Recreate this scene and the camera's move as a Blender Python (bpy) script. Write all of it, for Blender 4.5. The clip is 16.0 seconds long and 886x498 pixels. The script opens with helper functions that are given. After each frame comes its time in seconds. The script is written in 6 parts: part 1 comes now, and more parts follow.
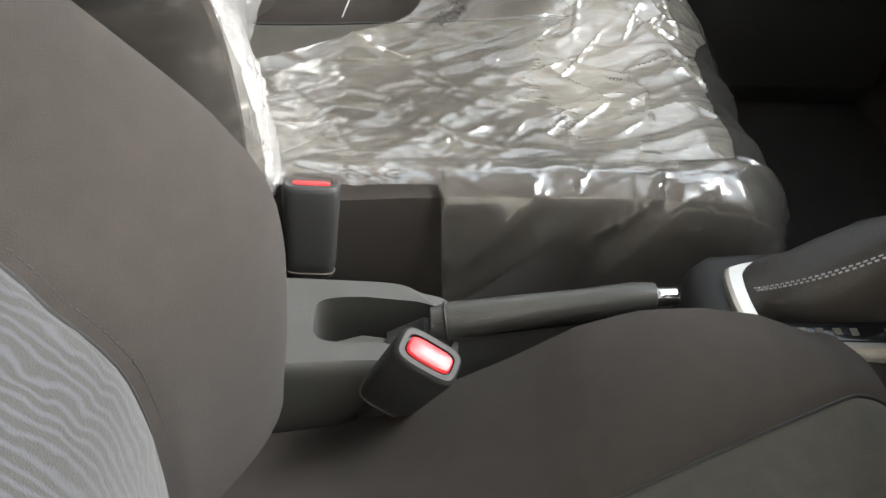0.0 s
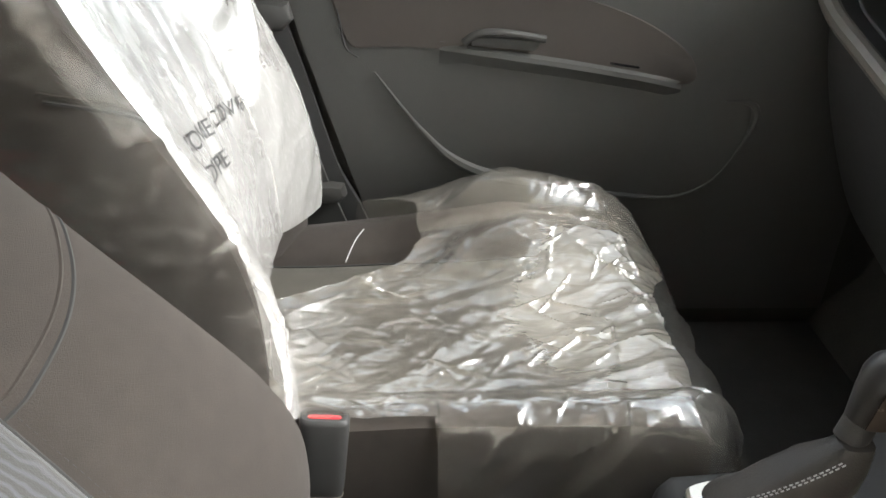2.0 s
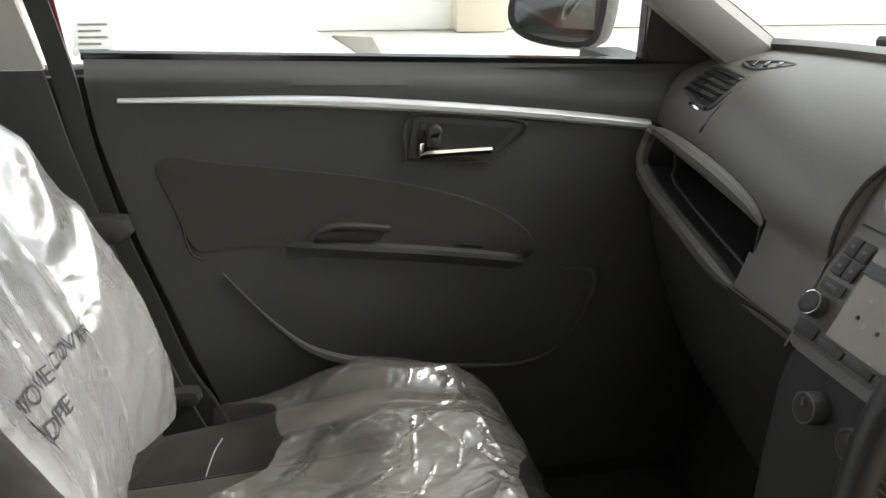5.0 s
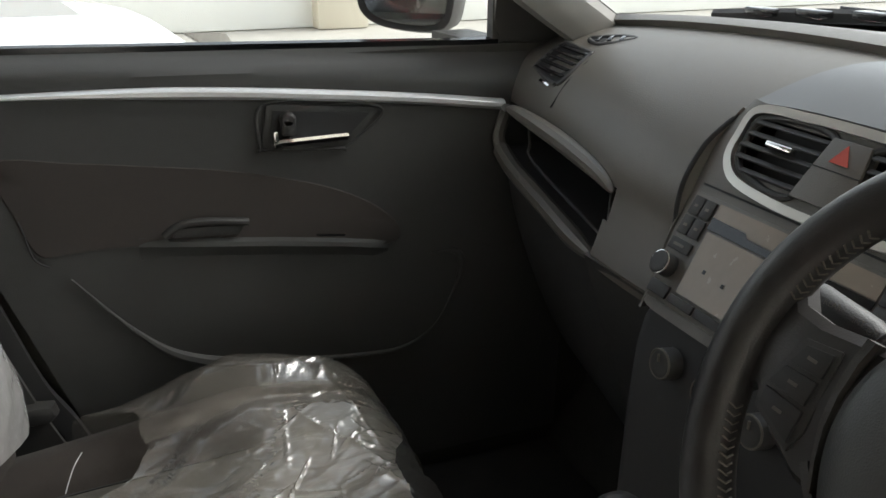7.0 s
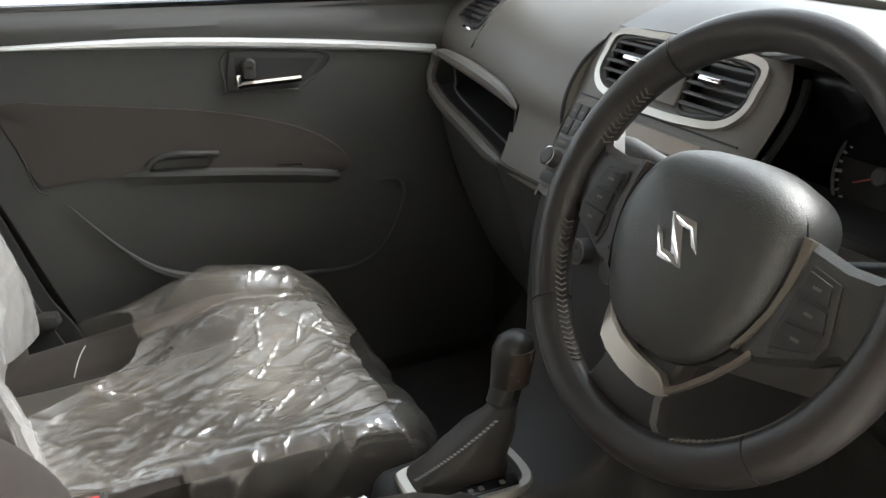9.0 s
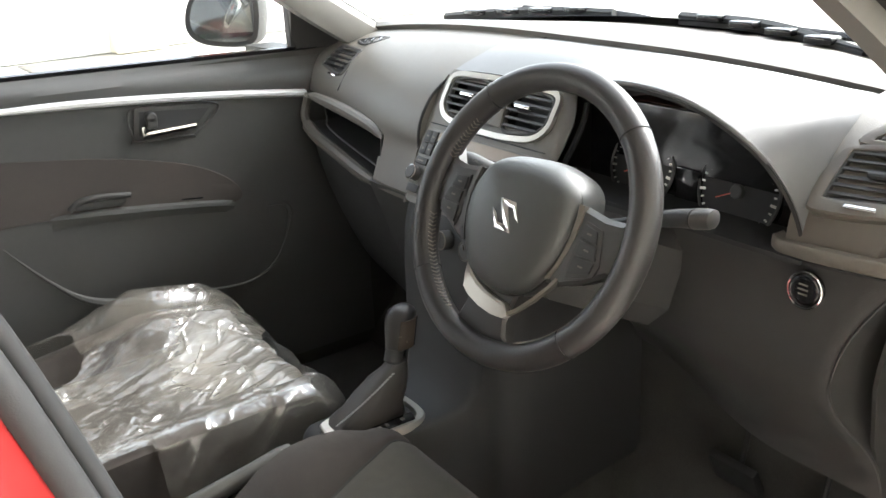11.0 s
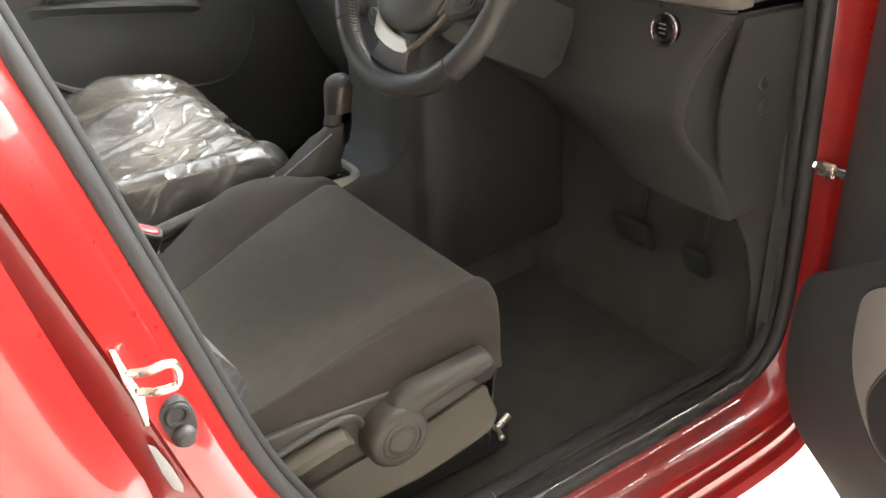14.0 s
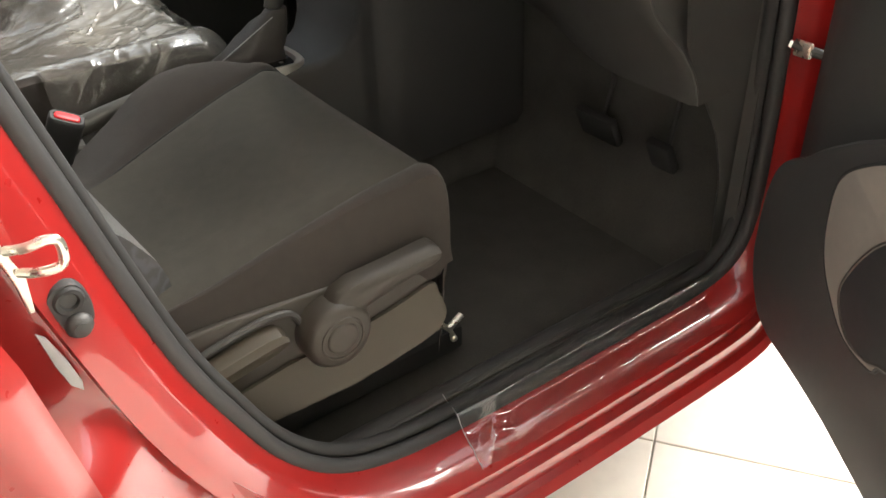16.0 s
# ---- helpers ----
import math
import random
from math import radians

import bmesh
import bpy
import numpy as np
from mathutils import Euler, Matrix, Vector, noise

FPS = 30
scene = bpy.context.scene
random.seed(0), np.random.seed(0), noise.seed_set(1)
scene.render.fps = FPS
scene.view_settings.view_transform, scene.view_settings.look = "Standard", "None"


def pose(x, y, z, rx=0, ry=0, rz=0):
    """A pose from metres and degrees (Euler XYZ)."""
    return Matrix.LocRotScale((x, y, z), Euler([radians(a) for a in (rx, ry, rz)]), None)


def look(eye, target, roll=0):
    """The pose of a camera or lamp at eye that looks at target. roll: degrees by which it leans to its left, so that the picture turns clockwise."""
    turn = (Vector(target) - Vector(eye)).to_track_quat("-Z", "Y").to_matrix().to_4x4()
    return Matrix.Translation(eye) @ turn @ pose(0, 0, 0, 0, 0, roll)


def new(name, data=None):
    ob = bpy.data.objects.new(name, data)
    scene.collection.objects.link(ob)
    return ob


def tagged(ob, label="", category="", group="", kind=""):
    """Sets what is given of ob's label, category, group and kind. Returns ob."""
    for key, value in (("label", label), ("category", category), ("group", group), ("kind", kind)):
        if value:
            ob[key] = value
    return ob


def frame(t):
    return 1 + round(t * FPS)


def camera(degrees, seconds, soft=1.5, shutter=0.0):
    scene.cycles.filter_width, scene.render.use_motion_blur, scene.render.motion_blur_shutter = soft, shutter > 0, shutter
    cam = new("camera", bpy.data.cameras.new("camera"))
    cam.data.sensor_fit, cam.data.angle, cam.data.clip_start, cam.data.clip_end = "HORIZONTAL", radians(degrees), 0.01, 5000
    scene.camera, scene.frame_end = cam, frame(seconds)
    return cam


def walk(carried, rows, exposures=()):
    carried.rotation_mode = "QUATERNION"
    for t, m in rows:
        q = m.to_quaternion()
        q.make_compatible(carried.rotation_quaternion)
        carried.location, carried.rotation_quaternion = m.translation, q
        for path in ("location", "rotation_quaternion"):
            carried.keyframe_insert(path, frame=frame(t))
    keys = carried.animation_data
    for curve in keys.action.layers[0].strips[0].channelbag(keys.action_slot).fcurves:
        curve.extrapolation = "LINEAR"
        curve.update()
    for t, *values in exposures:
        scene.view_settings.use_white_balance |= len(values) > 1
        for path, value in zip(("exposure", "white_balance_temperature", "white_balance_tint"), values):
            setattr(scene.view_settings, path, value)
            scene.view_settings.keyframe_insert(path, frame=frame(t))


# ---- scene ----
cam = camera(52.8, 16.0)
PATH = [
    (0, (0.071, -0.513, 1.097), (0.194, 0.96, -0.25), 3.3),
    (0.5, (0.07, -0.529, 1.109), (0.118, 0.962, -0.223), 2.5),
    (1, (0.069, -0.542, 1.117), (0.082, 0.969, -0.193), 2.7),
    (1.5, (0.06, -0.573, 1.155), (0.073, 1.048, -0.017), 2.5),
    (2, (0.052, -0.596, 1.202), (0.21, 1.137, 0.216), 2.7),
    (2.5, (0.041, -0.599, 1.23), (0.303, 1.169, 0.332), 2.7),
    (3, (0.05, -0.577, 1.272), (0.427, 1.192, 0.418), 2.5),
    (3.5, (0.059, -0.565, 1.293), (0.49, 1.215, 0.491), 1.9),
    (6, (0.072, -0.569, 1.293), (0.606, 1.221, 0.58), 1.0),
    (6.5, (0.09, -0.569, 1.282), (0.741, 1.182, 0.567), 0.7),
    (7, (0.088, -0.57, 1.272), (0.812, 1.146, 0.545), 0.5),
    (7.5, (0.093, -0.582, 1.265), (0.849, 1.116, 0.526), 0.5),
    (8, (0.07, -0.654, 1.258), (0.834, 1.037, 0.513), -0.3),
    (8.2, (0.072, -0.69, 1.25), (0.827, 1.001, 0.497), -0.5),
    (10.3, (-0.091, -1.016, 1.308), (0.849, 0.579, 0.552), -1.7),
    (10.5, (-0.105, -1.041, 1.316), (0.88, 0.53, 0.568), -1.7),
    (11, (-0.168, -1.1, 1.351), (0.894, 0.432, 0.628), -2.8),
    (11.5, (-0.194, -1.15, 1.38), (0.882, 0.37, 0.649), -3.6),
    (12, (-0.199, -1.226, 1.381), (0.881, 0.283, 0.635), -3.8),
    (12.5, (-0.203, -1.299, 1.368), (0.86, 0.203, 0.586), -3.8),
    (13, (-0.215, -1.343, 1.33), (0.801, 0.165, 0.498), -3.7),
    (13.5, (-0.218, -1.355, 1.28), (0.783, 0.131, 0.391), -2.9),
    (14, (-0.205, -1.375, 1.245), (0.769, 0.08, 0.28), -2.5),
    (14.5, (-0.196, -1.389, 1.227), (0.761, 0.043, 0.21), -2.6),
    (15, (-0.185, -1.397, 1.207), (0.767, 0.005, 0.144), -2.3),
    (15.5, (-0.173, -1.391, 1.187), (0.781, -0.014, 0.095), -2.2),
    (16, (-0.149, -1.343, 1.162), (0.821, 0.001, 0.043), -1.6),
]
EXPOSURES = [(0.0, 2.5, 6350, 9), (1.5, 2.6, 6400, 9), (3.5, 2.5, 6600, 8), (6.0, 1.1, 6450, 9), (8.0, 1.3, 6400, 9), (10.3, 2.7, 6350, 10), (11.2, 2.6, 6350, 10), (12.0, 2.55, 6350, 10), (13.0, 2.4, 6450, 10), (14.0, 2.8, 6550, 10), (15.5, 2.55, 6700, 10), (16.0, 2.2, 6800, 10)]
walk(cam, [(t, look(eye, target, roll)) for t, eye, target, roll in PATH], EXPOSURES)

# ---- light ----
world = bpy.data.worlds.new("sky")
scene.world = world
world.use_nodes = True
wt = world.node_tree
sky = wt.nodes.new("ShaderNodeTexSky")
sky.sky_type, sky.sun_disc = "NISHITA", False
sky.sun_elevation, sky.sun_rotation = radians(38), radians(88)
soft_sky = wt.nodes.new("ShaderNodeHueSaturation")
soft_sky.inputs["Saturation"].default_value = 0.25
wt.links.new(sky.outputs["Color"], soft_sky.inputs["Color"])
wt.links.new(soft_sky.outputs["Color"], wt.nodes["Background"].inputs["Color"])
wt.nodes["Background"].inputs["Strength"].default_value = 0.18
sun = new("sun", bpy.data.lights.new("sun", "SUN"))
sun.data.energy, sun.data.angle, sun.data.color = 2.3, radians(40), (1.0, 0.97, 0.93)
sun.matrix_world = look((4.1, 0.1, 3.7), (0.2, 0.0, 0.6))


# ---- materials ----
def material(name, base, rough=0.5, metal=0.0, vary=0.12, coarse=6.0, grain=0.0, grain_scale=400.0, coat=0.0, alpha=1.0, spec=0.5, kind="noise", sheen=0.0, wear=0.06):
    """A surface with colour variation at two scales, uneven roughness and a fine relief."""
    m = bpy.data.materials.new(name)
    m.use_nodes = True
    nt, p = m.node_tree, m.node_tree.nodes["Principled BSDF"]
    add, join = nt.nodes.new, nt.links.new
    where = add("ShaderNodeTexCoord")
    big, small = add("ShaderNodeTexNoise"), add("ShaderNodeTexNoise")
    big.inputs["Scale"].default_value, small.inputs["Scale"].default_value = coarse, coarse * 14
    for n in (big, small):
        n.inputs["Detail"].default_value = 4
        join(where.outputs["Object"], n.inputs["Vector"])
    both = add("ShaderNodeMath")
    both.operation = "ADD"
    join(big.outputs["Fac"], both.inputs[0])
    join(small.outputs["Fac"], both.inputs[1])
    span = add("ShaderNodeMapRange")
    span.inputs["From Min"].default_value, span.inputs["From Max"].default_value = 0.6, 1.4
    span.inputs["To Min"].default_value, span.inputs["To Max"].default_value = 1 - vary, 1 + vary
    join(both.outputs[0], span.inputs["Value"])
    tint = add("ShaderNodeMix")
    tint.data_type, tint.blend_type = "RGBA", "MULTIPLY"
    tint.inputs["Factor"].default_value = 1.0
    tint.inputs["A"].default_value = (*base, 1)
    join(span.outputs["Result"], tint.inputs["B"])
    join(tint.outputs["Result"], p.inputs["Base Color"])
    gloss = add("ShaderNodeMapRange")
    gloss.inputs["To Min"].default_value, gloss.inputs["To Max"].default_value = max(0.02, rough - wear), min(1, rough + wear)
    join(small.outputs["Fac"], gloss.inputs["Value"])
    join(gloss.outputs["Result"], p.inputs["Roughness"])
    p.inputs["Metallic"].default_value = metal
    p.inputs["Coat Weight"].default_value = coat
    p.inputs["Coat Roughness"].default_value = 0.04
    p.inputs["Alpha"].default_value = alpha
    p.inputs["Specular IOR Level"].default_value = spec
    p.inputs["Sheen Weight"].default_value = sheen
    p.inputs["Sheen Roughness"].default_value = 0.5
    if grain:
        fine = add("ShaderNodeTexVoronoi" if kind == "hide" else "ShaderNodeTexNoise")
        fine.inputs["Scale"].default_value = grain_scale
        join(where.outputs["Object"], fine.inputs["Vector"])
        bump = add("ShaderNodeBump")
        bump.inputs["Strength"].default_value, bump.inputs["Distance"].default_value = grain, 0.0006
        join(fine.outputs["Distance" if kind == "hide" else "Fac"], bump.inputs["Height"])
        join(bump.outputs["Normal"], p.inputs["Normal"])
    return m


def wave_cloth(name, dark, light):
    """Woven cloth with thin pale wavy lines."""
    m = material(name, dark, 0.9, vary=0.1, grain=0.5, grain_scale=900, sheen=0.3)
    nt, p = m.node_tree, m.node_tree.nodes["Principled BSDF"]
    add, join = nt.nodes.new, nt.links.new
    where, wave, ramp, mix = add("ShaderNodeTexCoord"), add("ShaderNodeTexWave"), add("ShaderNodeMapRange"), add("ShaderNodeMix")
    wave.bands_direction, wave.wave_profile = "Y", "SIN"
    wave.inputs["Scale"].default_value, wave.inputs["Distortion"].default_value = 46, 9
    wave.inputs["Detail"].default_value, wave.inputs["Detail Scale"].default_value = 2.0, 0.7
    ramp.inputs["From Min"].default_value, ramp.inputs["From Max"].default_value = 0.35, 1.0
    mix.data_type = "RGBA"
    mix.inputs["B"].default_value = (*light, 1)
    join(where.outputs["Object"], wave.inputs["Vector"])
    join(wave.outputs["Fac"], ramp.inputs["Value"])
    join(ramp.outputs["Result"], mix.inputs["Factor"])
    join(p.inputs["Base Color"].links[0].from_socket, mix.inputs["A"])
    join(mix.outputs["Result"], p.inputs["Base Color"])
    return m


def film_material(name, least=0.07, most=0.28, relief=0.3, tone=(0.92, 0.91, 0.89), sheen=0.12, rough=0.15, lines=0.45, lean=-24, bunched_lit=0.0):
    """Thin creased clear polythene: see-through, a little milky, whitened in short stretched streaks, with glints on
    its folds. The last argument: how much whiter it is towards the seat's front inner corner, for gathered layers and
    for windscreen light put into its milk."""
    m = bpy.data.materials.new(name)
    m.use_nodes = True
    nt = m.node_tree
    nt.nodes.remove(nt.nodes["Principled BSDF"])
    add, join, out = nt.nodes.new, nt.links.new, nt.nodes["Material Output"]

    def node(kind, **values):
        n = add("ShaderNode" + kind)
        for key, value in values.items():
            n.inputs[key.replace("_", " ")].default_value = value
        return n

    def maths(op, a, b):
        n = add("ShaderNodeMath")
        n.operation = op
        for k, q in enumerate((a, b)):
            if isinstance(q, (int, float)):
                n.inputs[k].default_value = q
            else:
                join(q, n.inputs[k])
        return n.outputs[0]

    where = add("ShaderNodeTexCoord")
    wobble = node("TexNoise", Scale=9.0, Detail=2.0)
    join(where.outputs["Object"], wobble.inputs["Vector"])
    bent = add("ShaderNodeMix")
    bent.data_type, bent.blend_type = "VECTOR", "MIX"
    bent.inputs["Factor"].default_value = 0.035
    join(where.outputs["Object"], bent.inputs["A"])
    join(wobble.outputs["Color"], bent.inputs["B"])
    place = node("Mapping", Rotation=(0, 0, radians(lean)), Scale=(0.35, 1.6, 0.8))
    join(bent.outputs["Result"], place.inputs["Vector"])
    streak = node("TexNoise", Scale=110.0, Detail=2.0, Distortion=0.3)
    join(place.outputs["Vector"], streak.inputs["Vector"])
    line = node("MapRange", From_Min=0.5, From_Max=0.75)
    join(streak.outputs["Fac"], line.inputs["Value"])
    crease = line.outputs["Result"]
    bump = node("Bump", Strength=relief, Distance=0.003)
    join(crease, bump.inputs["Height"])
    cloud = node("TexNoise", Scale=8.0, Detail=5.0)
    join(where.outputs["Object"], cloud.inputs["Vector"])
    haze = node("MapRange", From_Min=0.35, From_Max=0.7, To_Min=least, To_Max=most)
    join(cloud.outputs["Fac"], haze.inputs["Value"])
    milk = maths("ADD", haze.outputs["Result"], maths("MULTIPLY", crease, lines))
    if bunched_lit:
        apart = add("ShaderNodeSeparateXYZ")
        join(where.outputs["Object"], apart.inputs[0])
        uneven = maths("MULTIPLY", maths("SUBTRACT", cloud.outputs["Fac"], 0.5), 0.22)
        front = node("MapRange", From_Min=0.20, From_Max=0.34)
        join(maths("ADD", apart.outputs["X"], uneven), front.inputs["Value"])
        inner = node("MapRange", From_Min=0.56, From_Max=0.40)
        join(maths("ADD", apart.outputs["Y"], uneven), inner.inputs["Value"])
        milk = maths("ADD", milk, maths("MULTIPLY", maths("MULTIPLY", front.outputs["Result"], inner.outputs["Result"]), bunched_lit))
    milk = maths("MINIMUM", milk, 0.95)
    white, thin = node("BsdfDiffuse", Color=(*tone, 1)), node("BsdfTranslucent", Color=(*tone, 1))
    gloss, clear = node("BsdfGlossy", Roughness=rough), node("BsdfTransparent", Color=(0.97, 0.96, 0.94, 1))
    both, veil, shine = node("MixShader", Fac=0.35), add("ShaderNodeMixShader"), add("ShaderNodeMixShader")
    for n in (white, thin, gloss):
        join(bump.outputs["Normal"], n.inputs["Normal"])
    join(white.outputs[0], both.inputs[1])
    join(thin.outputs[0], both.inputs[2])
    join(milk, veil.inputs["Fac"])
    join(clear.outputs[0], veil.inputs[1])
    join(both.outputs[0], veil.inputs[2])
    edge = node("LayerWeight", Blend=0.3)
    join(bump.outputs["Normal"], edge.inputs["Normal"])
    amount = node("MapRange", To_Min=sheen, To_Max=0.75)
    join(edge.outputs["Facing"], amount.inputs["Value"])
    join(amount.outputs["Result"], shine.inputs["Fac"])
    join(veil.outputs[0], shine.inputs[1])
    join(gloss.outputs[0], shine.inputs[2])
    join(shine.outputs[0], out.inputs["Surface"])
    return m


def glass_material(name, tint=(0.95, 0.97, 0.96), clear=0.94):
    m = bpy.data.materials.new(name)
    m.use_nodes = True
    nt = m.node_tree
    nt.nodes.remove(nt.nodes["Principled BSDF"])
    out = nt.nodes["Material Output"]
    a, b, mix = nt.nodes.new("ShaderNodeBsdfTransparent"), nt.nodes.new("ShaderNodeBsdfGlossy"), nt.nodes.new("ShaderNodeMixShader")
    a.inputs["Color"].default_value = (*tint, 1)
    b.inputs["Roughness"].default_value = 0.02
    mix.inputs["Fac"].default_value = 1 - clear
    nt.links.new(a.outputs[0], mix.inputs[1])
    nt.links.new(b.outputs[0], mix.inputs[2])
    nt.links.new(mix.outputs[0], out.inputs["Surface"])
    return m


DASH = material("dash_plastic", (0.112, 0.101, 0.084), 0.43, vary=0.08, spec=0.7, grain=0.35, grain_scale=700, kind="hide")
# Lighter, bluer copy of the dash plastic: the hood's sky sheen as colour.
DASH_TOP = material("dash_top_sheen", (0.120, 0.123, 0.123), 0.40, vary=0.06, spec=0.7, grain=0.12, grain_scale=700, kind="hide")
PLASTIC = material("black_plastic", (0.042, 0.041, 0.039), 0.5, vary=0.1, grain=0.3, grain_scale=800, kind="hide")
DOORTRIM = material("door_plastic", (0.054, 0.054, 0.051), 0.55, vary=0.08, grain=0.35, grain_scale=700, kind="hide")
GREYTRIM = material("grey_plastic", (0.13, 0.118, 0.098), 0.5, vary=0.08, grain=0.3, grain_scale=800, kind="hide")
CONSOLE = material("console_plastic", (0.066, 0.065, 0.06), 0.34, vary=0.08, grain=0.25, grain_scale=800, kind="hide", spec=0.6)
HUB = material("hub_plastic", (0.05, 0.052, 0.05), 0.42, vary=0.06, grain=0.3, grain_scale=800, kind="hide", spec=0.6)
# Near-black for real dark parts, and for shade put into hollows.
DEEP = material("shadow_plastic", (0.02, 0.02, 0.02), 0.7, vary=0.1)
RUBBER = material("rubber", (0.03, 0.03, 0.03), 0.6, vary=0.1, grain=0.2, grain_scale=900)
LEATHER = material("wheel_leather", (0.033, 0.031, 0.030), 0.40, vary=0.1, grain=0.14, grain_scale=600, kind="hide")
CLOTH = material("seat_cloth", (0.0268, 0.0214, 0.0177), 0.92, vary=0.22, coarse=60, grain=0.8, grain_scale=1400, sheen=0.045)
CUSHION = material("cushion_cloth", (0.042, 0.0385, 0.0297), 0.92, vary=0.22, coarse=60, grain=0.8, grain_scale=1300, sheen=0.07)
VALANCE = material("valance_plastic", (0.053, 0.045, 0.032), 0.5, vary=0.08, grain=0.3, grain_scale=800, kind="hide")
SEATPLASTIC = material("seat_plastic", (0.035, 0.030, 0.024), 0.5, vary=0.08, grain=0.3, grain_scale=800, kind="hide")
BRIGHT = material("bright_trim", (0.84, 0.85, 0.85), 0.34, metal=0.6, vary=0.04)
WAVES = wave_cloth("wave_cloth", (0.039, 0.038, 0.037), (0.061, 0.063, 0.069))
DOORCLOTH = material("door_cloth", (0.050, 0.042, 0.037), 0.9, vary=0.1, grain=0.5, grain_scale=1200, sheen=0.1)
CARPET = material("carpet", (0.050, 0.048, 0.044), 0.95, vary=0.25, coarse=20, grain=1.0, grain_scale=500)
RED = material("red_paint", (0.29, 0.0135, 0.0125), 0.3, vary=0.04, coat=1.0)
SILVER = material("satin_silver", (0.62, 0.6, 0.55), 0.32, metal=0.85, vary=0.05)
CHROME = material("chrome", (0.85, 0.85, 0.85), 0.08, metal=1.0, vary=0.03)
STEEL = material("zinc_steel", (0.8, 0.77, 0.68), 0.28, metal=0.95, vary=0.1)
BUTTON = material("red_button", (0.75, 0.03, 0.04), 0.3, vary=0.04)
MARK = material("white_mark", (0.62, 0.62, 0.6), 0.6, vary=0.03)
PRINT = material("black_print", (0.03, 0.03, 0.03), 0.6, vary=0.05)
THREAD = material("grey_thread", (0.4, 0.4, 0.4), 0.8, vary=0.1)
BOOT = material("boot_leather", (0.045, 0.04, 0.036), 0.45, vary=0.12, grain=0.4, grain_scale=600, kind="hide")
SCREEN = material("screen_guard", (0.27, 0.225, 0.175), 0.25, vary=0.06)
GLOSS = material("gloss_black", (0.012, 0.012, 0.013), 0.12, vary=0.05)
HAZARD = material("hazard_mark", (0.6, 0.1, 0.07), 0.4, vary=0.05)
HEADLINER = material("headliner", (0.55, 0.53, 0.49), 0.95, vary=0.04, grain=0.4, grain_scale=900)
PILLAR = material("pillar_trim", (0.19, 0.182, 0.165), 0.7, vary=0.05, grain=0.3, grain_scale=800)
# Same film: milkier copies where the windscreen lights it, clearer on shaded sides.
FILM = film_material("clear_film", 0.03, 0.09, 0.1, tone=(0.92, 0.88, 0.80), sheen=0.08, rough=0.17, lines=0.09, bunched_lit=0.10)
FILM2 = film_material("lit_top_film", 0.06, 0.17, 0.1, tone=(0.92, 0.86, 0.75), sheen=0.075, rough=0.19, lines=0.10, bunched_lit=0.48)
FILM3 = film_material("lit_back_film", 0.32, 0.52, 0.1, sheen=0.12, rough=0.24, lines=0.05, lean=50)
GLASS = glass_material("window_glass")
MIRROR = material("mirror_glass", (0.85, 0.85, 0.85), 0.02, metal=1.0, vary=0.01, wear=0.01)
TILE = material("floor_tile", (0.72, 0.68, 0.6), 0.22, vary=0.06, coarse=3)
GROUT = material("ground_screed", (0.5, 0.47, 0.42), 0.7, vary=0.1, coarse=3)
WHITE = material("white_paint", (0.82, 0.82, 0.81), 0.3, vary=0.02, coat=1.0)
WALLPAINT = material("wall_paint", (0.86, 0.85, 0.8), 0.8, vary=0.04, coarse=1.5)
SHUTTER = material("tan_panel", (0.68, 0.62, 0.50), 0.6, vary=0.06, coarse=2)
TAPE = film_material("clear_tape", 0.01, 0.04, 0.03, sheen=0.05, rough=0.06, lines=0.012)


# ---- building helpers ----
def thing(name, at, label, category, group="", kind=""):
    e = new(name)
    e.location = at
    e.empty_display_size = 0.05
    return tagged(e, label, category, group, kind)


def part(name, bm, mat, parent=None, label="", sharp=35):
    """Links a bmesh, given in world places, as one mesh under parent."""
    me = bpy.data.meshes.new(name)
    bmesh.ops.recalc_face_normals(bm, faces=bm.faces)
    bm.to_mesh(me)
    bm.free()
    me.materials.append(mat)
    me.shade_smooth()
    me.set_sharp_from_angle(angle=radians(sharp))
    ob = new(name, me)
    if parent is not None:
        ob.parent = parent
        if parent.type == "EMPTY":
            ob.matrix_parent_inverse = Matrix.Translation(-parent.location)
    if label:
        tagged(ob, label)
    return ob


def V(*p):
    return Vector(p)


def bez(a, b, c, d, t):
    s = 1 - t
    return a * (s * s * s) + b * (3 * s * s * t) + c * (3 * s * t * t) + d * (t * t * t)


def curve(pts, n, closed=False):
    """n points spread along a smooth line through pts."""
    p = [Vector(q) for q in pts]
    k = len(p)
    segs = k if closed else k - 1
    out = []
    for i in range(n):
        f = i * segs / n if closed else i * segs / (n - 1)
        j = min(int(f), segs - 1)
        t = f - j
        if closed:
            a, b, c, d = (p[(j + o) % k] for o in (-1, 0, 1, 2))
        else:
            a, b, c, d = p[max(j - 1, 0)], p[j], p[j + 1], p[min(j + 2, k - 1)]
        out.append(0.5 * (2 * b + (c - a) * t + (2 * a - 5 * b + 4 * c - d) * t * t + (3 * b - a - 3 * c + d) * t ** 3))
    return out


def along(table, x):
    """The value at x of a table of (x, value), with straight lines between."""
    if x <= table[0][0]:
        return table[0][1]
    for (a, u), (b, v) in zip(table, table[1:]):
        if x <= b:
            return u + (v - u) * (x - a) / (b - a)
    return table[-1][1]


def ease(a, b, x):
    t = min(1, max(0, (x - a) / (b - a)))
    return t * t * (3 - 2 * t)


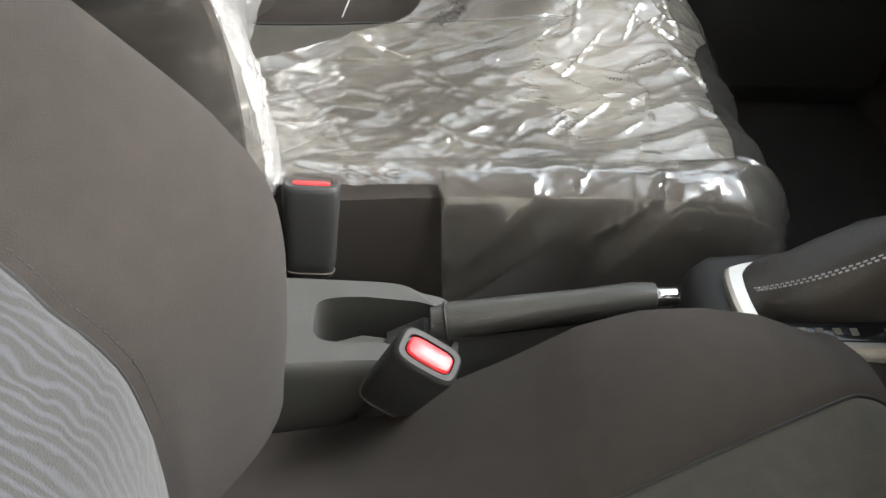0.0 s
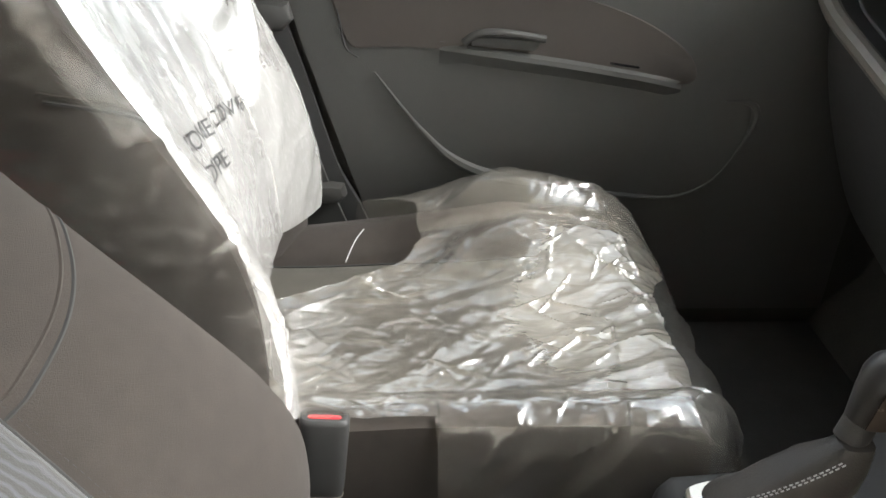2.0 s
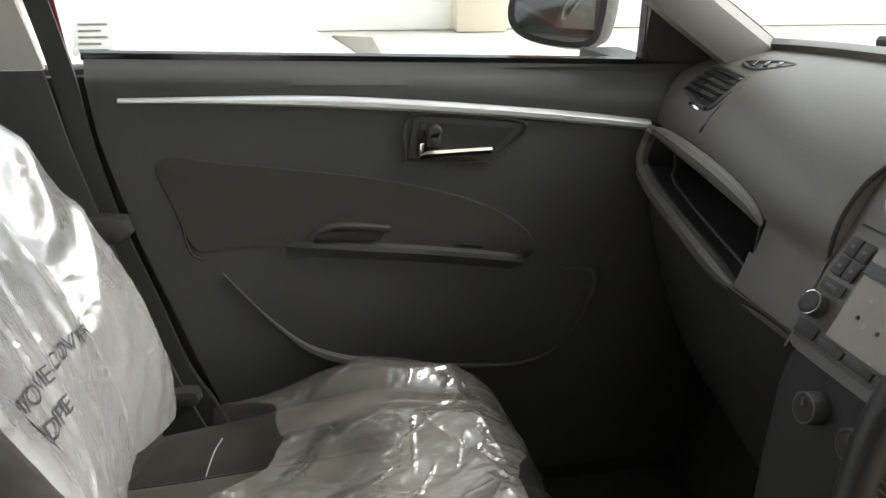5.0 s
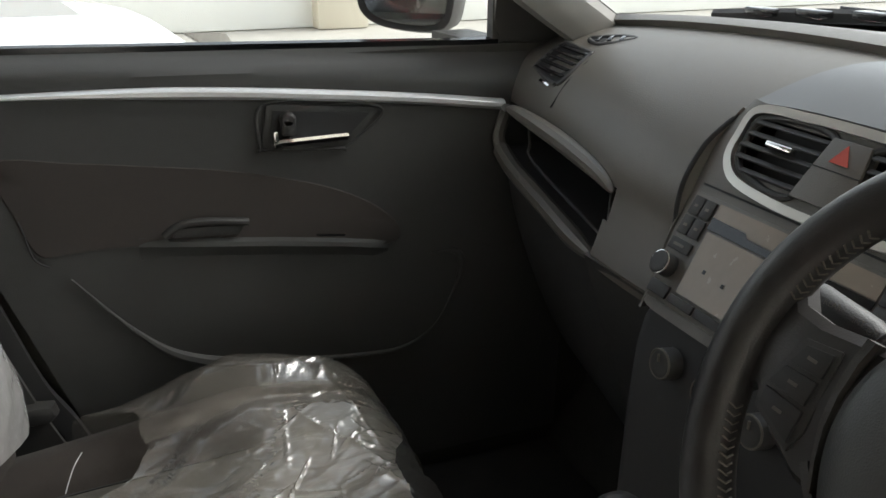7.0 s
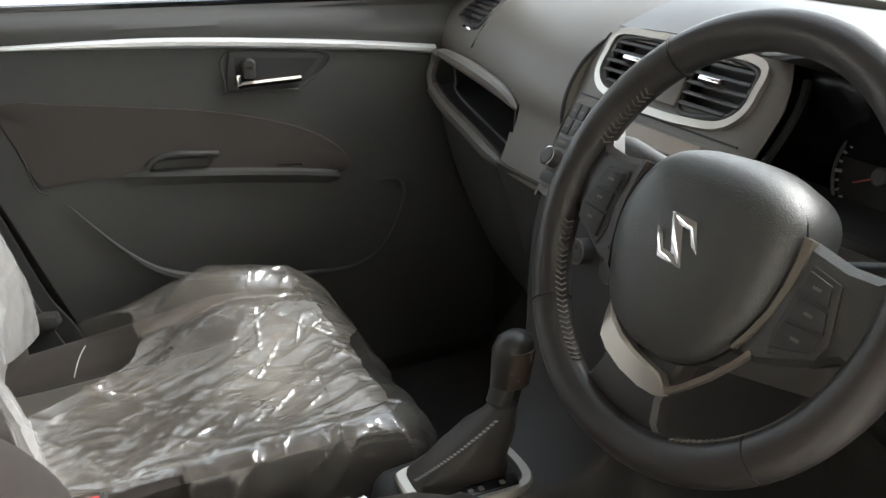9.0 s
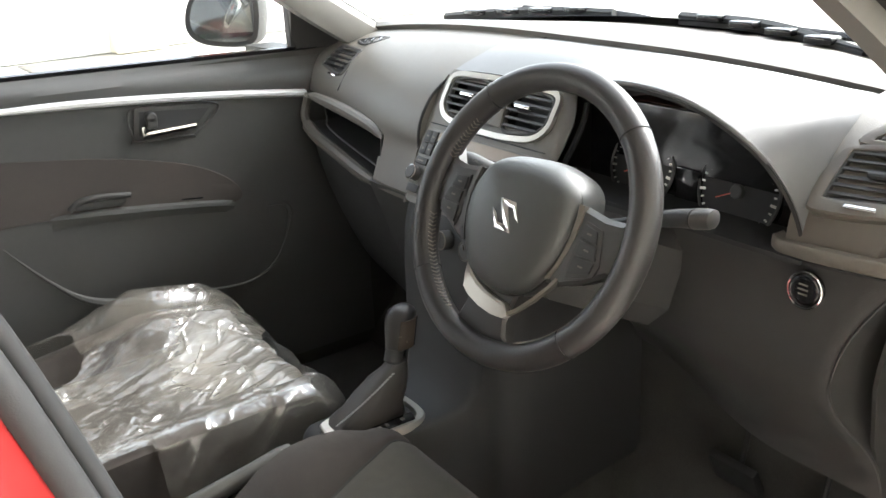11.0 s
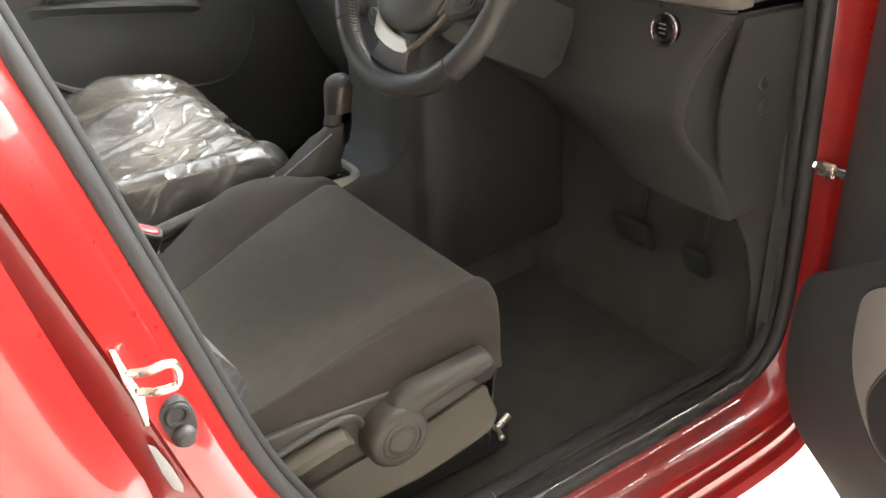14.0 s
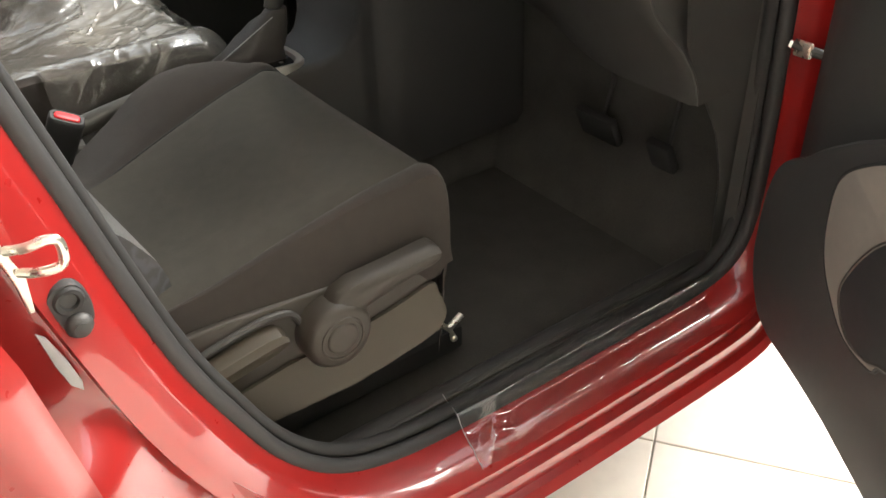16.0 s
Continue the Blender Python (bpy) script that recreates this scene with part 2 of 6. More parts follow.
def loft(rings, closed=True, caps=True):
    bm = bmesh.new()
    rows = [[bm.verts.new(p) for p in r] for r in rings]
    n = len(rows[0])
    for a, b in zip(rows, rows[1:]):
        for i in range(n if closed else n - 1):
            j = (i + 1) % n
            bm.faces.new((a[i], a[j], b[j], b[i]))
    if caps and closed:
        bm.faces.new(rows[0])
        bm.faces.new(rows[-1])
    return bm


def sheet(fn, nu, nv, thick=0.004, keep=None):
    """The surface fn(u, v), u and v from 0 to 1, as a thin plate with a back and a rim."""
    pts = [[Vector(fn(i / nu, j / nv)) for j in range(nv + 1)] for i in range(nu + 1)]
    bm = bmesh.new()
    rows = [[bm.verts.new(p) for p in r] for r in pts]
    for i in range(nu):
        for j in range(nv):
            if keep is None or keep((i + 0.5) / nu, (j + 0.5) / nv):
                bm.faces.new((rows[i][j], rows[i + 1][j], rows[i + 1][j + 1], rows[i][j + 1]))
    for v in [v for v in bm.verts if not v.link_faces]:
        bm.verts.remove(v)
    if thick:
        bm.normal_update()
        bmesh.ops.solidify(bm, geom=bm.faces[:], thickness=thick)
    return bm


def tube(pts, r, n=10, closed=False):
    """A round bar along pts; r is a number or one radius a point."""
    pts = [Vector(p) for p in pts]
    k = len(pts)
    rings, side = [], None
    for i, p in enumerate(pts):
        a, b = (pts[(i - 1) % k], pts[(i + 1) % k]) if closed else (pts[max(i - 1, 0)], pts[min(i + 1, k - 1)])
        t = (b - a).normalized()
        if side is None:
            side = t.orthogonal().normalized()
        side = (side - t * side.dot(t)).normalized()
        up = t.cross(side)
        rr = r if isinstance(r, (int, float)) else r[i]
        rings.append([p + rr * (math.cos(2 * math.pi * q / n) * side + math.sin(2 * math.pi * q / n) * up) for q in range(n)])
    if closed:
        rings.append(rings[0])
    bm = loft(rings, True, not closed)
    if closed:
        bmesh.ops.remove_doubles(bm, verts=bm.verts, dist=1e-6)
    return bm


def sweep(pts, prof, up=(0, 0, 1), closed=False):
    """A bar of cross-section prof, a list of (aside, up), along pts."""
    pts, up = [Vector(p) for p in pts], Vector(up)
    k = len(pts)
    rings = []
    for i, p in enumerate(pts):
        a, b = (pts[(i - 1) % k], pts[(i + 1) % k]) if closed else (pts[max(i - 1, 0)], pts[min(i + 1, k - 1)])
        t = (b - a).normalized()
        s = t.cross(up).normalized()
        w = s.cross(t)
        rings.append([p + s * x + w * y for x, y in prof])
    if closed:
        rings.append(rings[0])
    bm = loft(rings, True, not closed)
    if closed:
        bmesh.ops.remove_doubles(bm, verts=bm.verts, dist=1e-6)
    return bm


def box(c, size, bevel=0.004, turn=None, seg=2):
    bm = bmesh.new()
    bmesh.ops.create_cube(bm, size=1)
    bmesh.ops.scale(bm, vec=size, verts=bm.verts)
    if bevel:
        bmesh.ops.bevel(bm, geom=bm.edges[:], offset=min(bevel, 0.45 * min(size)), segments=seg, profile=0.5, affect="EDGES")
    m = Matrix.Translation(c) @ (turn.to_4x4() if turn is not None else Matrix())
    bmesh.ops.transform(bm, matrix=m, verts=bm.verts)
    return bm


def axes(x, y=None):
    """A turn whose first axis is x and whose second lies towards y."""
    x = Vector(x).normalized()
    y = Vector(y if y is not None else (0, 0, 1))
    z = x.cross(y).normalized()
    y = z.cross(x)
    return Matrix((x, y, z)).transposed()


def prism(poly, push, bevel=0.0, seg=2):
    """The flat shape poly, pushed out by the vector push."""
    bm = bmesh.new()
    a = [bm.verts.new(p) for p in poly]
    b = [bm.verts.new(Vector(p) + Vector(push)) for p in poly]
    n = len(a)
    bm.faces.new(a)
    bm.faces.new(b)
    for i in range(n):
        bm.faces.new((a[i], a[(i + 1) % n], b[(i + 1) % n], b[i]))
    bmesh.ops.recalc_face_normals(bm, faces=bm.faces)
    if bevel:
        bmesh.ops.bevel(bm, geom=bm.edges[:], offset=bevel, segments=seg, profile=0.5, affect="EDGES")
    return bm


def disc(c, axis, r, h, n=32, bevel=0.0, dome=0.0):
    """A round plate or knob: a turned body along axis."""
    t = axes(axis)
    x, y, z = t.col[0], t.col[1], t.col[2]
    prof = [(0.001, 0), (r, 0), (r, h - bevel), (r - 0.5 * bevel, h - 0.25 * bevel), (r - bevel, h), (0.6 * r, h + 0.6 * dome), (0.001, h + dome)]
    rings = [[Vector(c) + x * a + (y * math.cos(2 * math.pi * i / n) + z * math.sin(2 * math.pi * i / n)) * q for i in range(n)] for q, a in prof]
    return loft(rings)


def ring(c, axis, r, thick, n=40, m=8, depth=None):
    t = axes(axis)
    y, z = t.col[1], t.col[2]
    pts = [Vector(c) + (y * math.cos(2 * math.pi * i / n) + z * math.sin(2 * math.pi * i / n)) * r for i in range(n)]
    return tube(pts, thick, m, True)


def merged(*bms):
    out = bmesh.new()
    for b in bms:
        me = bpy.data.meshes.new("tmp")
        b.to_mesh(me)
        b.free()
        out.from_mesh(me)
        bpy.data.meshes.remove(me)
    return out


# ---- ground and surroundings ----
bm = bmesh.new()
bmesh.ops.create_grid(bm, x_segments=8, y_segments=8, size=150)
bmesh.ops.translate(bm, vec=(0, 0, -0.006), verts=bm.verts)
ground = tagged(part("ground", bm, GROUT), "pale grey forecourt ground reaching far away", "ground", kind="structure")


# Unseen wall and ceiling, added to cut sky light from the open door side.
tagged(part("wall_sky_block", box((-1.0, -5.2, 2.0), (16, 0.2, 4.0), 0.02), WALLPAINT), "plain pale wall added unseen behind the camera to block low sky", "wall", kind="structure")
tagged(part("ceiling_sky_block", box((-3.4, -3.2, 3.3), (11.5, 4.2, 0.15), 0.02), WALLPAINT), "plain pale unseen panel added over the open door side to block sky", "ceiling", kind="structure")


# ---- driver's side of the car body ----
# The door opening as (x, z), clockwise from the lock pillar.
OPENING = [(-0.13, 1.147), (-0.088, 1.0), (-0.046, 0.848), (0.009, 0.65), (0.054, 0.541), (0.10, 0.455), (0.16, 0.395), (0.24, 0.366), (0.36, 0.357), (0.56, 0.355),
           (0.76, 0.358), (0.84, 0.38), (0.878, 0.44), (0.882, 0.56), (0.873, 0.75), (0.858, 0.98), (0.84, 1.07), (0.76, 1.155), (0.62, 1.255), (0.44, 1.36), (0.2, 1.43),
           (-0.06, 1.43), (-0.17, 1.37), (-0.17, 1.27)]
loop = curve([(x, 0, z) for x, z in OPENING], 160, True)


def outward(k):
    t = (loop[(k + 1) % 160] - loop[k - 1]).normalized()
    return Vector((-t.z, 0, t.x)) * -1


mid = Vector((0.36, 0, 0.85))
NORMALS = [(n if n.dot(p - mid) > 0 else -n) for p, n in ((loop[k], outward(k)) for k in range(160))]


def side_ring(y_of, off_of):
    return [loop[k] + NORMALS[k] * off_of(NORMALS[k]) + Vector((0, y_of(NORMALS[k], loop[k]), 0)) for k in range(160)]


def down(n):
    return max(0.0, -n.z) ** 2


SIDE = [(0.0, -0.690, -0.690), (0.006, -0.704, -0.706), (0.020, -0.716, -0.748), (0.030, -0.724, -0.762), (0.034, -0.727, -0.775), (0.040, -0.730, -0.778), (0.048, -0.734, -0.791), (0.058, -0.738, -0.794), (0.068, -0.740, -0.805), (0.075, -0.742, -0.810)]
SILLOFF = [0.0, 0.0, 0.006, 0.011, 0.021, 0.031, 0.033, 0.052, 0.054, 0.062]
rings = []
for (o, y, ys), so in zip(SIDE, SILLOFF):
    rings.append(side_ring(lambda n, p, y=y, ys=ys: y + (ys - y) * down(n) + 0.10 * max(0, p.z - 1.0), lambda n, o=o, so=so: (o + (so - o) * down(n)) * (1 - 0.25 * max(0, -n.x))))
for dy, do in ((0.03, 0.012), (0.12, 0.016)):
    o, y, ys = SIDE[-1]
    rings.append(side_ring(lambda n, p, y=y, ys=ys, dy=dy: y + dy + (ys - y) * down(n) + 0.10 * max(0, p.z - 1.0), lambda n, o=o, do=do: (o + do + (0.056 - o) * down(n)) * (1 - 0.25 * max(0, -n.x))))
for r in rings:
    r.append(r[0])
bm = loft(rings, closed=False)
bmesh.ops.remove_doubles(bm, verts=bm.verts, dist=1e-6)
bmesh.ops.solidify(bm, geom=bm.faces[:], thickness=0.003)
body_side = tagged(part("body_side", bm, RED, sharp=28), "glossy red painted door opening of the car body", "car body", kind="structure")
seal_path = [p + Vector((0, -0.697 + 0.10 * max(0, p.z - 1.0), 0)) for p in loop]
seal = part("door_seal", sweep(seal_path, [(0.0105 * math.cos(q), 0.0115 * math.sin(q) - 0.005) for q in (2 * math.pi * i / 14 for i in range(14))], (0, 1, 0), True), RUBBER, body_side, "black rubber weatherstrip", 80)
part("seal_lip", sweep([p + Vector((0, 0.012, 0)) - NORMALS[k] * 0.012 for k, p in enumerate(seal_path)], [(0.007 * math.cos(q), 0.010 * math.sin(q)) for q in (2 * math.pi * i / 12 for i in range(12))], (0, 1, 0), True), DEEP, body_side, "black plastic inner edge trim", 80)

# closed rear door beside the lock pillar, and the pillar's skin between it and the opening
def REAR_EDGE(z):
    return along([(0.3, -0.03), (0.45, -0.07), (0.613, -0.096), (0.772, -0.12), (0.872, -0.146), (1.08, -0.19)], z)


def pillar_skin(u, v):
    z = 0.27 + 0.83 * v
    x0 = along([(0.27, 0.30), (0.33, 0.23), (0.36, 0.185), (0.395, 0.115), (0.455, 0.06), (0.541, 0.004), (0.65, -0.042), (0.848, -0.098), (1.0, -0.138), (1.1, -0.165)], z)
    y0 = along([(0.27, -0.806), (0.36, -0.795), (0.40, -0.772), (0.455, -0.752), (0.541, -0.742), (0.65, -0.738), (1.1, -0.73)], z)
    y1 = -0.788 + 0.058 * ease(0.60, 0.68, z)
    return (x0 + (REAR_EDGE(z) - 0.03 - x0) * u, y0 + (y1 - y0) * ease(0.05, 0.75, u), z)


part("pillar_skin", sheet(pillar_skin, 24, 60, 0.004), RED, body_side, sharp=60)


def rear_skin(u, v):
    z = 0.30 + 0.90 * v
    x0 = REAR_EDGE(z)
    x = x0 - 0.95 * u
    y = -0.775 - 0.035 * math.sin(math.pi * (0.15 + 0.6 * v)) - 0.012 * ease(0.60, 0.64, z) + 0.02 * ease(0.9, 1.1, z) * 0.5
    return (x, y + 0.014 * ease(0.022, 0.0, u) - 0.004 * math.exp(-((u - 0.035) / 0.012) ** 2), z)


rear_door = tagged(part("rear_door", sheet(rear_skin, 120, 40, 0.012), RED), "closed red painted rear car door", "car door", kind="structure")
part("rear_window", sheet(lambda u, v: (-0.2 - 0.85 * u - 0.04 * v, -0.765 + 0.12 * v, 1.10 + 0.30 * v), 4, 4, 0.004), GLASS, rear_door)
part("window_frame", sweep([(-0.205, -0.77, 1.20), (-0.22, -0.735, 1.28), (-0.255, -0.66, 1.42)], [(-0.02, -0.01), (0.02, -0.01), (0.02, 0.01), (-0.02, 0.01)], (0, 1, 0)), GLOSS, rear_door)

# floor pan, tunnel and footwell
bm = merged(box((0.1, -0.37, 0.275), (2.2, 0.66, 0.05), 0.01), box((0.1, 0.38, 0.275), (2.2, 0.70, 0.05), 0.01))
tagged(part("floor", bm, CARPET), "black carpeted car floor", "car floor", kind="structure")
tagged(part("floor_tunnel", sheet(lambda u, v: (-0.9 + 2.0 * u, -0.14 + 0.28 * v, 0.29 + 0.13 * math.sin(math.pi * v) ** 0.6), 6, 14, 0.01), CARPET), "black carpeted centre tunnel", "car floor", kind="structure")
tagged(part("firewall", sheet(lambda u, v: (0.98 - 0.05 * v - 0.12 * ease(0.2, 0.0, v), -0.72 + 1.45 * u, 0.27 + 0.82 * v), 10, 14, 0.02), CARPET), "black carpeted front bulkhead of the footwell", "bulkhead", kind="structure")
tagged(part("footwell_side", sheet(lambda u, v: (-0.4 + 1.53 * u, 0.725, 0.26 + 0.80 * v), 6, 6, 0.02), CARPET), "black carpeted footwell side", "trim", kind="structure")
tagged(part("wing_lining", sheet(lambda u, v: (0.86 + 0.25 * u, -0.69, 0.26 + 0.80 * v), 4, 6, 0.02), PLASTIC), "black front body side lining", "trim", kind="structure")
sill_plate = tagged(part("sill_plate", sheet(lambda u, v: (0.12 + 0.74 * u, -0.672 + 0.10 * v, 0.362 - 0.075 * ease(0.25, 1.0, v) + 0.006 * math.sin(math.pi * v)), 16, 10, 0.006), PLASTIC), "black plastic sill scuff plate", "trim", kind="structure")
part("ridge", box((0.5, -0.664, 0.366), (0.66, 0.006, 0.006), 0.002), PLASTIC, sill_plate)
tagged(part("kick_panel", sheet(lambda u, v: ((1 - u) * along([(0.31, 0.875), (0.5, 0.86), (0.58, 0.835), (0.652, 0.79), (0.72, 0.75), (0.81, 0.735), (0.95, 0.745)], 0.31 + 0.63 * v) + 0.93 * u, -0.652 - 0.03 * u - 0.012 * ease(0.8, 1.0, v), 0.31 + 0.63 * v), 10, 24, 0.006), PLASTIC), "black plastic footwell side panel", "trim", kind="structure")
tagged(part("lock_pillar_trim", sheet(lambda u, v: (along([(0.36, 0.24), (0.455, 0.10), (0.541, 0.054), (0.65, 0.009), (0.848, -0.046), (1.0, -0.088), (1.147, -0.13), (1.4, -0.2)], 0.36 + 1.04 * v) - 0.02 - 0.16 * u, -0.672 + 0.02 * u + 0.06 * ease(0.7, 1.0, v), 0.36 + 1.04 * v), 8, 30, 0.006), PLASTIC), "black plastic lock pillar lining", "trim", kind="structure")


# roof, pillars and glass
def roof_z(x, y):
    return 1.475 - 0.06 * (y / 0.62) ** 2 - 0.05 * ease(0.2, 0.6, x) - 0.04 * ease(-0.8, -1.6, x)


tagged(part("roof", sheet(lambda u, v: (-1.5 + 2.0 * u, -0.64 + 1.28 * v, roof_z(-1.5 + 2.0 * u, -0.64 + 1.28 * v) + 0.03), 16, 12, 0.004), RED), "red painted car roof", "car roof", kind="structure")
tagged(part("ceiling", sheet(lambda u, v: (-1.5 + 1.98 * u, -0.63 + 1.26 * v, roof_z(-1.5 + 2.0 * u, -0.63 + 1.26 * v)), 16, 12, 0.01), HEADLINER), "pale fabric headliner", "ceiling", kind="structure")
bm = merged(box((-1.55, 0, 0.9), (0.05, 1.4, 1.2), 0.02), box((-0.95, 0, 0.62), (0.18, 1.3, 0.72), 0.05), box((-0.85, 0.745, 0.68), (1.35, 0.05, 0.78), 0.02), box((0.05, 0.765, 0.68), (0.6, 0.04, 0.78), 0.01))
tagged(part("wall_rear", bm, PLASTIC), "dark plain rear wall of the cabin", "cabin wall", kind="structure")


def pillar_line(side):
    y = 0.675 * side
    return [(1.02, y * 1.03, 0.98), (0.90, y, 1.065), (0.76, y * 0.985, 1.155), (0.60, y * 0.965, 1.265), (0.44, y * 0.93, 1.365), (0.2, y * 0.90, 1.425), (-0.2, y * 0.89, 1.43), (-1.3, y * 0.86, 1.40)]


for side, nm in ((-1, "pillar_trim_driver"), (1, "pillar_trim_passenger")):
    prof = [(-0.016, -0.030), (0.014, -0.030), (0.024, -0.012), (0.020, 0.016), (0.004, 0.030), (-0.02, 0.026)]
    line = curve(pillar_line(side), 40)
    bm = sweep(line, prof if side < 0 else [(-a, 1.25 * b) for a, b in prof], (0, 0, 1))
    tagged(part(nm, bm, PILLAR), "grey beige plastic windscreen pillar lining", "pillar", kind="structure")
    line = curve([(x + 0.012, y * 1.045, z + 0.012) for x, y, z in pillar_line(side)], 40)
    tagged(part("pillar_weatherstrip_driver" if side < 0 else "pillar_weatherstrip_passenger", sweep(line, [(-0.012, -0.026), (0.012, -0.026), (0.018, 0.0), (0.012, 0.028), (-0.012, 0.028)], (0, 0, 1)), RUBBER), "black rubber weatherstrip along the windscreen pillar", "weatherstrip", kind="structure")
    line = curve([(x + 0.034, y * 1.07, z + 0.044) if side < 0 else (x + 0.01, y * 1.09, z) for x, y, z in pillar_line(side)], 40)
    bm = sweep(line, [(-0.02, -0.022), (0.02, -0.022), (0.026, 0.014), (-0.014, 0.026)], (0, 0, 1))
    tagged(part("pillar_skin_driver" if side < 0 else "pillar_skin_passenger", bm, RED), "red painted windscreen pillar", "pillar", kind="structure")


def screen_pt(u, v):
    y = -0.70 + 1.40 * u
    x0, z0 = 1.27 - 0.28 * (y / 0.7) ** 2, 1.095 - 0.035 * (y / 0.7) ** 2
    x1, z1 = 0.48 - 0.06 * (y / 0.7) ** 2, 1.455 - 0.05 * (y / 0.7) ** 2
    return (x0 + (x1 - x0) * v, y * (1 - 0.1 * v), z0 + (z1 - z0) * v + 0.02 * math.sin(math.pi * v))


windscreen = tagged(part("windscreen", sheet(screen_pt, 24, 12, 0.005), GLASS), "clear raked car windscreen", "windscreen", kind="structure")
windscreen.visible_shadow = False
part("frit_band", sheet(lambda u, v: Vector(screen_pt(u, 0.09 * v)) + Vector((0, 0, -0.006)), 24, 2, 0.001), GLOSS, windscreen, "black printed edge band")
scuttle = tagged(part("scuttle_panel", sheet(lambda u, v: (Vector(screen_pt(u, 0.0)) + Vector((-0.01 + 0.16 * v, 0, -0.005 - 0.05 * v))), 24, 6, 0.006), PLASTIC), "black plastic panel under the windscreen", "scuttle", kind="structure")
bonnet = tagged(part("bonnet", sheet(lambda u, v: (1.36 - 0.28 * ((-0.7 + 1.4 * u) / 0.7) ** 2 + 0.75 * v, -0.7 + 1.4 * u, 1.045 - 0.04 * ((-0.7 + 1.4 * u) / 0.7) ** 2 - 0.16 * v ** 1.6), 20, 12, 0.01), RED), "red painted car bonnet", "bonnet", kind="structure")
bm = merged(box((0.98, -0.79, 0.66), (0.16, 0.05, 0.70), 0.02), box((1.55, -0.80, 0.62), (1.0, 0.05, 0.62), 0.03), box((1.5, 0.80, 0.62), (1.1, 0.05, 0.62), 0.03))
tagged(part("front_wing", bm, RED), "red painted front wings of the car", "car wing", kind="structure")


def wiper(name, pts, park):
    w = thing(name, pts[0], "black wiper arm and blade resting under the windscreen", "wiper", "windscreen wipers")
    part("arm", tube(curve(pts, 16), [0.011 - 0.0004 * i for i in range(16)], 8), GLOSS, w)
    part("blade", sweep(curve(park, 14), [(-0.006, -0.012), (0.006, -0.012), (0.009, 0.006), (0.0, 0.012), (-0.009, 0.006)]), RUBBER, w)
    for k in (0.2, 0.4, 0.6, 0.8):
        a, b = Vector(park[0]), Vector(park[-1])
        part("blade_clip", box(a + (b - a) * k + Vector((0, 0, 0.012)), (0.03, 0.05, 0.012), 0.003), GLOSS, w)
    return w


wiper("windscreen_wiper", [(1.30, 0.10, 1.085), (1.25, 0.25, 1.115), (1.17, 0.47, 1.125)], [(1.10, 0.67, 1.095), (1.165, 0.46, 1.115), (1.20, 0.22, 1.122)])
wiper("windscreen_wiper", [(1.28, -0.45, 1.075), (1.25, -0.30, 1.11), (1.2, -0.10, 1.125)], [(1.215, 0.06, 1.125), (1.20, -0.15, 1.125), (1.14, -0.36, 1.105)])


# ---- passenger's door ----
door1 = thing("door_1", (0.3, 0.72, 0.35), "closed passenger door with dark plastic lining and cloth insert", "car door", kind="structure")
TRIMLINE = [(-0.065, 1.034), (0.054, 1.031), (0.207, 1.024), (0.329, 1.015), (0.458, 1.003), (0.595, 0.988), (0.722, 0.971)]


def belt_z(x):
    return 1.084 - 0.030 * (x + 0.1)


def trim_z(x):
    return along(TRIMLINE, x)


def door_y(x, z):
    """The inner face of the passenger's door lining."""
    t = trim_z(x)
    y = 0.694
    if z > t:
        y += 0.035 * ease(t + 0.02, belt_z(x), z) ** 1.5
    arm = ease(0.13, 0.2, x) * ease(0.56, 0.50, x)
    y -= 0.004 * arm * ease(0.845, 0.80, z) * ease(0.60, 0.72, z)
    y += 0.012 * ease(0.66, 0.45, z)
    return y


def door_face(u, v):
    z = 0.34 + v * 0.735
    x_rear = along([(0.34, 0.15), (0.51, 0.05), (0.6, 0.02), (0.82, -0.055), (0.975, -0.095), (1.1, -0.11)], z)
    x = x_rear + (0.86 - x_rear) * u
    z = 0.34 + v * (belt_z(x) - 0.34)
    return (x, door_y(x, z), z)


part("lining", sheet(door_face, 70, 80, 0.02), DOORTRIM, door1, "dark grey moulded plastic lining")
pts = curve([(x, door_y(x, z) - 0.004, z) for x, z in TRIMLINE], 40)
STRIP = [(-0.002, 0.009), (0.004, 0.0075), (0.008, 0.003), (0.008, -0.003), (0.004, -0.0075), (-0.002, -0.009)]
part("trim_strip", loft([[p + Vector((0, -a, b * (0.35 + 0.65 * ease(-0.07, 0.25, p.x)))) for a, b in STRIP] for p in pts]), BRIGHT, door1, "bright silver decor strip")
INSERT = curve([(-0.022, 0, 0.948), (0.08, 0, 0.938), (0.169, 0, 0.925), (0.285, 0, 0.906), (0.417, 0, 0.871), (0.501, 0, 0.831), (0.543, 0, 0.79), (0.535, 0, 0.762), (0.45, 0, 0.77), (0.161, 0, 0.807), (0.06, 0, 0.81), (0.018, 0, 0.812), (-0.005, 0, 0.87)], 60, True)
mid_in = Vector((0.22, 0, 0.86))
bm = loft([[Vector((p.x, 0, p.z)) + (mid_in - p) * (1 - k) + Vector((0, door_y(p.x * k + mid_in.x * (1 - k), p.z * k + mid_in.z * (1 - k)) - d, 0)) for p in INSERT] for k, d in ((0.02, 0.003), (0.4, 0.003), (0.8, 0.003), (0.985, 0.0025), (1.0, 0.0))])
part("insert", bm, DOORCLOTH, door1, "brown cloth insert")
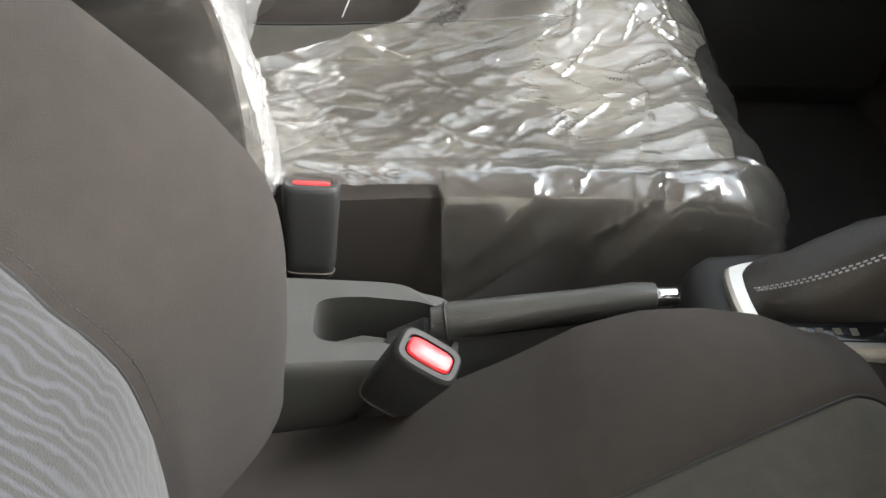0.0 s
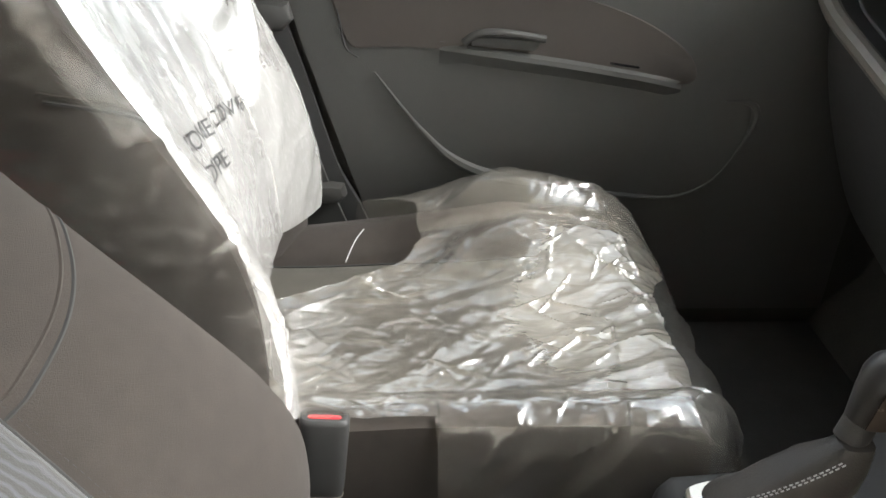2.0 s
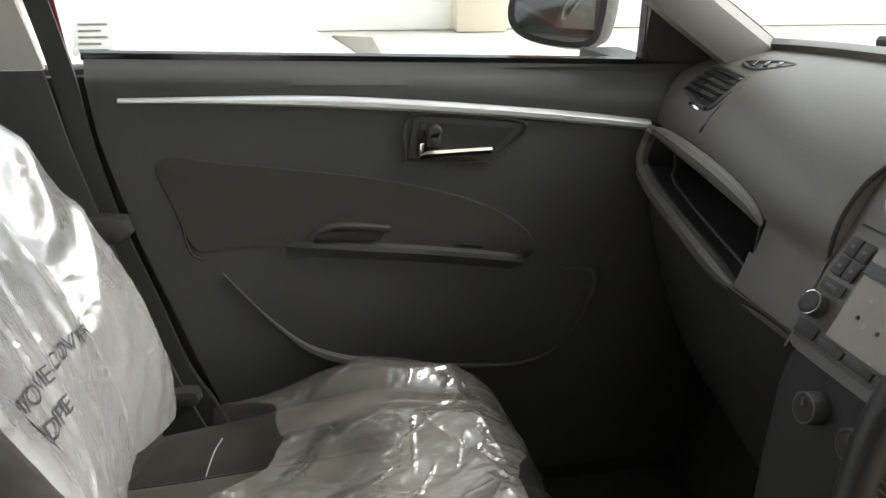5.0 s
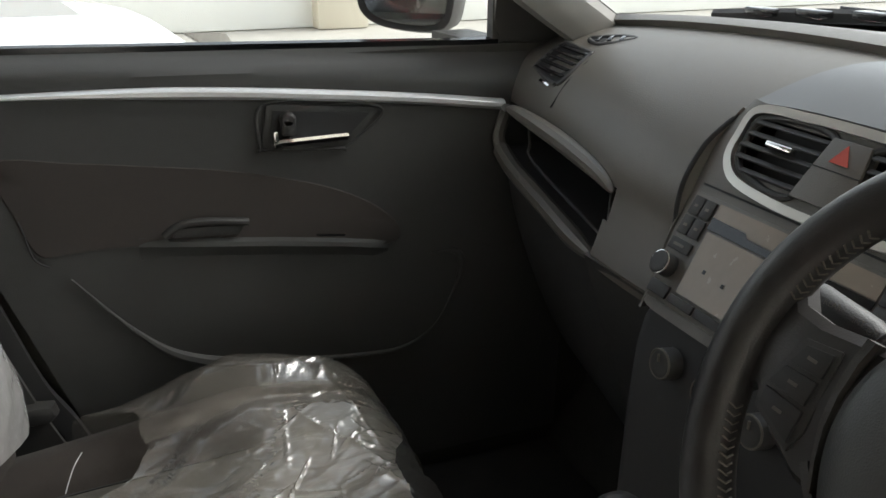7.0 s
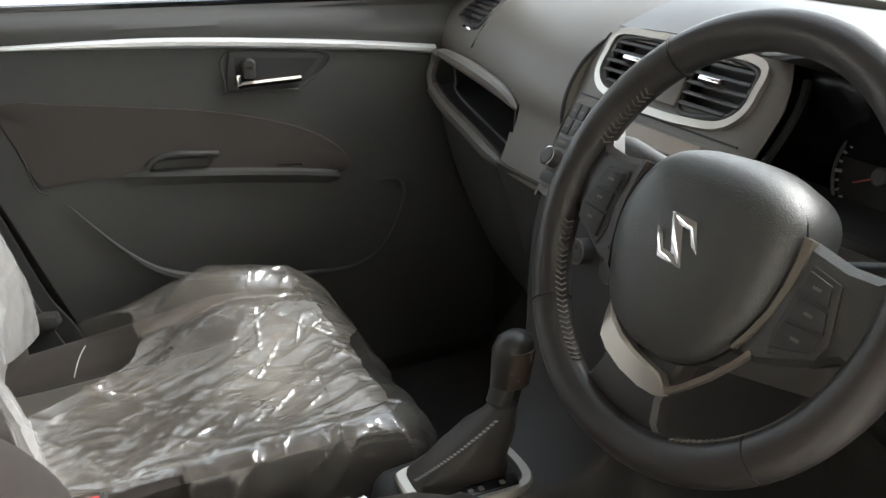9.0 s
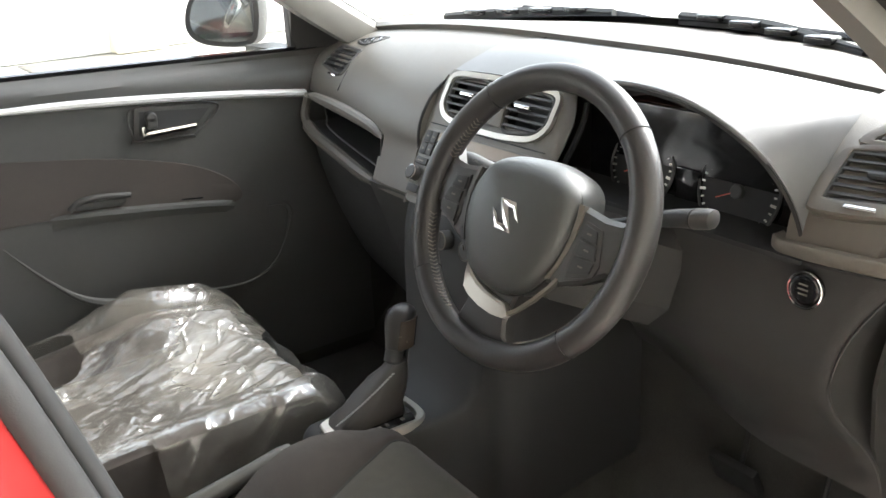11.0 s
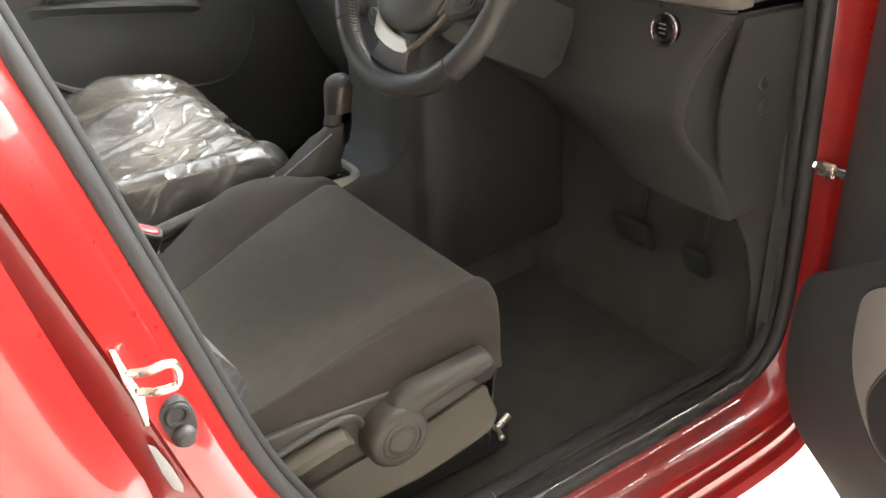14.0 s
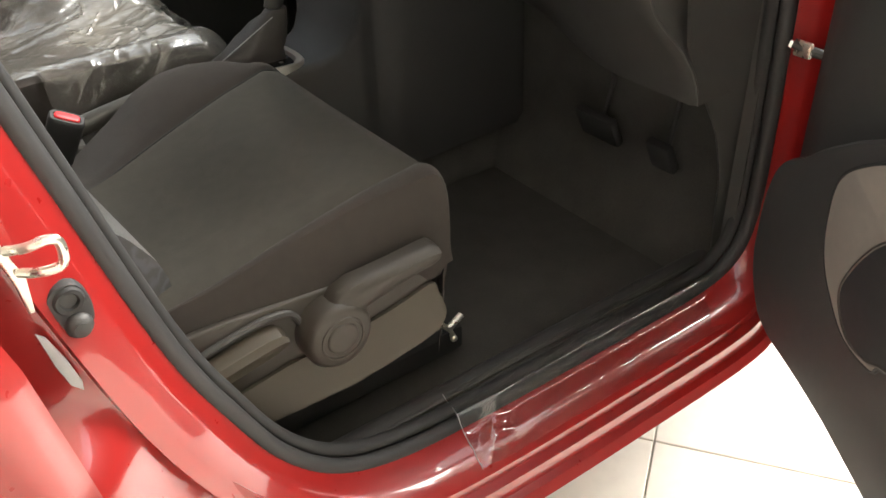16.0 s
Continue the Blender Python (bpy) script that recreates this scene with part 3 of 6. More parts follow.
# armrest with a grip and a window switch
arm = part("armrest", loft([[Vector((x, y, z)) for y, z in ((0.70, zt - 0.036), (0.692, zt - 0.028), (0.684 + c * 0.3, zt - 0.016), (0.678 + c * 0.4, zt - 0.007), (0.680 + c * 0.4, zt), (0.69, zt + 0.006), (0.70, zt + 0.008))] for x, zt, c in ((0.15, 0.815, 0.03), (0.19, 0.812, 0.012), (0.25, 0.806, 0.0), (0.35, 0.793, 0.0), (0.45, 0.778, 0.0), (0.50, 0.768, 0.006), (0.525, 0.76, 0.03))]), DOORTRIM, door1, "dark plastic armrest ledge")
part("grip", merged(tube(curve([(0.185, 0.682, 0.822), (0.205, 0.680, 0.836), (0.24, 0.679, 0.839), (0.305, 0.681, 0.830)], 14), 0.006), prism([(0.2, 0.681, 0.832), (0.3, 0.681, 0.826), (0.29, 0.681, 0.812), (0.195, 0.681, 0.818)], (0, 0.012, 0), 0.002)), PLASTIC, arm, "moulded pull grip recess")
part("window_switch", box((0.425, 0.668, 0.797), (0.045, 0.004, 0.003), 0.001, axes((1, 0, -0.13), (0, 1, 0))), GLOSS, arm, "black window switch")
# latch handle in its bowl
FR = [(0.344, 1.000), (0.515, 0.982), (0.462, 0.927), (0.45, 0.925), (0.34, 0.932), (0.332, 0.937)]


def door_pt(x, z, d):
    return Vector((x, 0.694 - d, z))


bowl = part("handle_bowl", merged(prism([door_pt(x, z, 0.002) for x, z in FR], (0, -0.003, 0), 0.001), tube(curve([door_pt(x, z, 0.005) for x, z in FR], 60, True), 0.0026, 8, True)), PLASTIC, door1, "black handle surround")
# The recess is a flat plate, its depth shown by painted shade alone.
ins = [(0.352, 0.99), (0.497, 0.976), (0.456, 0.936), (0.345, 0.942)]
part("recess", prism([door_pt(x, z, 0.0058) for x, z in ins], (0, -0.0012, 0)), DEEP, bowl, "flat dark plate for the shaded handle recess")
part("lever", merged(loft([[door_pt(x, z0 + dz, dd) for dz, dd in ((-0.009, 0.008), (-0.0095, 0.015), (-0.007, 0.019), (-0.001, 0.021), (0.003, 0.019), (0.0045, 0.015), (0.0045, 0.008))] for x, z0 in ((0.350, 0.944), (0.36, 0.946), (0.40, 0.947), (0.455, 0.948), (0.460, 0.948))]), box(door_pt(0.352, 0.951, 0.012), (0.008, 0.016, 0.022), 0.002)), CHROME, bowl, "chrome latch lever")
part("lock_tab", merged(disc(door_pt(0.372, 0.976, 0.006), (0, -1, 0), 0.012, 0.012, 24, 0.004), box(door_pt(0.372, 0.966, 0.012), (0.022, 0.012, 0.026), 0.005)), PLASTIC, bowl, "black lock tab")
# map pocket with a rounded lip
POCKET = [(0.055, 0.772), (0.126, 0.683), (0.194, 0.623), (0.302, 0.590), (0.475, 0.568), (0.556, 0.570), (0.611, 0.607), (0.650, 0.687), (0.645, 0.73), (0.600, 0.735)]
lip = curve([(x, door_y(x, z) - 0.003, z) for x, z in POCKET], 60)
part("map_pocket", tube(lip, [0.0015 + 0.0030 * math.sin(math.pi * min(1, i / 40)) + 0.0055 * math.exp(-((i - 15) / 6) ** 2) + 0.006 * math.exp(-((i - 50) / 5) ** 2) for i in range(60)], 8), DOORTRIM, door1, "moulded map pocket edge")
part("rear_cutout", tube(curve([(0.0, 0.69, 0.865), (0.004, 0.688, 0.85), (0.012, 0.688, 0.81), (0.03, 0.69, 0.795)], 12), 0.0016, 6), DEEP, door1)
part("window_seal", sweep([(x, 0.737, belt_z(x) + 0.004) for x in [-0.11 + 0.1 * i for i in range(9)]] + [(0.73, 0.738, belt_z(0.73) + 0.004)], [(-0.006, -0.006), (0.006, -0.006), (0.006, 0.004), (-0.006, 0.006)]), GLOSS, door1, "black glass seal")
pane = part("pane", sheet(lambda u, v: (-0.12 + 0.85 * u - 0.25 * u * v * 0.6, 0.748 - 0.11 * v, 1.06 + 0.36 * v), 4, 4, 0.004), GLASS, door1, "clear side window glass")
pane.visible_shadow = False
part("window_post", box((0.727, 0.744, 1.12), (0.016, 0.024, 0.15), 0.004), RUBBER, door1, "black window guide")
part("sail_panel", prism([(0.722, 0.735, 1.062), (0.86, 0.72, 1.058), (0.90, 0.71, 1.06), (0.80, 0.715, 1.14), (0.72, 0.712, 1.22)], (0, 0.02, 0), 0.004), PLASTIC, door1, "black triangular mirror panel")
part("window_frame", sweep(curve([(0.86, 0.735, 1.10), (0.70, 0.72, 1.21), (0.52, 0.69, 1.32), (0.3, 0.655, 1.40), (-0.1, 0.65, 1.42)], 30), [(-0.015, -0.012), (0.015, -0.012), (0.015, 0.012), (-0.015, 0.012)]), RUBBER, door1)

# rear edge of the passenger's door: pillar lining, seal and the red flange above
lp = tagged(part("lock_pillar_passenger", sheet(lambda u, v: (along([(0.34, 0.13), (0.517, 0.025), (0.593, -0.005), (0.816, -0.078), (0.975, -0.12), (1.1, -0.145), (1.45, -0.22)], 0.34 + 0.74 * v) - 0.008 - 0.21 * u, 0.676 + 0.012 * u, 0.34 + 0.74 * v), 10, 30, 0.008), DOORTRIM), "dark grey plastic lock pillar lining with seat belt", "pillar", kind="structure")
edge = [(0.13, 0.36), (0.06, 0.47), (0.025, 0.55), (-0.01, 0.62), (-0.05, 0.75), (-0.085, 0.86), (-0.11, 0.975), (-0.125, 1.08), (-0.16, 1.25), (-0.2, 1.4)]
part("pillar_seal", sweep(curve([(x - 0.004, 0.690 - 0.14 * max(0, z - 1.08), z) for x, z in edge], 40), [(-0.014, -0.012), (0.014, -0.012), (0.016, 0.008), (-0.012, 0.012)], (0, 1, 0)), RUBBER, lp, "black rubber seal")
part("flange", sheet(lambda u, v: (-0.118 - 0.035 * v - 0.02 * u, 0.70 - 0.05 * v, 1.083 + 0.34 * v), 3, 8, 0.006), RED, lp, "red painted pillar flange")
part("upper_lining", sheet(lambda u, v: (-0.145 - 0.085 * v - 0.13 * u, 0.668 - 0.05 * v + 0.01 * u, 1.084 + 0.35 * v), 6, 12, 0.008), HEADLINER, lp, "pale upper pillar lining")
for z, r in ((0.86, 0.03), (0.585, 0.022)):
    part("belt_cover", loft([[Vector((-0.02 - 0.3 * (z - 0.6), 0.672 - 0.02 * k, z)) + Vector((a * r * s, 0, b * r * 0.8 * s)) for a, b in ((-1.3, -0.6), (-0.4, -1), (0.8, -0.9), (1.3, -0.2), (1.1, 0.8), (0, 1), (-1.2, 0.8))] for k, s in ((0, 1.0), (0.5, 0.95), (0.8, 0.75), (0.9, 0.4))]), PLASTIC, lp, "moulded black cover")

# door mirror outside
mir = thing("door_mirror", (0.70, 0.86, 1.05), "red door mirror with a dark bezel outside the window", "door mirror")
mo = [(0.0, 0.0), (0.01, 0.06), (0.05, 0.095), (0.13, 0.10), (0.165, 0.08), (0.165, 0.0), (0.14, -0.045), (0.04, -0.035)]
mo = [(0.56 + a * 1.0, b) for a, b in mo]
outl = curve([(0, x, z) for x, z in mo], 40, True)


def mir_pt(p, depth, k):
    c = Vector((0.645, 0, 0.03))
    x, z = c.x + (p.y - c.x) * k, c.z + (p.z - c.z) * k
    return Vector((x + 0.35 * depth, 0.93 - 0.35 * (x - 0.56) * 0.5 + 0.9 * depth * 0.4, 1.105 + z))


part("shell", loft([[mir_pt(p, d, k) for p in outl] for d, k in ((0, 0.93), (0.0, 1.0), (0.03, 1.06), (0.10, 1.04), (0.16, 0.85), (0.20, 0.4))]), PLASTIC, mir, "dark mirror housing")
part("mirror_glass", loft([[mir_pt(p, d, k) for p in outl] for d, k in ((-0.002, 0.86), (0.006, 0.86))]), MIRROR, mir, "mirror glass")
part("foot", loft([[Vector((x, y, z)) + Vector((a * 0.035, 0, b * 0.014)) for a, b in ((-1, -1), (1, -1), (1, 1), (-1, 1))] for x, y, z in ((0.76, 0.745, 1.05), (0.74, 0.80, 1.045), (0.71, 0.88, 1.05))]), PLASTIC, mir, "dark mirror foot")


# ---- seats ----
def cushion_pt(s, u, v, off=0.0):
    """A seat cushion: u from the back to the front and down its nose, v from -1 to 1 across and down its sides."""
    a, w = abs(v), (1 if v >= 0 else -1)
    inner = w * s["y"] < 0
    x = -0.13 + 0.51 / 0.7 * min(u, 0.7)
    z, nose = along(s["mid"], x), 0.0
    edge = along(s["inner"] if inner else s["outer"], x)
    half = along(s["seam_in"] if inner else s["seam_out"], x)
    drop = 0.0
    if u >= 0.88:
        q = (u - 0.88) / 0.12
        x, drop, nose = 0.430 - 0.012 * q, 0.062 + 0.13 * q, 1.0
    elif u >= 0.7:
        q = (u - 0.7) / 0.18 * math.pi / 2
        x, drop, nose = 0.38 + 0.05 * math.sin(q), 0.062 * (1 - math.cos(q)), (u - 0.7) / 0.18
    lift = (edge - z) * (1 - 0.5 * nose)
    if a < 0.55:
        y, dz = a / 0.55 * half, -0.004 * (1 - (a / 0.55) ** 2)
    elif a < 0.85:
        q = (a - 0.55) / 0.3
        y, dz = half + (0.252 - half) * q, lift * math.sin(math.pi * 0.5 * q) + 0.012 * math.sin(math.pi * q) * min(1, (0.252 - half) / 0.08) - 0.005 * math.exp(-((q / 0.08) ** 2))
    else:
        q = (a - 0.85) / 0.15
        y, dz = 0.252 + 0.016 * math.sin(q * math.pi * 0.5), lift - (0.13 + lift) * q ** 1.3 * (1 - 0.5 * nose)
    p = Vector((x - (0.012 if inner and s["y"] < 0 else 0.045) * nose * a ** 3, s["y"] + w * y, z + dz - drop))
    if off:
        side = ease(0.76, 0.92, a)
        n = Vector((ease(0.72, 0.85, u), w * side, 1.0 - 0.9 * max(side, ease(0.75, 0.9, u)))).normalized()
        p += n * off
    return p


BACK = [(0.55, -0.012), (0.64, 0.0), (0.74, 0.004), (0.785, -0.008), (0.84, -0.055), (0.885, -0.10), (0.956, -0.168), (1.1, -0.265), (1.25, -0.35)]
BACK2 = [(0.55, -0.046), (0.70, -0.046), (0.78, -0.058), (0.84, -0.084), (0.90, -0.118), (0.98, -0.172), (1.05, -0.215), (1.25, -0.33)]


def back_pt(s, u, v, off=0.0):
    """A backrest: u from the foot to the top, v from -1 to 1 across and back along its sides."""
    a, w = abs(v), (1 if v >= 0 else -1)
    z = 0.56 + 0.66 * u
    edge = sum(along(s["back"], z + d) for d in (-0.03, 0, 0.03)) / 3
    half = s["half"] * along([(0, 1.02), (0.2, 0.90), (0.36, 0.84), (0.48, 1.0), (1, 1.0)], u)
    top = ease(0.86, 1.0, u)
    full = 0.245 - 0.05 * ease(0.55, 1.0, u)
    wing = 0.055 * (1 - 0.4 * ease(0.5, 0.9, u))
    if a < 0.5:
        y, dx = a / 0.5 * half, -wing - 0.006 * (1 - (a / 0.5) ** 2)
    elif a < 0.85:
        q = (a - 0.5) / 0.35
        y, dx = half + (full - half) * q, -wing + wing * math.sin(q * math.pi / 2) ** 1.2 - 0.006 * math.exp(-((q / 0.07) ** 2))
    else:
        q = (a - 0.85) / 0.15
        y, dx = full + 0.022 * math.sin(q * math.pi / 2), -0.15 * q ** 1.6
    p = Vector((edge + dx - 0.09 * top ** 2, s["y"] + w * y, z - 0.02 * top))
    if off:
        side = ease(0.8, 0.95, a)
        p += Vector((1.0 - 0.9 * side, w * side, 0.25)).normalized() * off
    return p


def seat(name, s, label):
    t = thing(name, (0.15, s["y"], 0.30), label, "car seat", "front seats")
    part("cushion_centre", sheet(lambda u, v: cushion_pt(s, u, -0.55 + 1.1 * v), 50, 24, 0.003), CUSHION, t, "dark cloth cushion centre")
    for w in (-1, 1):
        part("cushion_bolster", sheet(lambda u, v: cushion_pt(s, u, w * (0.552 + 0.448 * v)), 50, 30, 0.0006), CLOTH, t)
        part("cushion_seam", tube([cushion_pt(s, 0.02 + 0.96 * i / 60, w * 0.551, 0.0012) for i in range(61)], 0.0013, 6), DEEP, t)
    back = part("backrest_centre", sheet(lambda u, v: back_pt(s, u, -0.5 + v), 50, 24, 0.003), s["cloth"], t, "patterned cloth backrest centre")
    for w in (-1, 1):
        part("backrest_bolster", sheet(lambda u, v: back_pt(s, u, w * (0.502 + 0.498 * v)), 50, 34, 0.003), CLOTH, t)
        part("backrest_seam", tube([back_pt(s, i / 60, w * 0.501, 0.0030) for i in range(61)], 0.0018, 6), DEEP, t)
        for o in (0.0, 0.010):
            part("stitched_seam", tube([back_pt(s, 0.475 + 0.115 * q - 0.012 * math.sin(math.pi * q) + o, w * (0.505 + 0.42 * q), 0.0030) for q in (i / 24 for i in range(25))], 0.0016, 6), CLOTH if o else DEEP, t)
    part("back_shell", sheet(lambda u, v: Vector((along(s["back"], 0.56 + 0.66 * u) - 0.17 - 0.03 * math.sin(math.pi * v), s["y"] - 0.24 + 0.48 * v, 0.50 + 0.70 * u)), 12, 10, 0.01), PLASTIC, t)
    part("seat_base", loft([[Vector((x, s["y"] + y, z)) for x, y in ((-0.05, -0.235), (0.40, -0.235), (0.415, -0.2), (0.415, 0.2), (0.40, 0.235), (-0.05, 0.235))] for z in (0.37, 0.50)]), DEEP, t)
    for w in (-1, 1):
        part("seat_rail", box((0.19, s["y"] + w * 0.2, 0.345), (0.52, 0.045, 0.04), 0.006), DEEP, t)
    return t


# centre, rim and seam lines of each cushion
DRIVER = dict(y=-0.335, half=0.125, cloth=WAVES, back=BACK, mid=[(-0.04, 0.592), (0.1, 0.602), (0.2, 0.620), (0.3, 0.634), (0.38, 0.640)],
              inner=[(-0.04, 0.50), (0.03, 0.512), (0.10, 0.555), (0.16, 0.594), (0.205, 0.628), (0.245, 0.645), (0.29, 0.648), (0.335, 0.641), (0.38, 0.621)],
              outer=[(-0.04, 0.59), (0.1, 0.608), (0.2, 0.628), (0.3, 0.643), (0.38, 0.645)], seam_in=[(0.06, 0.06), (0.38, 0.182)], seam_out=[(0.05, 0.246), (0.38, 0.212)])
PASSENGER = dict(y=0.335, half=0.145, cloth=WAVES, back=BACK2, mid=[(-0.04, 0.552), (0.2, 0.560), (0.38, 0.575)],
                 inner=[(-0.04, 0.605), (0.1, 0.612), (0.3, 0.612), (0.38, 0.605)], outer=[(-0.04, 0.57), (0.1, 0.588), (0.25, 0.612), (0.38, 0.600)], seam_in=[(0.0, 0.165), (0.38, 0.175)], seam_out=[(0.0, 0.165), (0.38, 0.175)])
ds = seat("driver_seat", DRIVER, "dark grey cloth driver seat with wavy striped backrest")
seat("passenger_seat", PASSENGER, "dark brown cloth passenger seat under clear protective film")

for w in (-1, 1):
    pts = [back_pt(DRIVER, 0.05 + 0.9 * k / 150, w * 0.517, 0.0034) for k in range(151)]
    tagged(part("seam_stitching", merged(*[tube([a, a + (b - a) * 0.55], 0.0008, 5) for a, b in zip(pts, pts[1:])]), DEEP, ds), kind="stuff")

def foot_pt(u, v):
    """The padded foot of the driver's backrest where it meets the cushion."""
    z = 0.57 + 0.19 * u
    y = -0.30 + 0.024 * (1 - u) - 0.280 * v
    x = along([(0.57, 0.056), (0.59, 0.064), (0.61, 0.063), (0.64, 0.053), (0.68, 0.028), (0.72, -0.012), (0.76, -0.064)], z)
    return Vector((x - 0.10 * ease(0.22, 0.0, v) + 0.012 * (v - 0.5) - 0.05 * ease(0.93, 1.0, v), y, z))


part("backrest_foot", sheet(foot_pt, 20, 30, 0.003), WAVES, ds)

# side valance of the driver's seat with its levers
VAL = [(0.0, 0.575), (0.10, 0.572), (0.24, 0.560), (0.34, 0.535), (0.368, 0.505), (0.366, 0.46), (0.34, 0.445), (0.2, 0.432), (0.06, 0.432), (0.0, 0.435)]
part("side_valance", prism([(x, -0.592, z) for x, z in VAL], (0, -0.012, 0), 0.004, 3), SEATPLASTIC, ds, "brown grey plastic seat side cover")
BAND = [(0.0, 0.462, 0.428), (0.05, 0.466, 0.430), (0.10, 0.474, 0.428), (0.155, 0.483, 0.425), (0.24, 0.488, 0.423), (0.295, 0.494, 0.430), (0.335, 0.502, 0.437), (0.358, 0.508, 0.443), (0.368, 0.505, 0.455), (0.371, 0.495, 0.465)]
part("valance_ledge", loft([[Vector((x, -0.600, zt - 0.004)), Vector((x, -0.605, zt + 0.001)), Vector((x, -0.609, zt)), Vector((x, -0.626, zb + 0.012)), Vector((x, -0.627, zb + 0.004)), Vector((x, -0.622, zb)), Vector((x, -0.600, zb))] for x, zt, zb in BAND]), VALANCE, ds, "tan grey sloped lower ledge of the side cover")
part("height_lever", merged(loft([[Vector((x + a * w * 0.25, -0.606 - c, z + a * w)) for a, c in ((-1, 0.0), (-1, 0.016), (-0.8, 0.024), (-0.3, 0.028), (0.4, 0.028), (0.85, 0.022), (1, 0.014), (1, 0.0))] for x, z, w in ((0.200, 0.518, 0.030), (0.213, 0.530, 0.036), (0.235, 0.543, 0.030), (0.262, 0.552, 0.021), (0.30, 0.558, 0.0165), (0.335, 0.562, 0.015), (0.352, 0.563, 0.014), (0.360, 0.563, 0.009))]), disc((0.216, -0.604, 0.513), (0, -1, 0), 0.043, 0.0335, 44, 0.008)), SEATPLASTIC, ds, "dark height adjusting lever")
part("lever_hub", merged(ring((0.217, -0.6375, 0.512), (0, -1, 0), 0.027, 0.0016, 36, 6), disc((0.217, -0.636, 0.512), (0, -1, 0), 0.021, 0.004, 28, 0.003)), SEATPLASTIC, ds, "round lever pivot")
part("recliner_lever", loft([[Vector((x, -0.604 - c, z + a * w)) for a, c in ((-1, 0.0), (-1, 0.012), (-0.6, 0.020), (0.2, 0.024), (0.7, 0.020), (1, 0.010), (1, 0.0))] for x, z, w in ((0.0, 0.505, 0.017), (0.06, 0.516, 0.018), (0.10, 0.523, 0.0185), (0.135, 0.529, 0.018), (0.150, 0.531, 0.014), (0.157, 0.531, 0.007))]), VALANCE, ds, "tan grey backrest recliner handle")
part("lever_slot", tube(curve([(0.0, -0.606, 0.530), (0.05, -0.607, 0.543), (0.10, -0.607, 0.553), (0.14, -0.607, 0.558), (0.168, -0.607, 0.553), (0.180, -0.606, 0.535), (0.182, -0.606, 0.515)], 24), 0.0045, 8), PLASTIC, ds, "rounded rim over the recliner handle")
part("slide_bar", merged(tube([(0.40, -0.57, 0.40), (0.415, -0.572, 0.383), (0.418, -0.575, 0.372)], 0.004, 8), tube([(0.412, -0.572, 0.385), (0.44, -0.565, 0.392)], 0.005, 8), disc((0.418, -0.575, 0.37), (0, -1, -0.3), 0.005, 0.006, 12, 0.002)), STEEL, ds, "small bright metal rail end")


# protective film on the passenger's seat
def fold_lines(seed, span, longs, shorts, lean):
    """Straight creases as rows: middle (2), direction (2), half length, width, height."""
    rnd = random.Random(seed)
    rows = []
    for i in range(longs + shorts):
        far = i < longs
        q = radians(rnd.gauss(lean, 13) if far else rnd.choice((lean - 70, lean - 50, lean + 35, lean, lean)) + rnd.gauss(0, 18))
        rows.append((rnd.uniform(*span[0]), rnd.uniform(*span[1]), math.cos(q), math.sin(q), rnd.uniform(0.10, 0.26) if far else rnd.uniform(0.015, 0.065),
                     rnd.uniform(0.022, 0.055) if far else rnd.uniform(0.0028, 0.006), rnd.uniform(0.004, 0.009) if far else rnd.uniform(0.0018, 0.0040)))
    return np.array(rows)


def creases(rows, a, b):
    """How far the film stands off at (a, b): tent-shaped folds, steeper on one side, that fade towards their ends."""
    da, db = a - rows[:, 0], b - rows[:, 1]
    run, off = (da * rows[:, 2] + db * rows[:, 3]) / rows[:, 4], (db * rows[:, 2] - da * rows[:, 3] + 0.0012 * np.sin(40 * a + 25 * b)) / rows[:, 5]
    off = np.where(off > 0, off * 1.8, -off)
    h = rows[:, 6] * np.clip(1 - off, 0, 1) * np.clip(1.3 * (1 - run * run), 0, 1)
    return float(h.max() + 0.35 * (h.sum() - h.max()))


def crumple(a, b, k):
    """Flat facets between sharp ridges, at two sizes, pulled out along the film's main creases."""
    c, d = a * 0.92 + b * 0.38, b * 0.92 - a * 0.38
    n = noise.noise(Vector((c * 6, d * 13, k)))
    m = noise.noise(Vector((c * 16 + 0.6 * n, d * 30, k + 5)))
    o = noise.noise(Vector((c * 38 + n, d * 62, k + 9)))
    return 0.0070 * (0.35 - min(0.35, abs(n))) + 0.0036 * (0.3 - min(0.3, abs(m))) + 0.0015 * (0.3 - min(0.3, abs(o)))


CUSH_FOLDS = fold_lines(5, ((-0.08, 0.45), (0.05, 0.62)), 13, 260, 24)
SIDE_FOLDS = fold_lines(9, ((-0.05, 0.48), (0.4, 0.66)), 8, 45, 40)
BACK_FOLDS = fold_lines(13, ((0.05, 0.62), (0.55, 1.25)), 14, 60, 70)


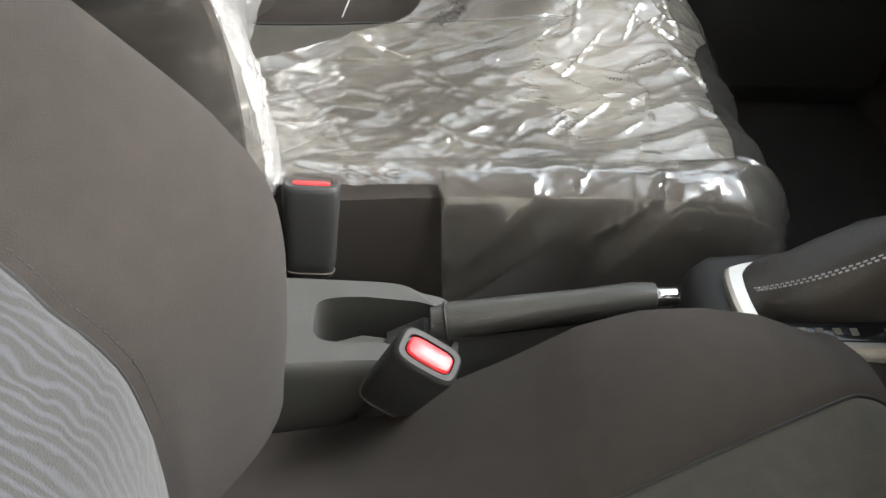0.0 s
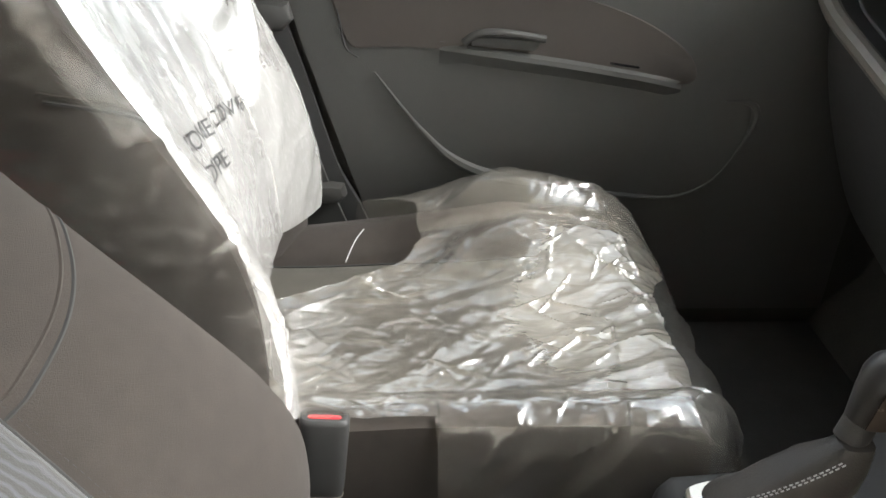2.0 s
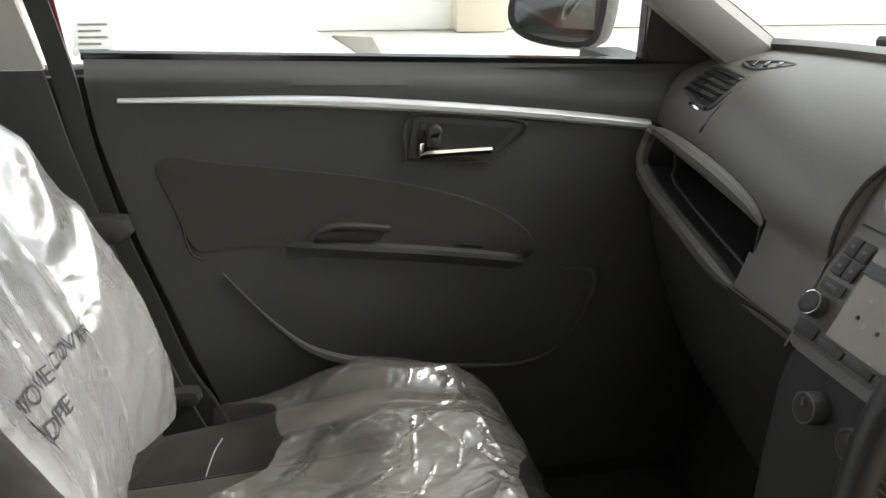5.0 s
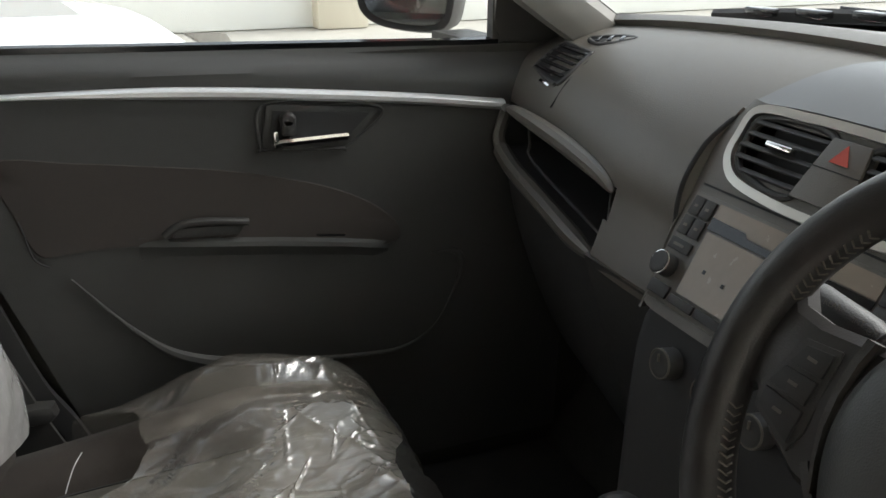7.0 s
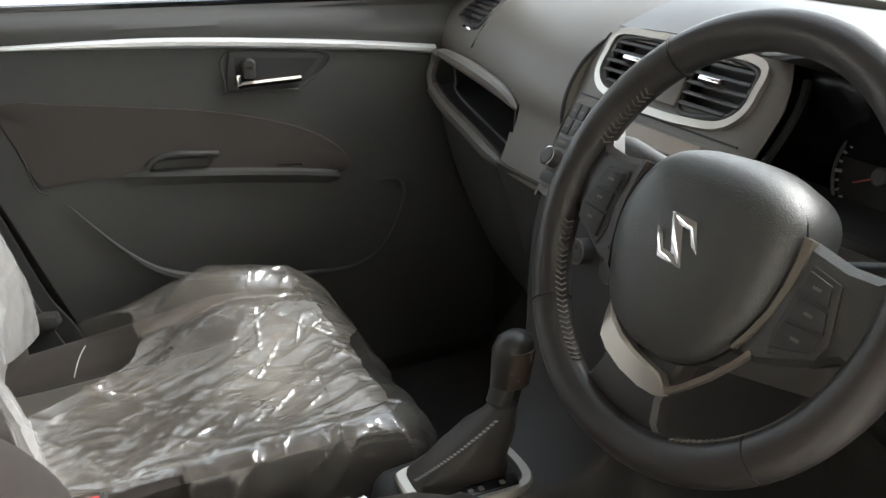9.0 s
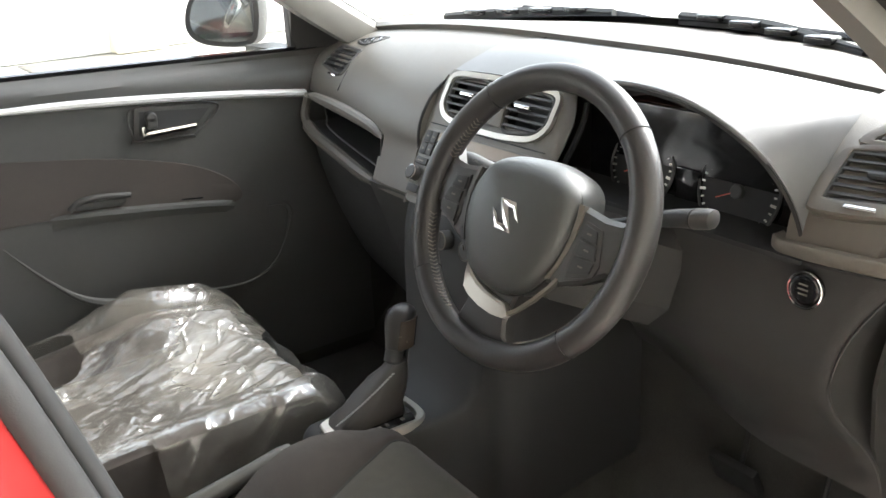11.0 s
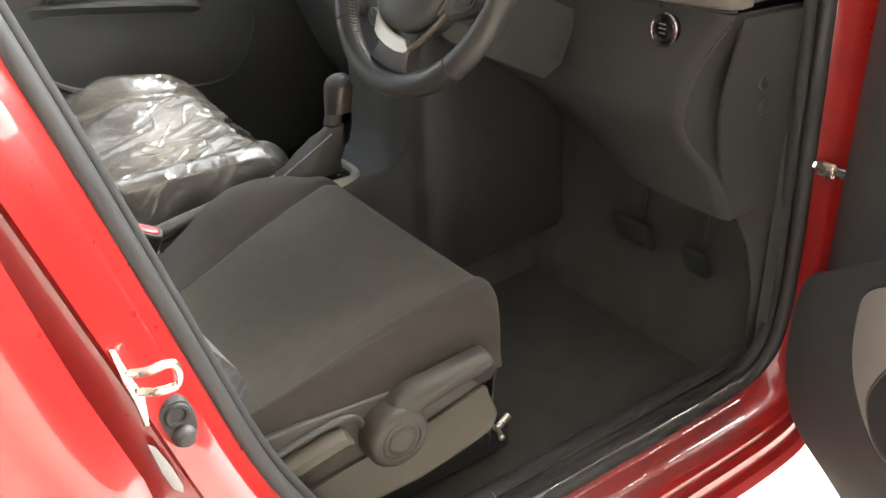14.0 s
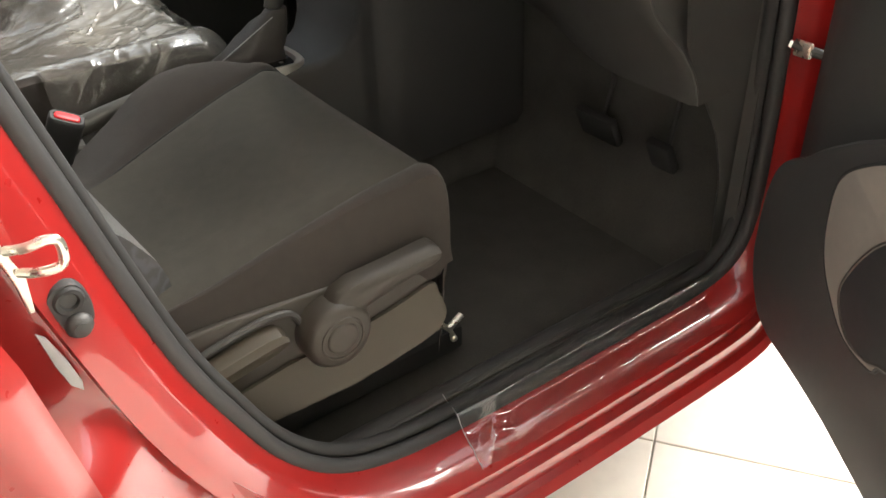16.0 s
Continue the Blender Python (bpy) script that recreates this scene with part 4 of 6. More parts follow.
def film_cushion(u, v):
    """The film's own outline: it stops at the seat's rim beside the buckle and is torn open at the far back corner."""
    vv = -0.97 + 1.90 * v
    y = cushion_pt(PASSENGER, 0.3, vv).y
    start = ease(0.33, 0.42, y) * (along([(0.34, 0.06), (0.40, 0.15), (0.425, 0.22), (0.45, 0.31), (0.49, 0.345), (0.53, 0.335), (0.56, 0.285), (0.585, 0.225), (0.61, 0.20)], y) + 0.014 * noise.noise(Vector((y * 40, 2, 7))))
    uu = start + (0.97 + 0.015 * noise.noise(Vector((y * 18, 0, 3))) - start) * u
    hem = 0.15 * ease(0.345, 0.335, uu)
    vv += hem * ease(-0.6, -0.97, vv)
    p = cushion_pt(PASSENGER, uu, vv)
    q = cushion_pt(PASSENGER, uu, vv, 0.02)
    side = ease(0.78, 0.9, abs(vv))
    billow = 0.008 * math.sin(math.pi * v) + 0.026 * ease(0.70, 1.0, u) + 0.006 * ease(0.1, 0.0, u) + 0.056 * math.exp(-((p.y - 0.51) / 0.10) ** 2 - ((p.x - 0.26) / 0.17) ** 2)
    soft = 0.004 * noise.noise(Vector((p.x * 9 + p.y * 5, p.y * 14 - p.x * 5, p.z * 9)))
    lift = (creases(CUSH_FOLDS, p.x, p.y) + crumple(p.x, p.y, 1) * (1 + 1.2 * ease(0.6, 0.75, uu))) * (1 - side) + 1.3 * creases(SIDE_FOLDS, p.x, p.z) * max(side, ease(0.8, 0.95, uu))
    return p + (q - p) / 0.02 * (0.007 + billow + max(0.0, soft) + lift)


FLAT = {}


def film_grid(fn, nu, nv):
    FLAT[fn] = np.array([[fn(i / nu, j / nv) for j in range(nv + 1)] for i in range(nu + 1)])
    return lambda u, v: FLAT[fn][round(u * nu)][round(v * nv)]


cover = thing("cushion_cover", (0.2, 0.335, 0.6), "crumpled clear polythene film over the seat cushion", "seat cover")
NU, NV = 240, 260
top = film_grid(film_cushion, NU, NV)
flap_v, nose_u = 46, 189
part("film_top", sheet(lambda u, v: top(u * nose_u / NU, (flap_v + (NV - flap_v) * v) / NV), nose_u, NV - flap_v, 0.0), FILM2, cover, sharp=26)
part("film_side", sheet(lambda u, v: top(u, flap_v * v / NV), NU, flap_v, 0.0), FILM, cover, sharp=26)
part("film_front", sheet(lambda u, v: top((nose_u + (NU - nose_u) * u) / NU, (flap_v + (NV - flap_v) * v) / NV), NU - nose_u, NV - flap_v, 0.0), FILM, cover, sharp=26)


def film_back(u, v):
    uu, vv = 0.07 + 0.93 * u, -1.0 + 2.0 * v
    p = back_pt(PASSENGER, uu, vv)
    q = back_pt(PASSENGER, uu, vv, 0.02)
    soft = 0.008 * noise.noise(Vector((p.x * 4, p.y * 13 + p.z * 4, p.z * 5)))
    return p + (q - p) / 0.02 * (0.010 + 0.010 * math.sin(math.pi * v) + 0.012 * ease(0.3, 0.0, u) + max(-0.004, soft) + crumple(p.z, p.y, 9) + creases(BACK_FOLDS, p.y + 0.4 * min(0, p.x + 0.1) * (1 if vv > 0 else -1), p.z))


bcover = thing("backrest_cover", (-0.05, 0.335, 0.65), "crumpled clear polythene film over the backrest", "seat cover")
BU, BV = 140, 130
bfront = film_grid(film_back, BU, BV)
part("film_front", sheet(lambda u, v: bfront(u, (9 + (BV - 23) * v) / BV), BU, BV - 23, 0.0), FILM3, bcover, sharp=26)
part("film_side", sheet(lambda u, v: bfront(u, 9 * v / BV), BU, 9, 0.0), FILM, bcover, sharp=26)
part("film_side", sheet(lambda u, v: bfront(u, (BV - 14 + 14 * v) / BV), BU, 14, 0.0), FILM3, bcover, sharp=26)


def film_print(words, fn, pair, a, b, high, out, parent):
    """Words printed on a film from a to b, given in the two axes of pair, laid on the film's own surface."""
    cu = bpy.data.curves.new("print", "FONT")
    cu.body, cu.size = words, 1.0
    ob = new("print", cu)
    bpy.context.view_layer.update()
    me = bpy.data.meshes.new_from_object(ob.evaluated_get(bpy.context.evaluated_depsgraph_get()))
    bpy.data.objects.remove(ob)
    bpy.data.curves.remove(cu)
    long = max(v.co.x for v in me.vertices)
    a, b = np.array(a), np.array(b)
    up = np.array((a[1] - b[1], b[0] - a[0])) / np.linalg.norm(b - a) * high
    pts = FLAT[fn].reshape(-1, 3)
    third = 3 - pair[0] - pair[1]
    bm = bmesh.new()
    bm.from_mesh(me)
    bpy.data.meshes.remove(me)
    bmesh.ops.subdivide_edges(bm, edges=[e for e in bm.edges if e.calc_length() > 0.3], cuts=1)
    for v in bm.verts:
        p = a + (b - a) * v.co.x / long + up * v.co.y
        gap = (pts[:, pair[0]] - p[0]) ** 2 + (pts[:, pair[1]] - p[1]) ** 2
        near = np.argpartition(gap, 12)[:12]
        co = [0, 0, 0]
        co[pair[0]], co[pair[1]], co[third] = p[0], p[1], float(pts[near, third].mean()) + out
        v.co = co
    return part("printed_line", bm, PRINT, parent, "black printed words")


film_print("REMOVE COVER", film_back, (1, 2), (0.13, 0.862), (0.45, 0.810), 0.024, 0.004, bcover)
film_print("HDPE", film_back, (1, 2), (0.16, 0.825), (0.29, 0.803), 0.024, 0.004, bcover)
film_print("REMOVE COVER", film_back, (1, 2), (0.12, 1.02), (0.40, 0.975), 0.024, 0.004, bcover)
film_print("REMOVE COVER", film_cushion, (0, 1), (0.118, 0.425), (0.200, 0.487), 0.012, 0.004, cover)
film_print("HDPE", film_cushion, (0, 1), (0.133, 0.418), (0.165, 0.442), 0.012, 0.004, cover)
cord = thing("loose_cord", (0.03, 0.49, 0.585), "thin white loose thread on the bare seat cloth", "thread")
part("thread", tube(curve([(0.016, 0.465, 0.578), (0.022, 0.478, 0.588), (0.030, 0.496, 0.597), (0.040, 0.514, 0.602)], 16), 0.0007, 6), THREAD, cord)

# ---- dashboard ----
dash = thing("dashboard", (0.8, 0.0, 0.6), "dark grey moulded plastic dashboard with silver trimmed vents", "dashboard")
STEPX = 0.905


def top_z(y):
    return 1.121 - 0.105 * max(0.0, abs(y) - 0.12) ** 2


def pad_pt(u, v):
    """The passenger's pad: u from its foot (below 0.3) over the lip up to the step, v from the joint to the door."""
    t = max(0.0, (u - 0.3) / 0.7)
    y_in = along([(0, 0.164), (0.2, 0.170), (0.4, 0.172), (0.5, 0.167), (0.6, 0.158), (0.8, 0.128), (0.9, 0.110), (1.0, 0.092)], t) - 0.020 * ease(0.3, 0.0, u)
    y = y_in + (0.735 - y_in) * v ** 1.3
    xl = 0.664 + 0.075 * ease(0.2, 0.75, y)
    zl = 0.958 + 0.016 * ease(0.3, 0.7, y)
    if u < 0.3:
        q = 1 - u / 0.3
        return V(xl - 0.042 * q ** 1.3 + 0.012 * ease(0.8, 1.0, q), y, zl - 0.092 * q)
    zt = top_z(y)
    return bez(V(xl, y, zl), V(xl + 0.002, y, zl + 0.06), V(xl + 0.07, y, zt - 0.012), V(STEPX, y, zt), t)


part("pad", sheet(pad_pt, 40, 48, 0.010, lambda u, v: u > 0.3 or pad_pt(u, v).y < 0.278), DASH, dash, "soft grained passenger pad")
EDGE = [pad_pt(i / 60, 0.0) for i in range(61)]


def flank_pt(u, v):
    """The narrow flank between the pad's edge and the centre panel."""
    z = 0.872 + 0.200 * u
    a = min(EDGE, key=lambda q: abs(q.z - z))
    b = V(0.648 + 0.6 * (z - 0.926), along([(0.878, 0.141), (0.95, 0.158), (1.01, 0.168), (1.04, 0.169), (1.06, 0.163), (1.09, 0.146), (1.115, 0.115)], z), z)
    return (a + V(0.003, 0, 0)) * (1 - v) + b * v


part("panel_flank", sheet(flank_pt, 40, 3, 0.003), DASH, dash)
part("pad_joint", tube([pad_pt(i / 40, 0.0) + V(0.002, -0.002, 0.0) for i in range(41)], 0.0028, 8), DEEP, dash, "dark joint line")
# shelf recess and its lips
SH = [(0.665, 0.282, 0.952), (0.672, 0.33, 0.964), (0.688, 0.45, 0.972), (0.706, 0.60, 0.975), (0.716, 0.665, 0.970)]
SHL = [(0.658, 0.278, 0.858), (0.668, 0.36, 0.862), (0.684, 0.47, 0.872), (0.700, 0.60, 0.887), (0.706, 0.66, 0.905)]
hi, lo = curve(SH, 30), curve(SHL, 30)
part("shelf_lip", tube(hi, [0.0015 + 0.0115 * math.sin(math.pi * i / 29) ** 0.7 for i in range(30)], 10), DASH, dash, "rounded shelf upper lip")
part("shelf_edge", tube(lo, [0.003 + 0.011 * ease(0, 9, i) for i in range(30)], 10), DASH, dash, "rounded shelf lower lip")
part("shelf_end", tube(curve([hi[-1], hi[-1] + V(0.0, 0.012, -0.02), lo[-1] + V(0, 0.012, 0.02), lo[-1]], 14), 0.010, 8), DASH, dash)
part("shelf_recess", sheet(lambda u, v: lo[int(u * 29)] * (1 - v) + hi[int(u * 29)] * v + V(0.118, 0, 0), 29, 4, 0.004), PLASTIC, dash, "black shelf recess")
part("shelf_roof", sheet(lambda u, v: hi[int(u * 29)] + V(0.005 + 0.12 * v, 0, -0.004 - 0.01 * v), 29, 4, 0.004), PLASTIC, dash)
part("shelf_floor", sheet(lambda u, v: lo[int(u * 29)] + V(0.005 + 0.12 * v, 0, 0.004), 29, 4, 0.004), PLASTIC, dash)
part("shelf_cheek", sheet(lambda u, v: lo[0] * (1 - v) + hi[0] * v + V(0.12 * u, 0.002, 0), 4, 4, 0.004), PLASTIC, dash)
part("shelf_divider", tube(curve([(0.70, 0.56, 0.965), (0.705, 0.565, 0.94), (0.70, 0.54, 0.915), (0.67, 0.29, 0.885)], 16), 0.0025, 6), PLASTIC, dash)
part("glovebox", sheet(lambda u, v: lo[int(u * 29)] + V(0.10 * v ** 1.5 + 0.01, 0, -0.012 - 0.30 * v), 29, 10, 0.01), PLASTIC, dash, "black glovebox lid")
part("knee_panel", sheet(lambda u, v: Vector((0.640 + 0.11 * u, 0.12 + 0.165 * v, 0.880 - 0.31 * u)), 10, 8, 0.008), PLASTIC, dash)
part("glovebox_line", tube([(0.70, 0.30, 0.83), (0.735, 0.30, 0.72), (0.79, 0.31, 0.62)], 0.003, 6), DEEP, dash)

# rear shelf of the dashboard up to the windscreen
part("top_shelf", sheet(lambda u, v: Vector((STEPX - 0.003 + (0.345 - 0.27 * ((-0.72 + 1.44 * u) / 0.72) ** 2) * v, -0.72 + 1.44 * u, top_z(-0.72 + 1.44 * u) + 0.010 * ease(0, 0.1, v) - 0.035 * v)), 40, 12, 0.01), DASH, dash, "dark dashboard top shelf")
part("demister_slot", sheet(lambda u, v: Vector((STEPX + 0.20 - 0.13 * ((-0.5 + u) / 0.5) ** 2 + 0.02 * v, -0.5 + 1.0 * u, top_z(-0.5 + u) + 0.012 - 0.022)), 30, 2, 0.003), DEEP, dash)

# centre panel
def stack(y, z, d=0.0):
    """A point on the leaning centre panel, d proud of it."""
    return Vector((0.64 + 0.6 * (z - 0.926) - 0.857 * d, y, z + 0.514 * d))


STACK_N = Vector((-0.857, 0, 0.514))
STACK_U = Vector((0.514, 0, 0.857))
SIDE_Y = [(0.878, 0.142), (0.95, 0.159), (1.01, 0.169), (1.04, 0.170), (1.06, 0.164), (1.09, 0.147), (1.115, 0.115)]


def centre_pt(u, v):
    z = 0.880 + 0.204 * u
    h = along(SIDE_Y, z)
    return stack(-h + 2 * h * v, z) + V(0.008 * abs(2 * v - 1) ** 12, 0, 0)


def in_vent(u, v):
    p = centre_pt(u, v)
    return not (1.020 < p.z < 1.071 and along([(1.02, 0.036), (1.072, 0.025)], p.z) < abs(p.y) < along([(1.018, 0.10), (1.03, 0.119), (1.045, 0.124), (1.072, 0.116)], p.z))


part("centre_panel", sheet(centre_pt, 84, 96, 0.004, in_vent), DASH, dash, "dark centre panel")
for w in (-1, 1):
    part("centre_seam", tube(curve([stack(w * along(SIDE_Y, z), z, 0.001) + V(0.03, 0, 0) for z in (0.882, 0.92, 0.95, 1.0, 1.03, 1.05, 1.065)], 24), 0.005, 6), DEEP, dash)


def vent(name, pts, put, slats, tab, label, deep=-0.004, blade=None):
    """An air vent: an outline of flat places, put() into the world with a depth, with slats and a slider tab."""
    fr = part("vent", prism([put(a, b, deep) for a, b in pts], put(0, 0, -0.03) - put(0, 0, -0.004)), DEEP, dash, label)
    part("vent_frame", tube(curve([put(a, b, 0.0) for a, b in pts], 60, True), 0.004, 8, True), PLASTIC, fr)
    for (a0, b0), (a1, b1) in slats:
        d = put(a1, b1, 0.003) - put(a0, b0, 0.003)
        part("slat", box((put(a0, b0, 0.003) + put(a1, b1, 0.003)) / 2, (d.length, 0.0025, 0.007), 0.001, axes(d, put(0, 0, 1) - put(0, 0, 0) + Vector((0, 0, 2.2)))), blade or PLASTIC, fr)
    if tab:
        a, b = tab
        part("vent_tab", box(put(a, b, 0.008), (0.035, 0.006, 0.01), 0.002, axes(put(1, 0, 0) - put(0, 0, 0), put(0, 1, 0) - put(0, 0, 0))), CHROME, fr, "chrome slider tab")
    return fr


def slat_lines(lo_b, hi_b, n, left, right):
    out = []
    for i in range(n):
        b = lo_b + (hi_b - lo_b) * (i + 0.5) / n
        out.append(((along(left, b), b), (along(right, b), b)))
    return out


for w in (1, -1):
    left = [(1.018, w * 0.036), (1.072, w * 0.024)]
    right = [(1.018, w * 0.095), (1.03, w * 0.122), (1.045, w * 0.126), (1.072, w * 0.118)]
    pts = [(w * 0.024, 1.072), (w * 0.115, 1.072), (w * 0.124, 1.045), (w * 0.119, 1.03), (w * 0.10, 1.020), (w * 0.036, 1.017)]
    vent("centre_vent", pts, stack, slat_lines(1.018, 1.072, 5, left, right), (w * 0.07, 1.050), "black slatted centre air vent", deep=-0.022)
# silver band round both centre vents
band = [(0.126, 1.076), (0.134, 1.05), (0.130, 1.028), (0.105, 1.012), (0.05, 1.006), (0.0, 1.005), (-0.05, 1.006), (-0.105, 1.012), (-0.130, 1.028), (-0.134, 1.05), (-0.126, 1.076), (-0.06, 1.081), (0.0, 1.082), (0.06, 1.081)]
part("vent_band", sweep(curve([stack(a, b, 0.003) for a, b in band], 90, True), [(-0.0045, -0.004), (-0.0045, 0.003), (0.0045, 0.003), (0.0045, -0.004)], STACK_N, True), SILVER, dash, "satin silver vent surround")
hz = part("hazard_switch", prism([stack(a, b, 0.002) for a, b in ((0.022, 1.072), (-0.022, 1.072), (-0.034, 1.017), (0.034, 1.017))], STACK_N * 0.005, 0.0015), DASH, dash, "dark switch strip between the vents")
part("hazard_triangle", prism([stack(a, b, 0.008) for a, b in ((0.011, 1.052), (-0.011, 1.052), (0.0, 1.068))], STACK_N * 0.001), HAZARD, hz, "red hazard triangle")
part("switch_line", box(stack(0, 1.046, 0.0072), (0.054, 0.001, 0.001), 0, axes((0, 1, 0), STACK_U)), DEEP, hz)
part("panel_line", box(stack(0, 1.0, 0.0), (0.29, 0.002, 0.002), 0, axes((0, 1, 0), STACK_U)), DEEP, dash)
# radio
rad = part("radio", prism([stack(a, b, 0.001) for a, b in ((0.143, 0.992), (-0.143, 0.992), (-0.133, 0.89), (0.133, 0.89))], STACK_N * 0.003, 0.001), DASH, dash, "car radio with a covered screen")
for w in (1, -1):
    for i in range(2):
        for j in range(2):
            part("radio_button", prism([stack(w * (0.139 - 0.017 * i - q), 0.988 - 0.019 * j - h, 0.004) for q, h in ((0, 0), (0.0155, 0), (0.0155, 0.0175), (0, 0.0175))], STACK_N * 0.003, 0.001), PLASTIC, rad)
            part("button_mark", box(stack(w * (0.131 - 0.017 * i), 0.979 - 0.019 * j, 0.0073), (0.005, 0.003, 0.0006), 0, axes((0, 1, 0), STACK_U)), GREYTRIM, rad)
    part("radio_button", prism([stack(w * (0.139 - q), 0.947 - h, 0.004) for q, h in ((0, 0), (0.032, 0), (0.032, 0.011), (0, 0.011))], STACK_N * 0.003, 0.001), PLASTIC, rad)
    part("button_mark", box(stack(w * 0.124, 0.9415, 0.0073), (0.016, 0.003, 0.0006), 0, axes((0, 1, 0), STACK_U)), GREYTRIM, rad)
    kn = part("radio_knob", disc(stack(w * 0.124, 0.921, 0.004), STACK_N, 0.0125, 0.016, 28, 0.002), PLASTIC, rad, "round radio knob")
    part("knob_ring", ring(stack(w * 0.124, 0.921, 0.018), STACK_N, 0.0122, 0.0011, 28, 6), CHROME, kn, "chrome knob ring")
    part("radio_button", prism([stack(w * (0.134 - q), 0.906 - h, 0.004) for q, h in ((0, 0), (0.03, 0), (0.03, 0.012), (0, 0.012))], STACK_N * 0.003, 0.001), PLASTIC, rad)
part("cd_cover", prism([stack(a, b, 0.0045) for a, b in ((0.103, 0.989), (-0.103, 0.989), (-0.103, 0.972), (0.05, 0.972), (0.055, 0.976), (0.103, 0.976))], STACK_N * 0.001), SCREEN, rad, "tan protective sheet")
part("cd_slot", prism([stack(a, b, 0.0045) for a, b in ((0.103, 0.976), (0.052, 0.975), (0.048, 0.971), (-0.103, 0.971), (-0.103, 0.965), (0.103, 0.965))], STACK_N * 0.001), GLOSS, rad, "black disc slot")
part("screen", prism([stack(a, b, 0.0045) for a, b in ((0.100, 0.963), (-0.100, 0.963), (-0.095, 0.905), (0.095, 0.905))], STACK_N * 0.001), SCREEN, rad, "screen under a tan protective sheet")
for a in (0.075, 0.045, 0.012, -0.02, -0.05):
    part("screen_mark", box(stack(a, 0.925 + 0.1 * abs(a - 0.012), 0.0058), (0.004, 0.004, 0.0005), 0, axes((0, 1, 0), STACK_U)), PRINT, rad)
for i in range(5):
    part("radio_button", prism([stack(0.10 - 0.041 * i - q, 0.902 - h, 0.004) for q, h in ((0, 0), (0.038, 0), (0.038, 0.008), (0, 0.008))], STACK_N * 0.003, 0.001), PLASTIC, rad)
# heater controls
for y in (0.075, 0.0, -0.075):
    kn = part("heater_knob", disc((0.606, 0.87 * y, 0.845), (-1, 0, 0.15), 0.016, 0.018, 30, 0.003), PLASTIC, dash, "black heater knob")
    part("knob_ring", ring((0.589, 0.87 * y, 0.848), (-1, 0, 0.15), 0.0148, 0.0012, 30, 6), GREYTRIM, kn)
    part("knob_mark", box((0.587, 0.87 * y, 0.855), (0.002, 0.002, 0.008), 0), GREYTRIM, kn)
# side vents: a flush pod at each end with the main vent below and a small demister above
def side_put(w):
    o, ux, uz = Vector((0.764, w * 0.610, 1.046)), Vector((0.06, w * 0.99, 0.06)).normalized(), Vector((0.68, 0, 0.73)).normalized()
    n = Vector((-0.73, 0, 0.68)).normalized()
    return lambda a, b, d=0.0: o + ux * a + uz * b + n * d


def reach(poly, c, q):
    """How far the outline poly lies from c in the direction q."""
    dx, dy, best = math.cos(q), math.sin(q), 0.0
    for (ax, ay), (bx, by) in zip(poly, poly[1:] + poly[:1]):
        ex, ey = bx - ax, by - ay
        den = dx * ey - dy * ex
        if abs(den) > 1e-12:
            t = ((ax - c[0]) * ey - (ay - c[1]) * ex) / den
            s = ((ax - c[0]) * dy - (ay - c[1]) * dx) / den
            if t > 0 and -1e-6 <= s <= 1 + 1e-6:
                best = max(best, t)
    return best


def smooth_outline(pts, n=40):
    return [(p.x, p.y) for p in curve([(a, b, 0) for a, b in pts], n, True)]


def bezel(put, out_pts, hole, c, mat):
    qs = [2 * math.pi * i / 72 for i in range(72)]
    o, h = [reach(out_pts, c, q) for q in qs], [reach(hole, c, q) for q in qs]
    rows = []
    for k, d in ((0, -0.03), (0, 0.002), (0.12, 0.005), (0.7, 0.006), (0.96, 0.005), (1, 0.001), (1, -0.0045)):
        rows.append([put(c[0] + math.cos(q) * (a + (b - a) * k), c[1] + math.sin(q) * (a + (b - a) * k), d) for q, a, b in zip(qs, o, h)])
    return part("vent_bezel", loft(rows, caps=False), mat, dash, "grey vent surround")


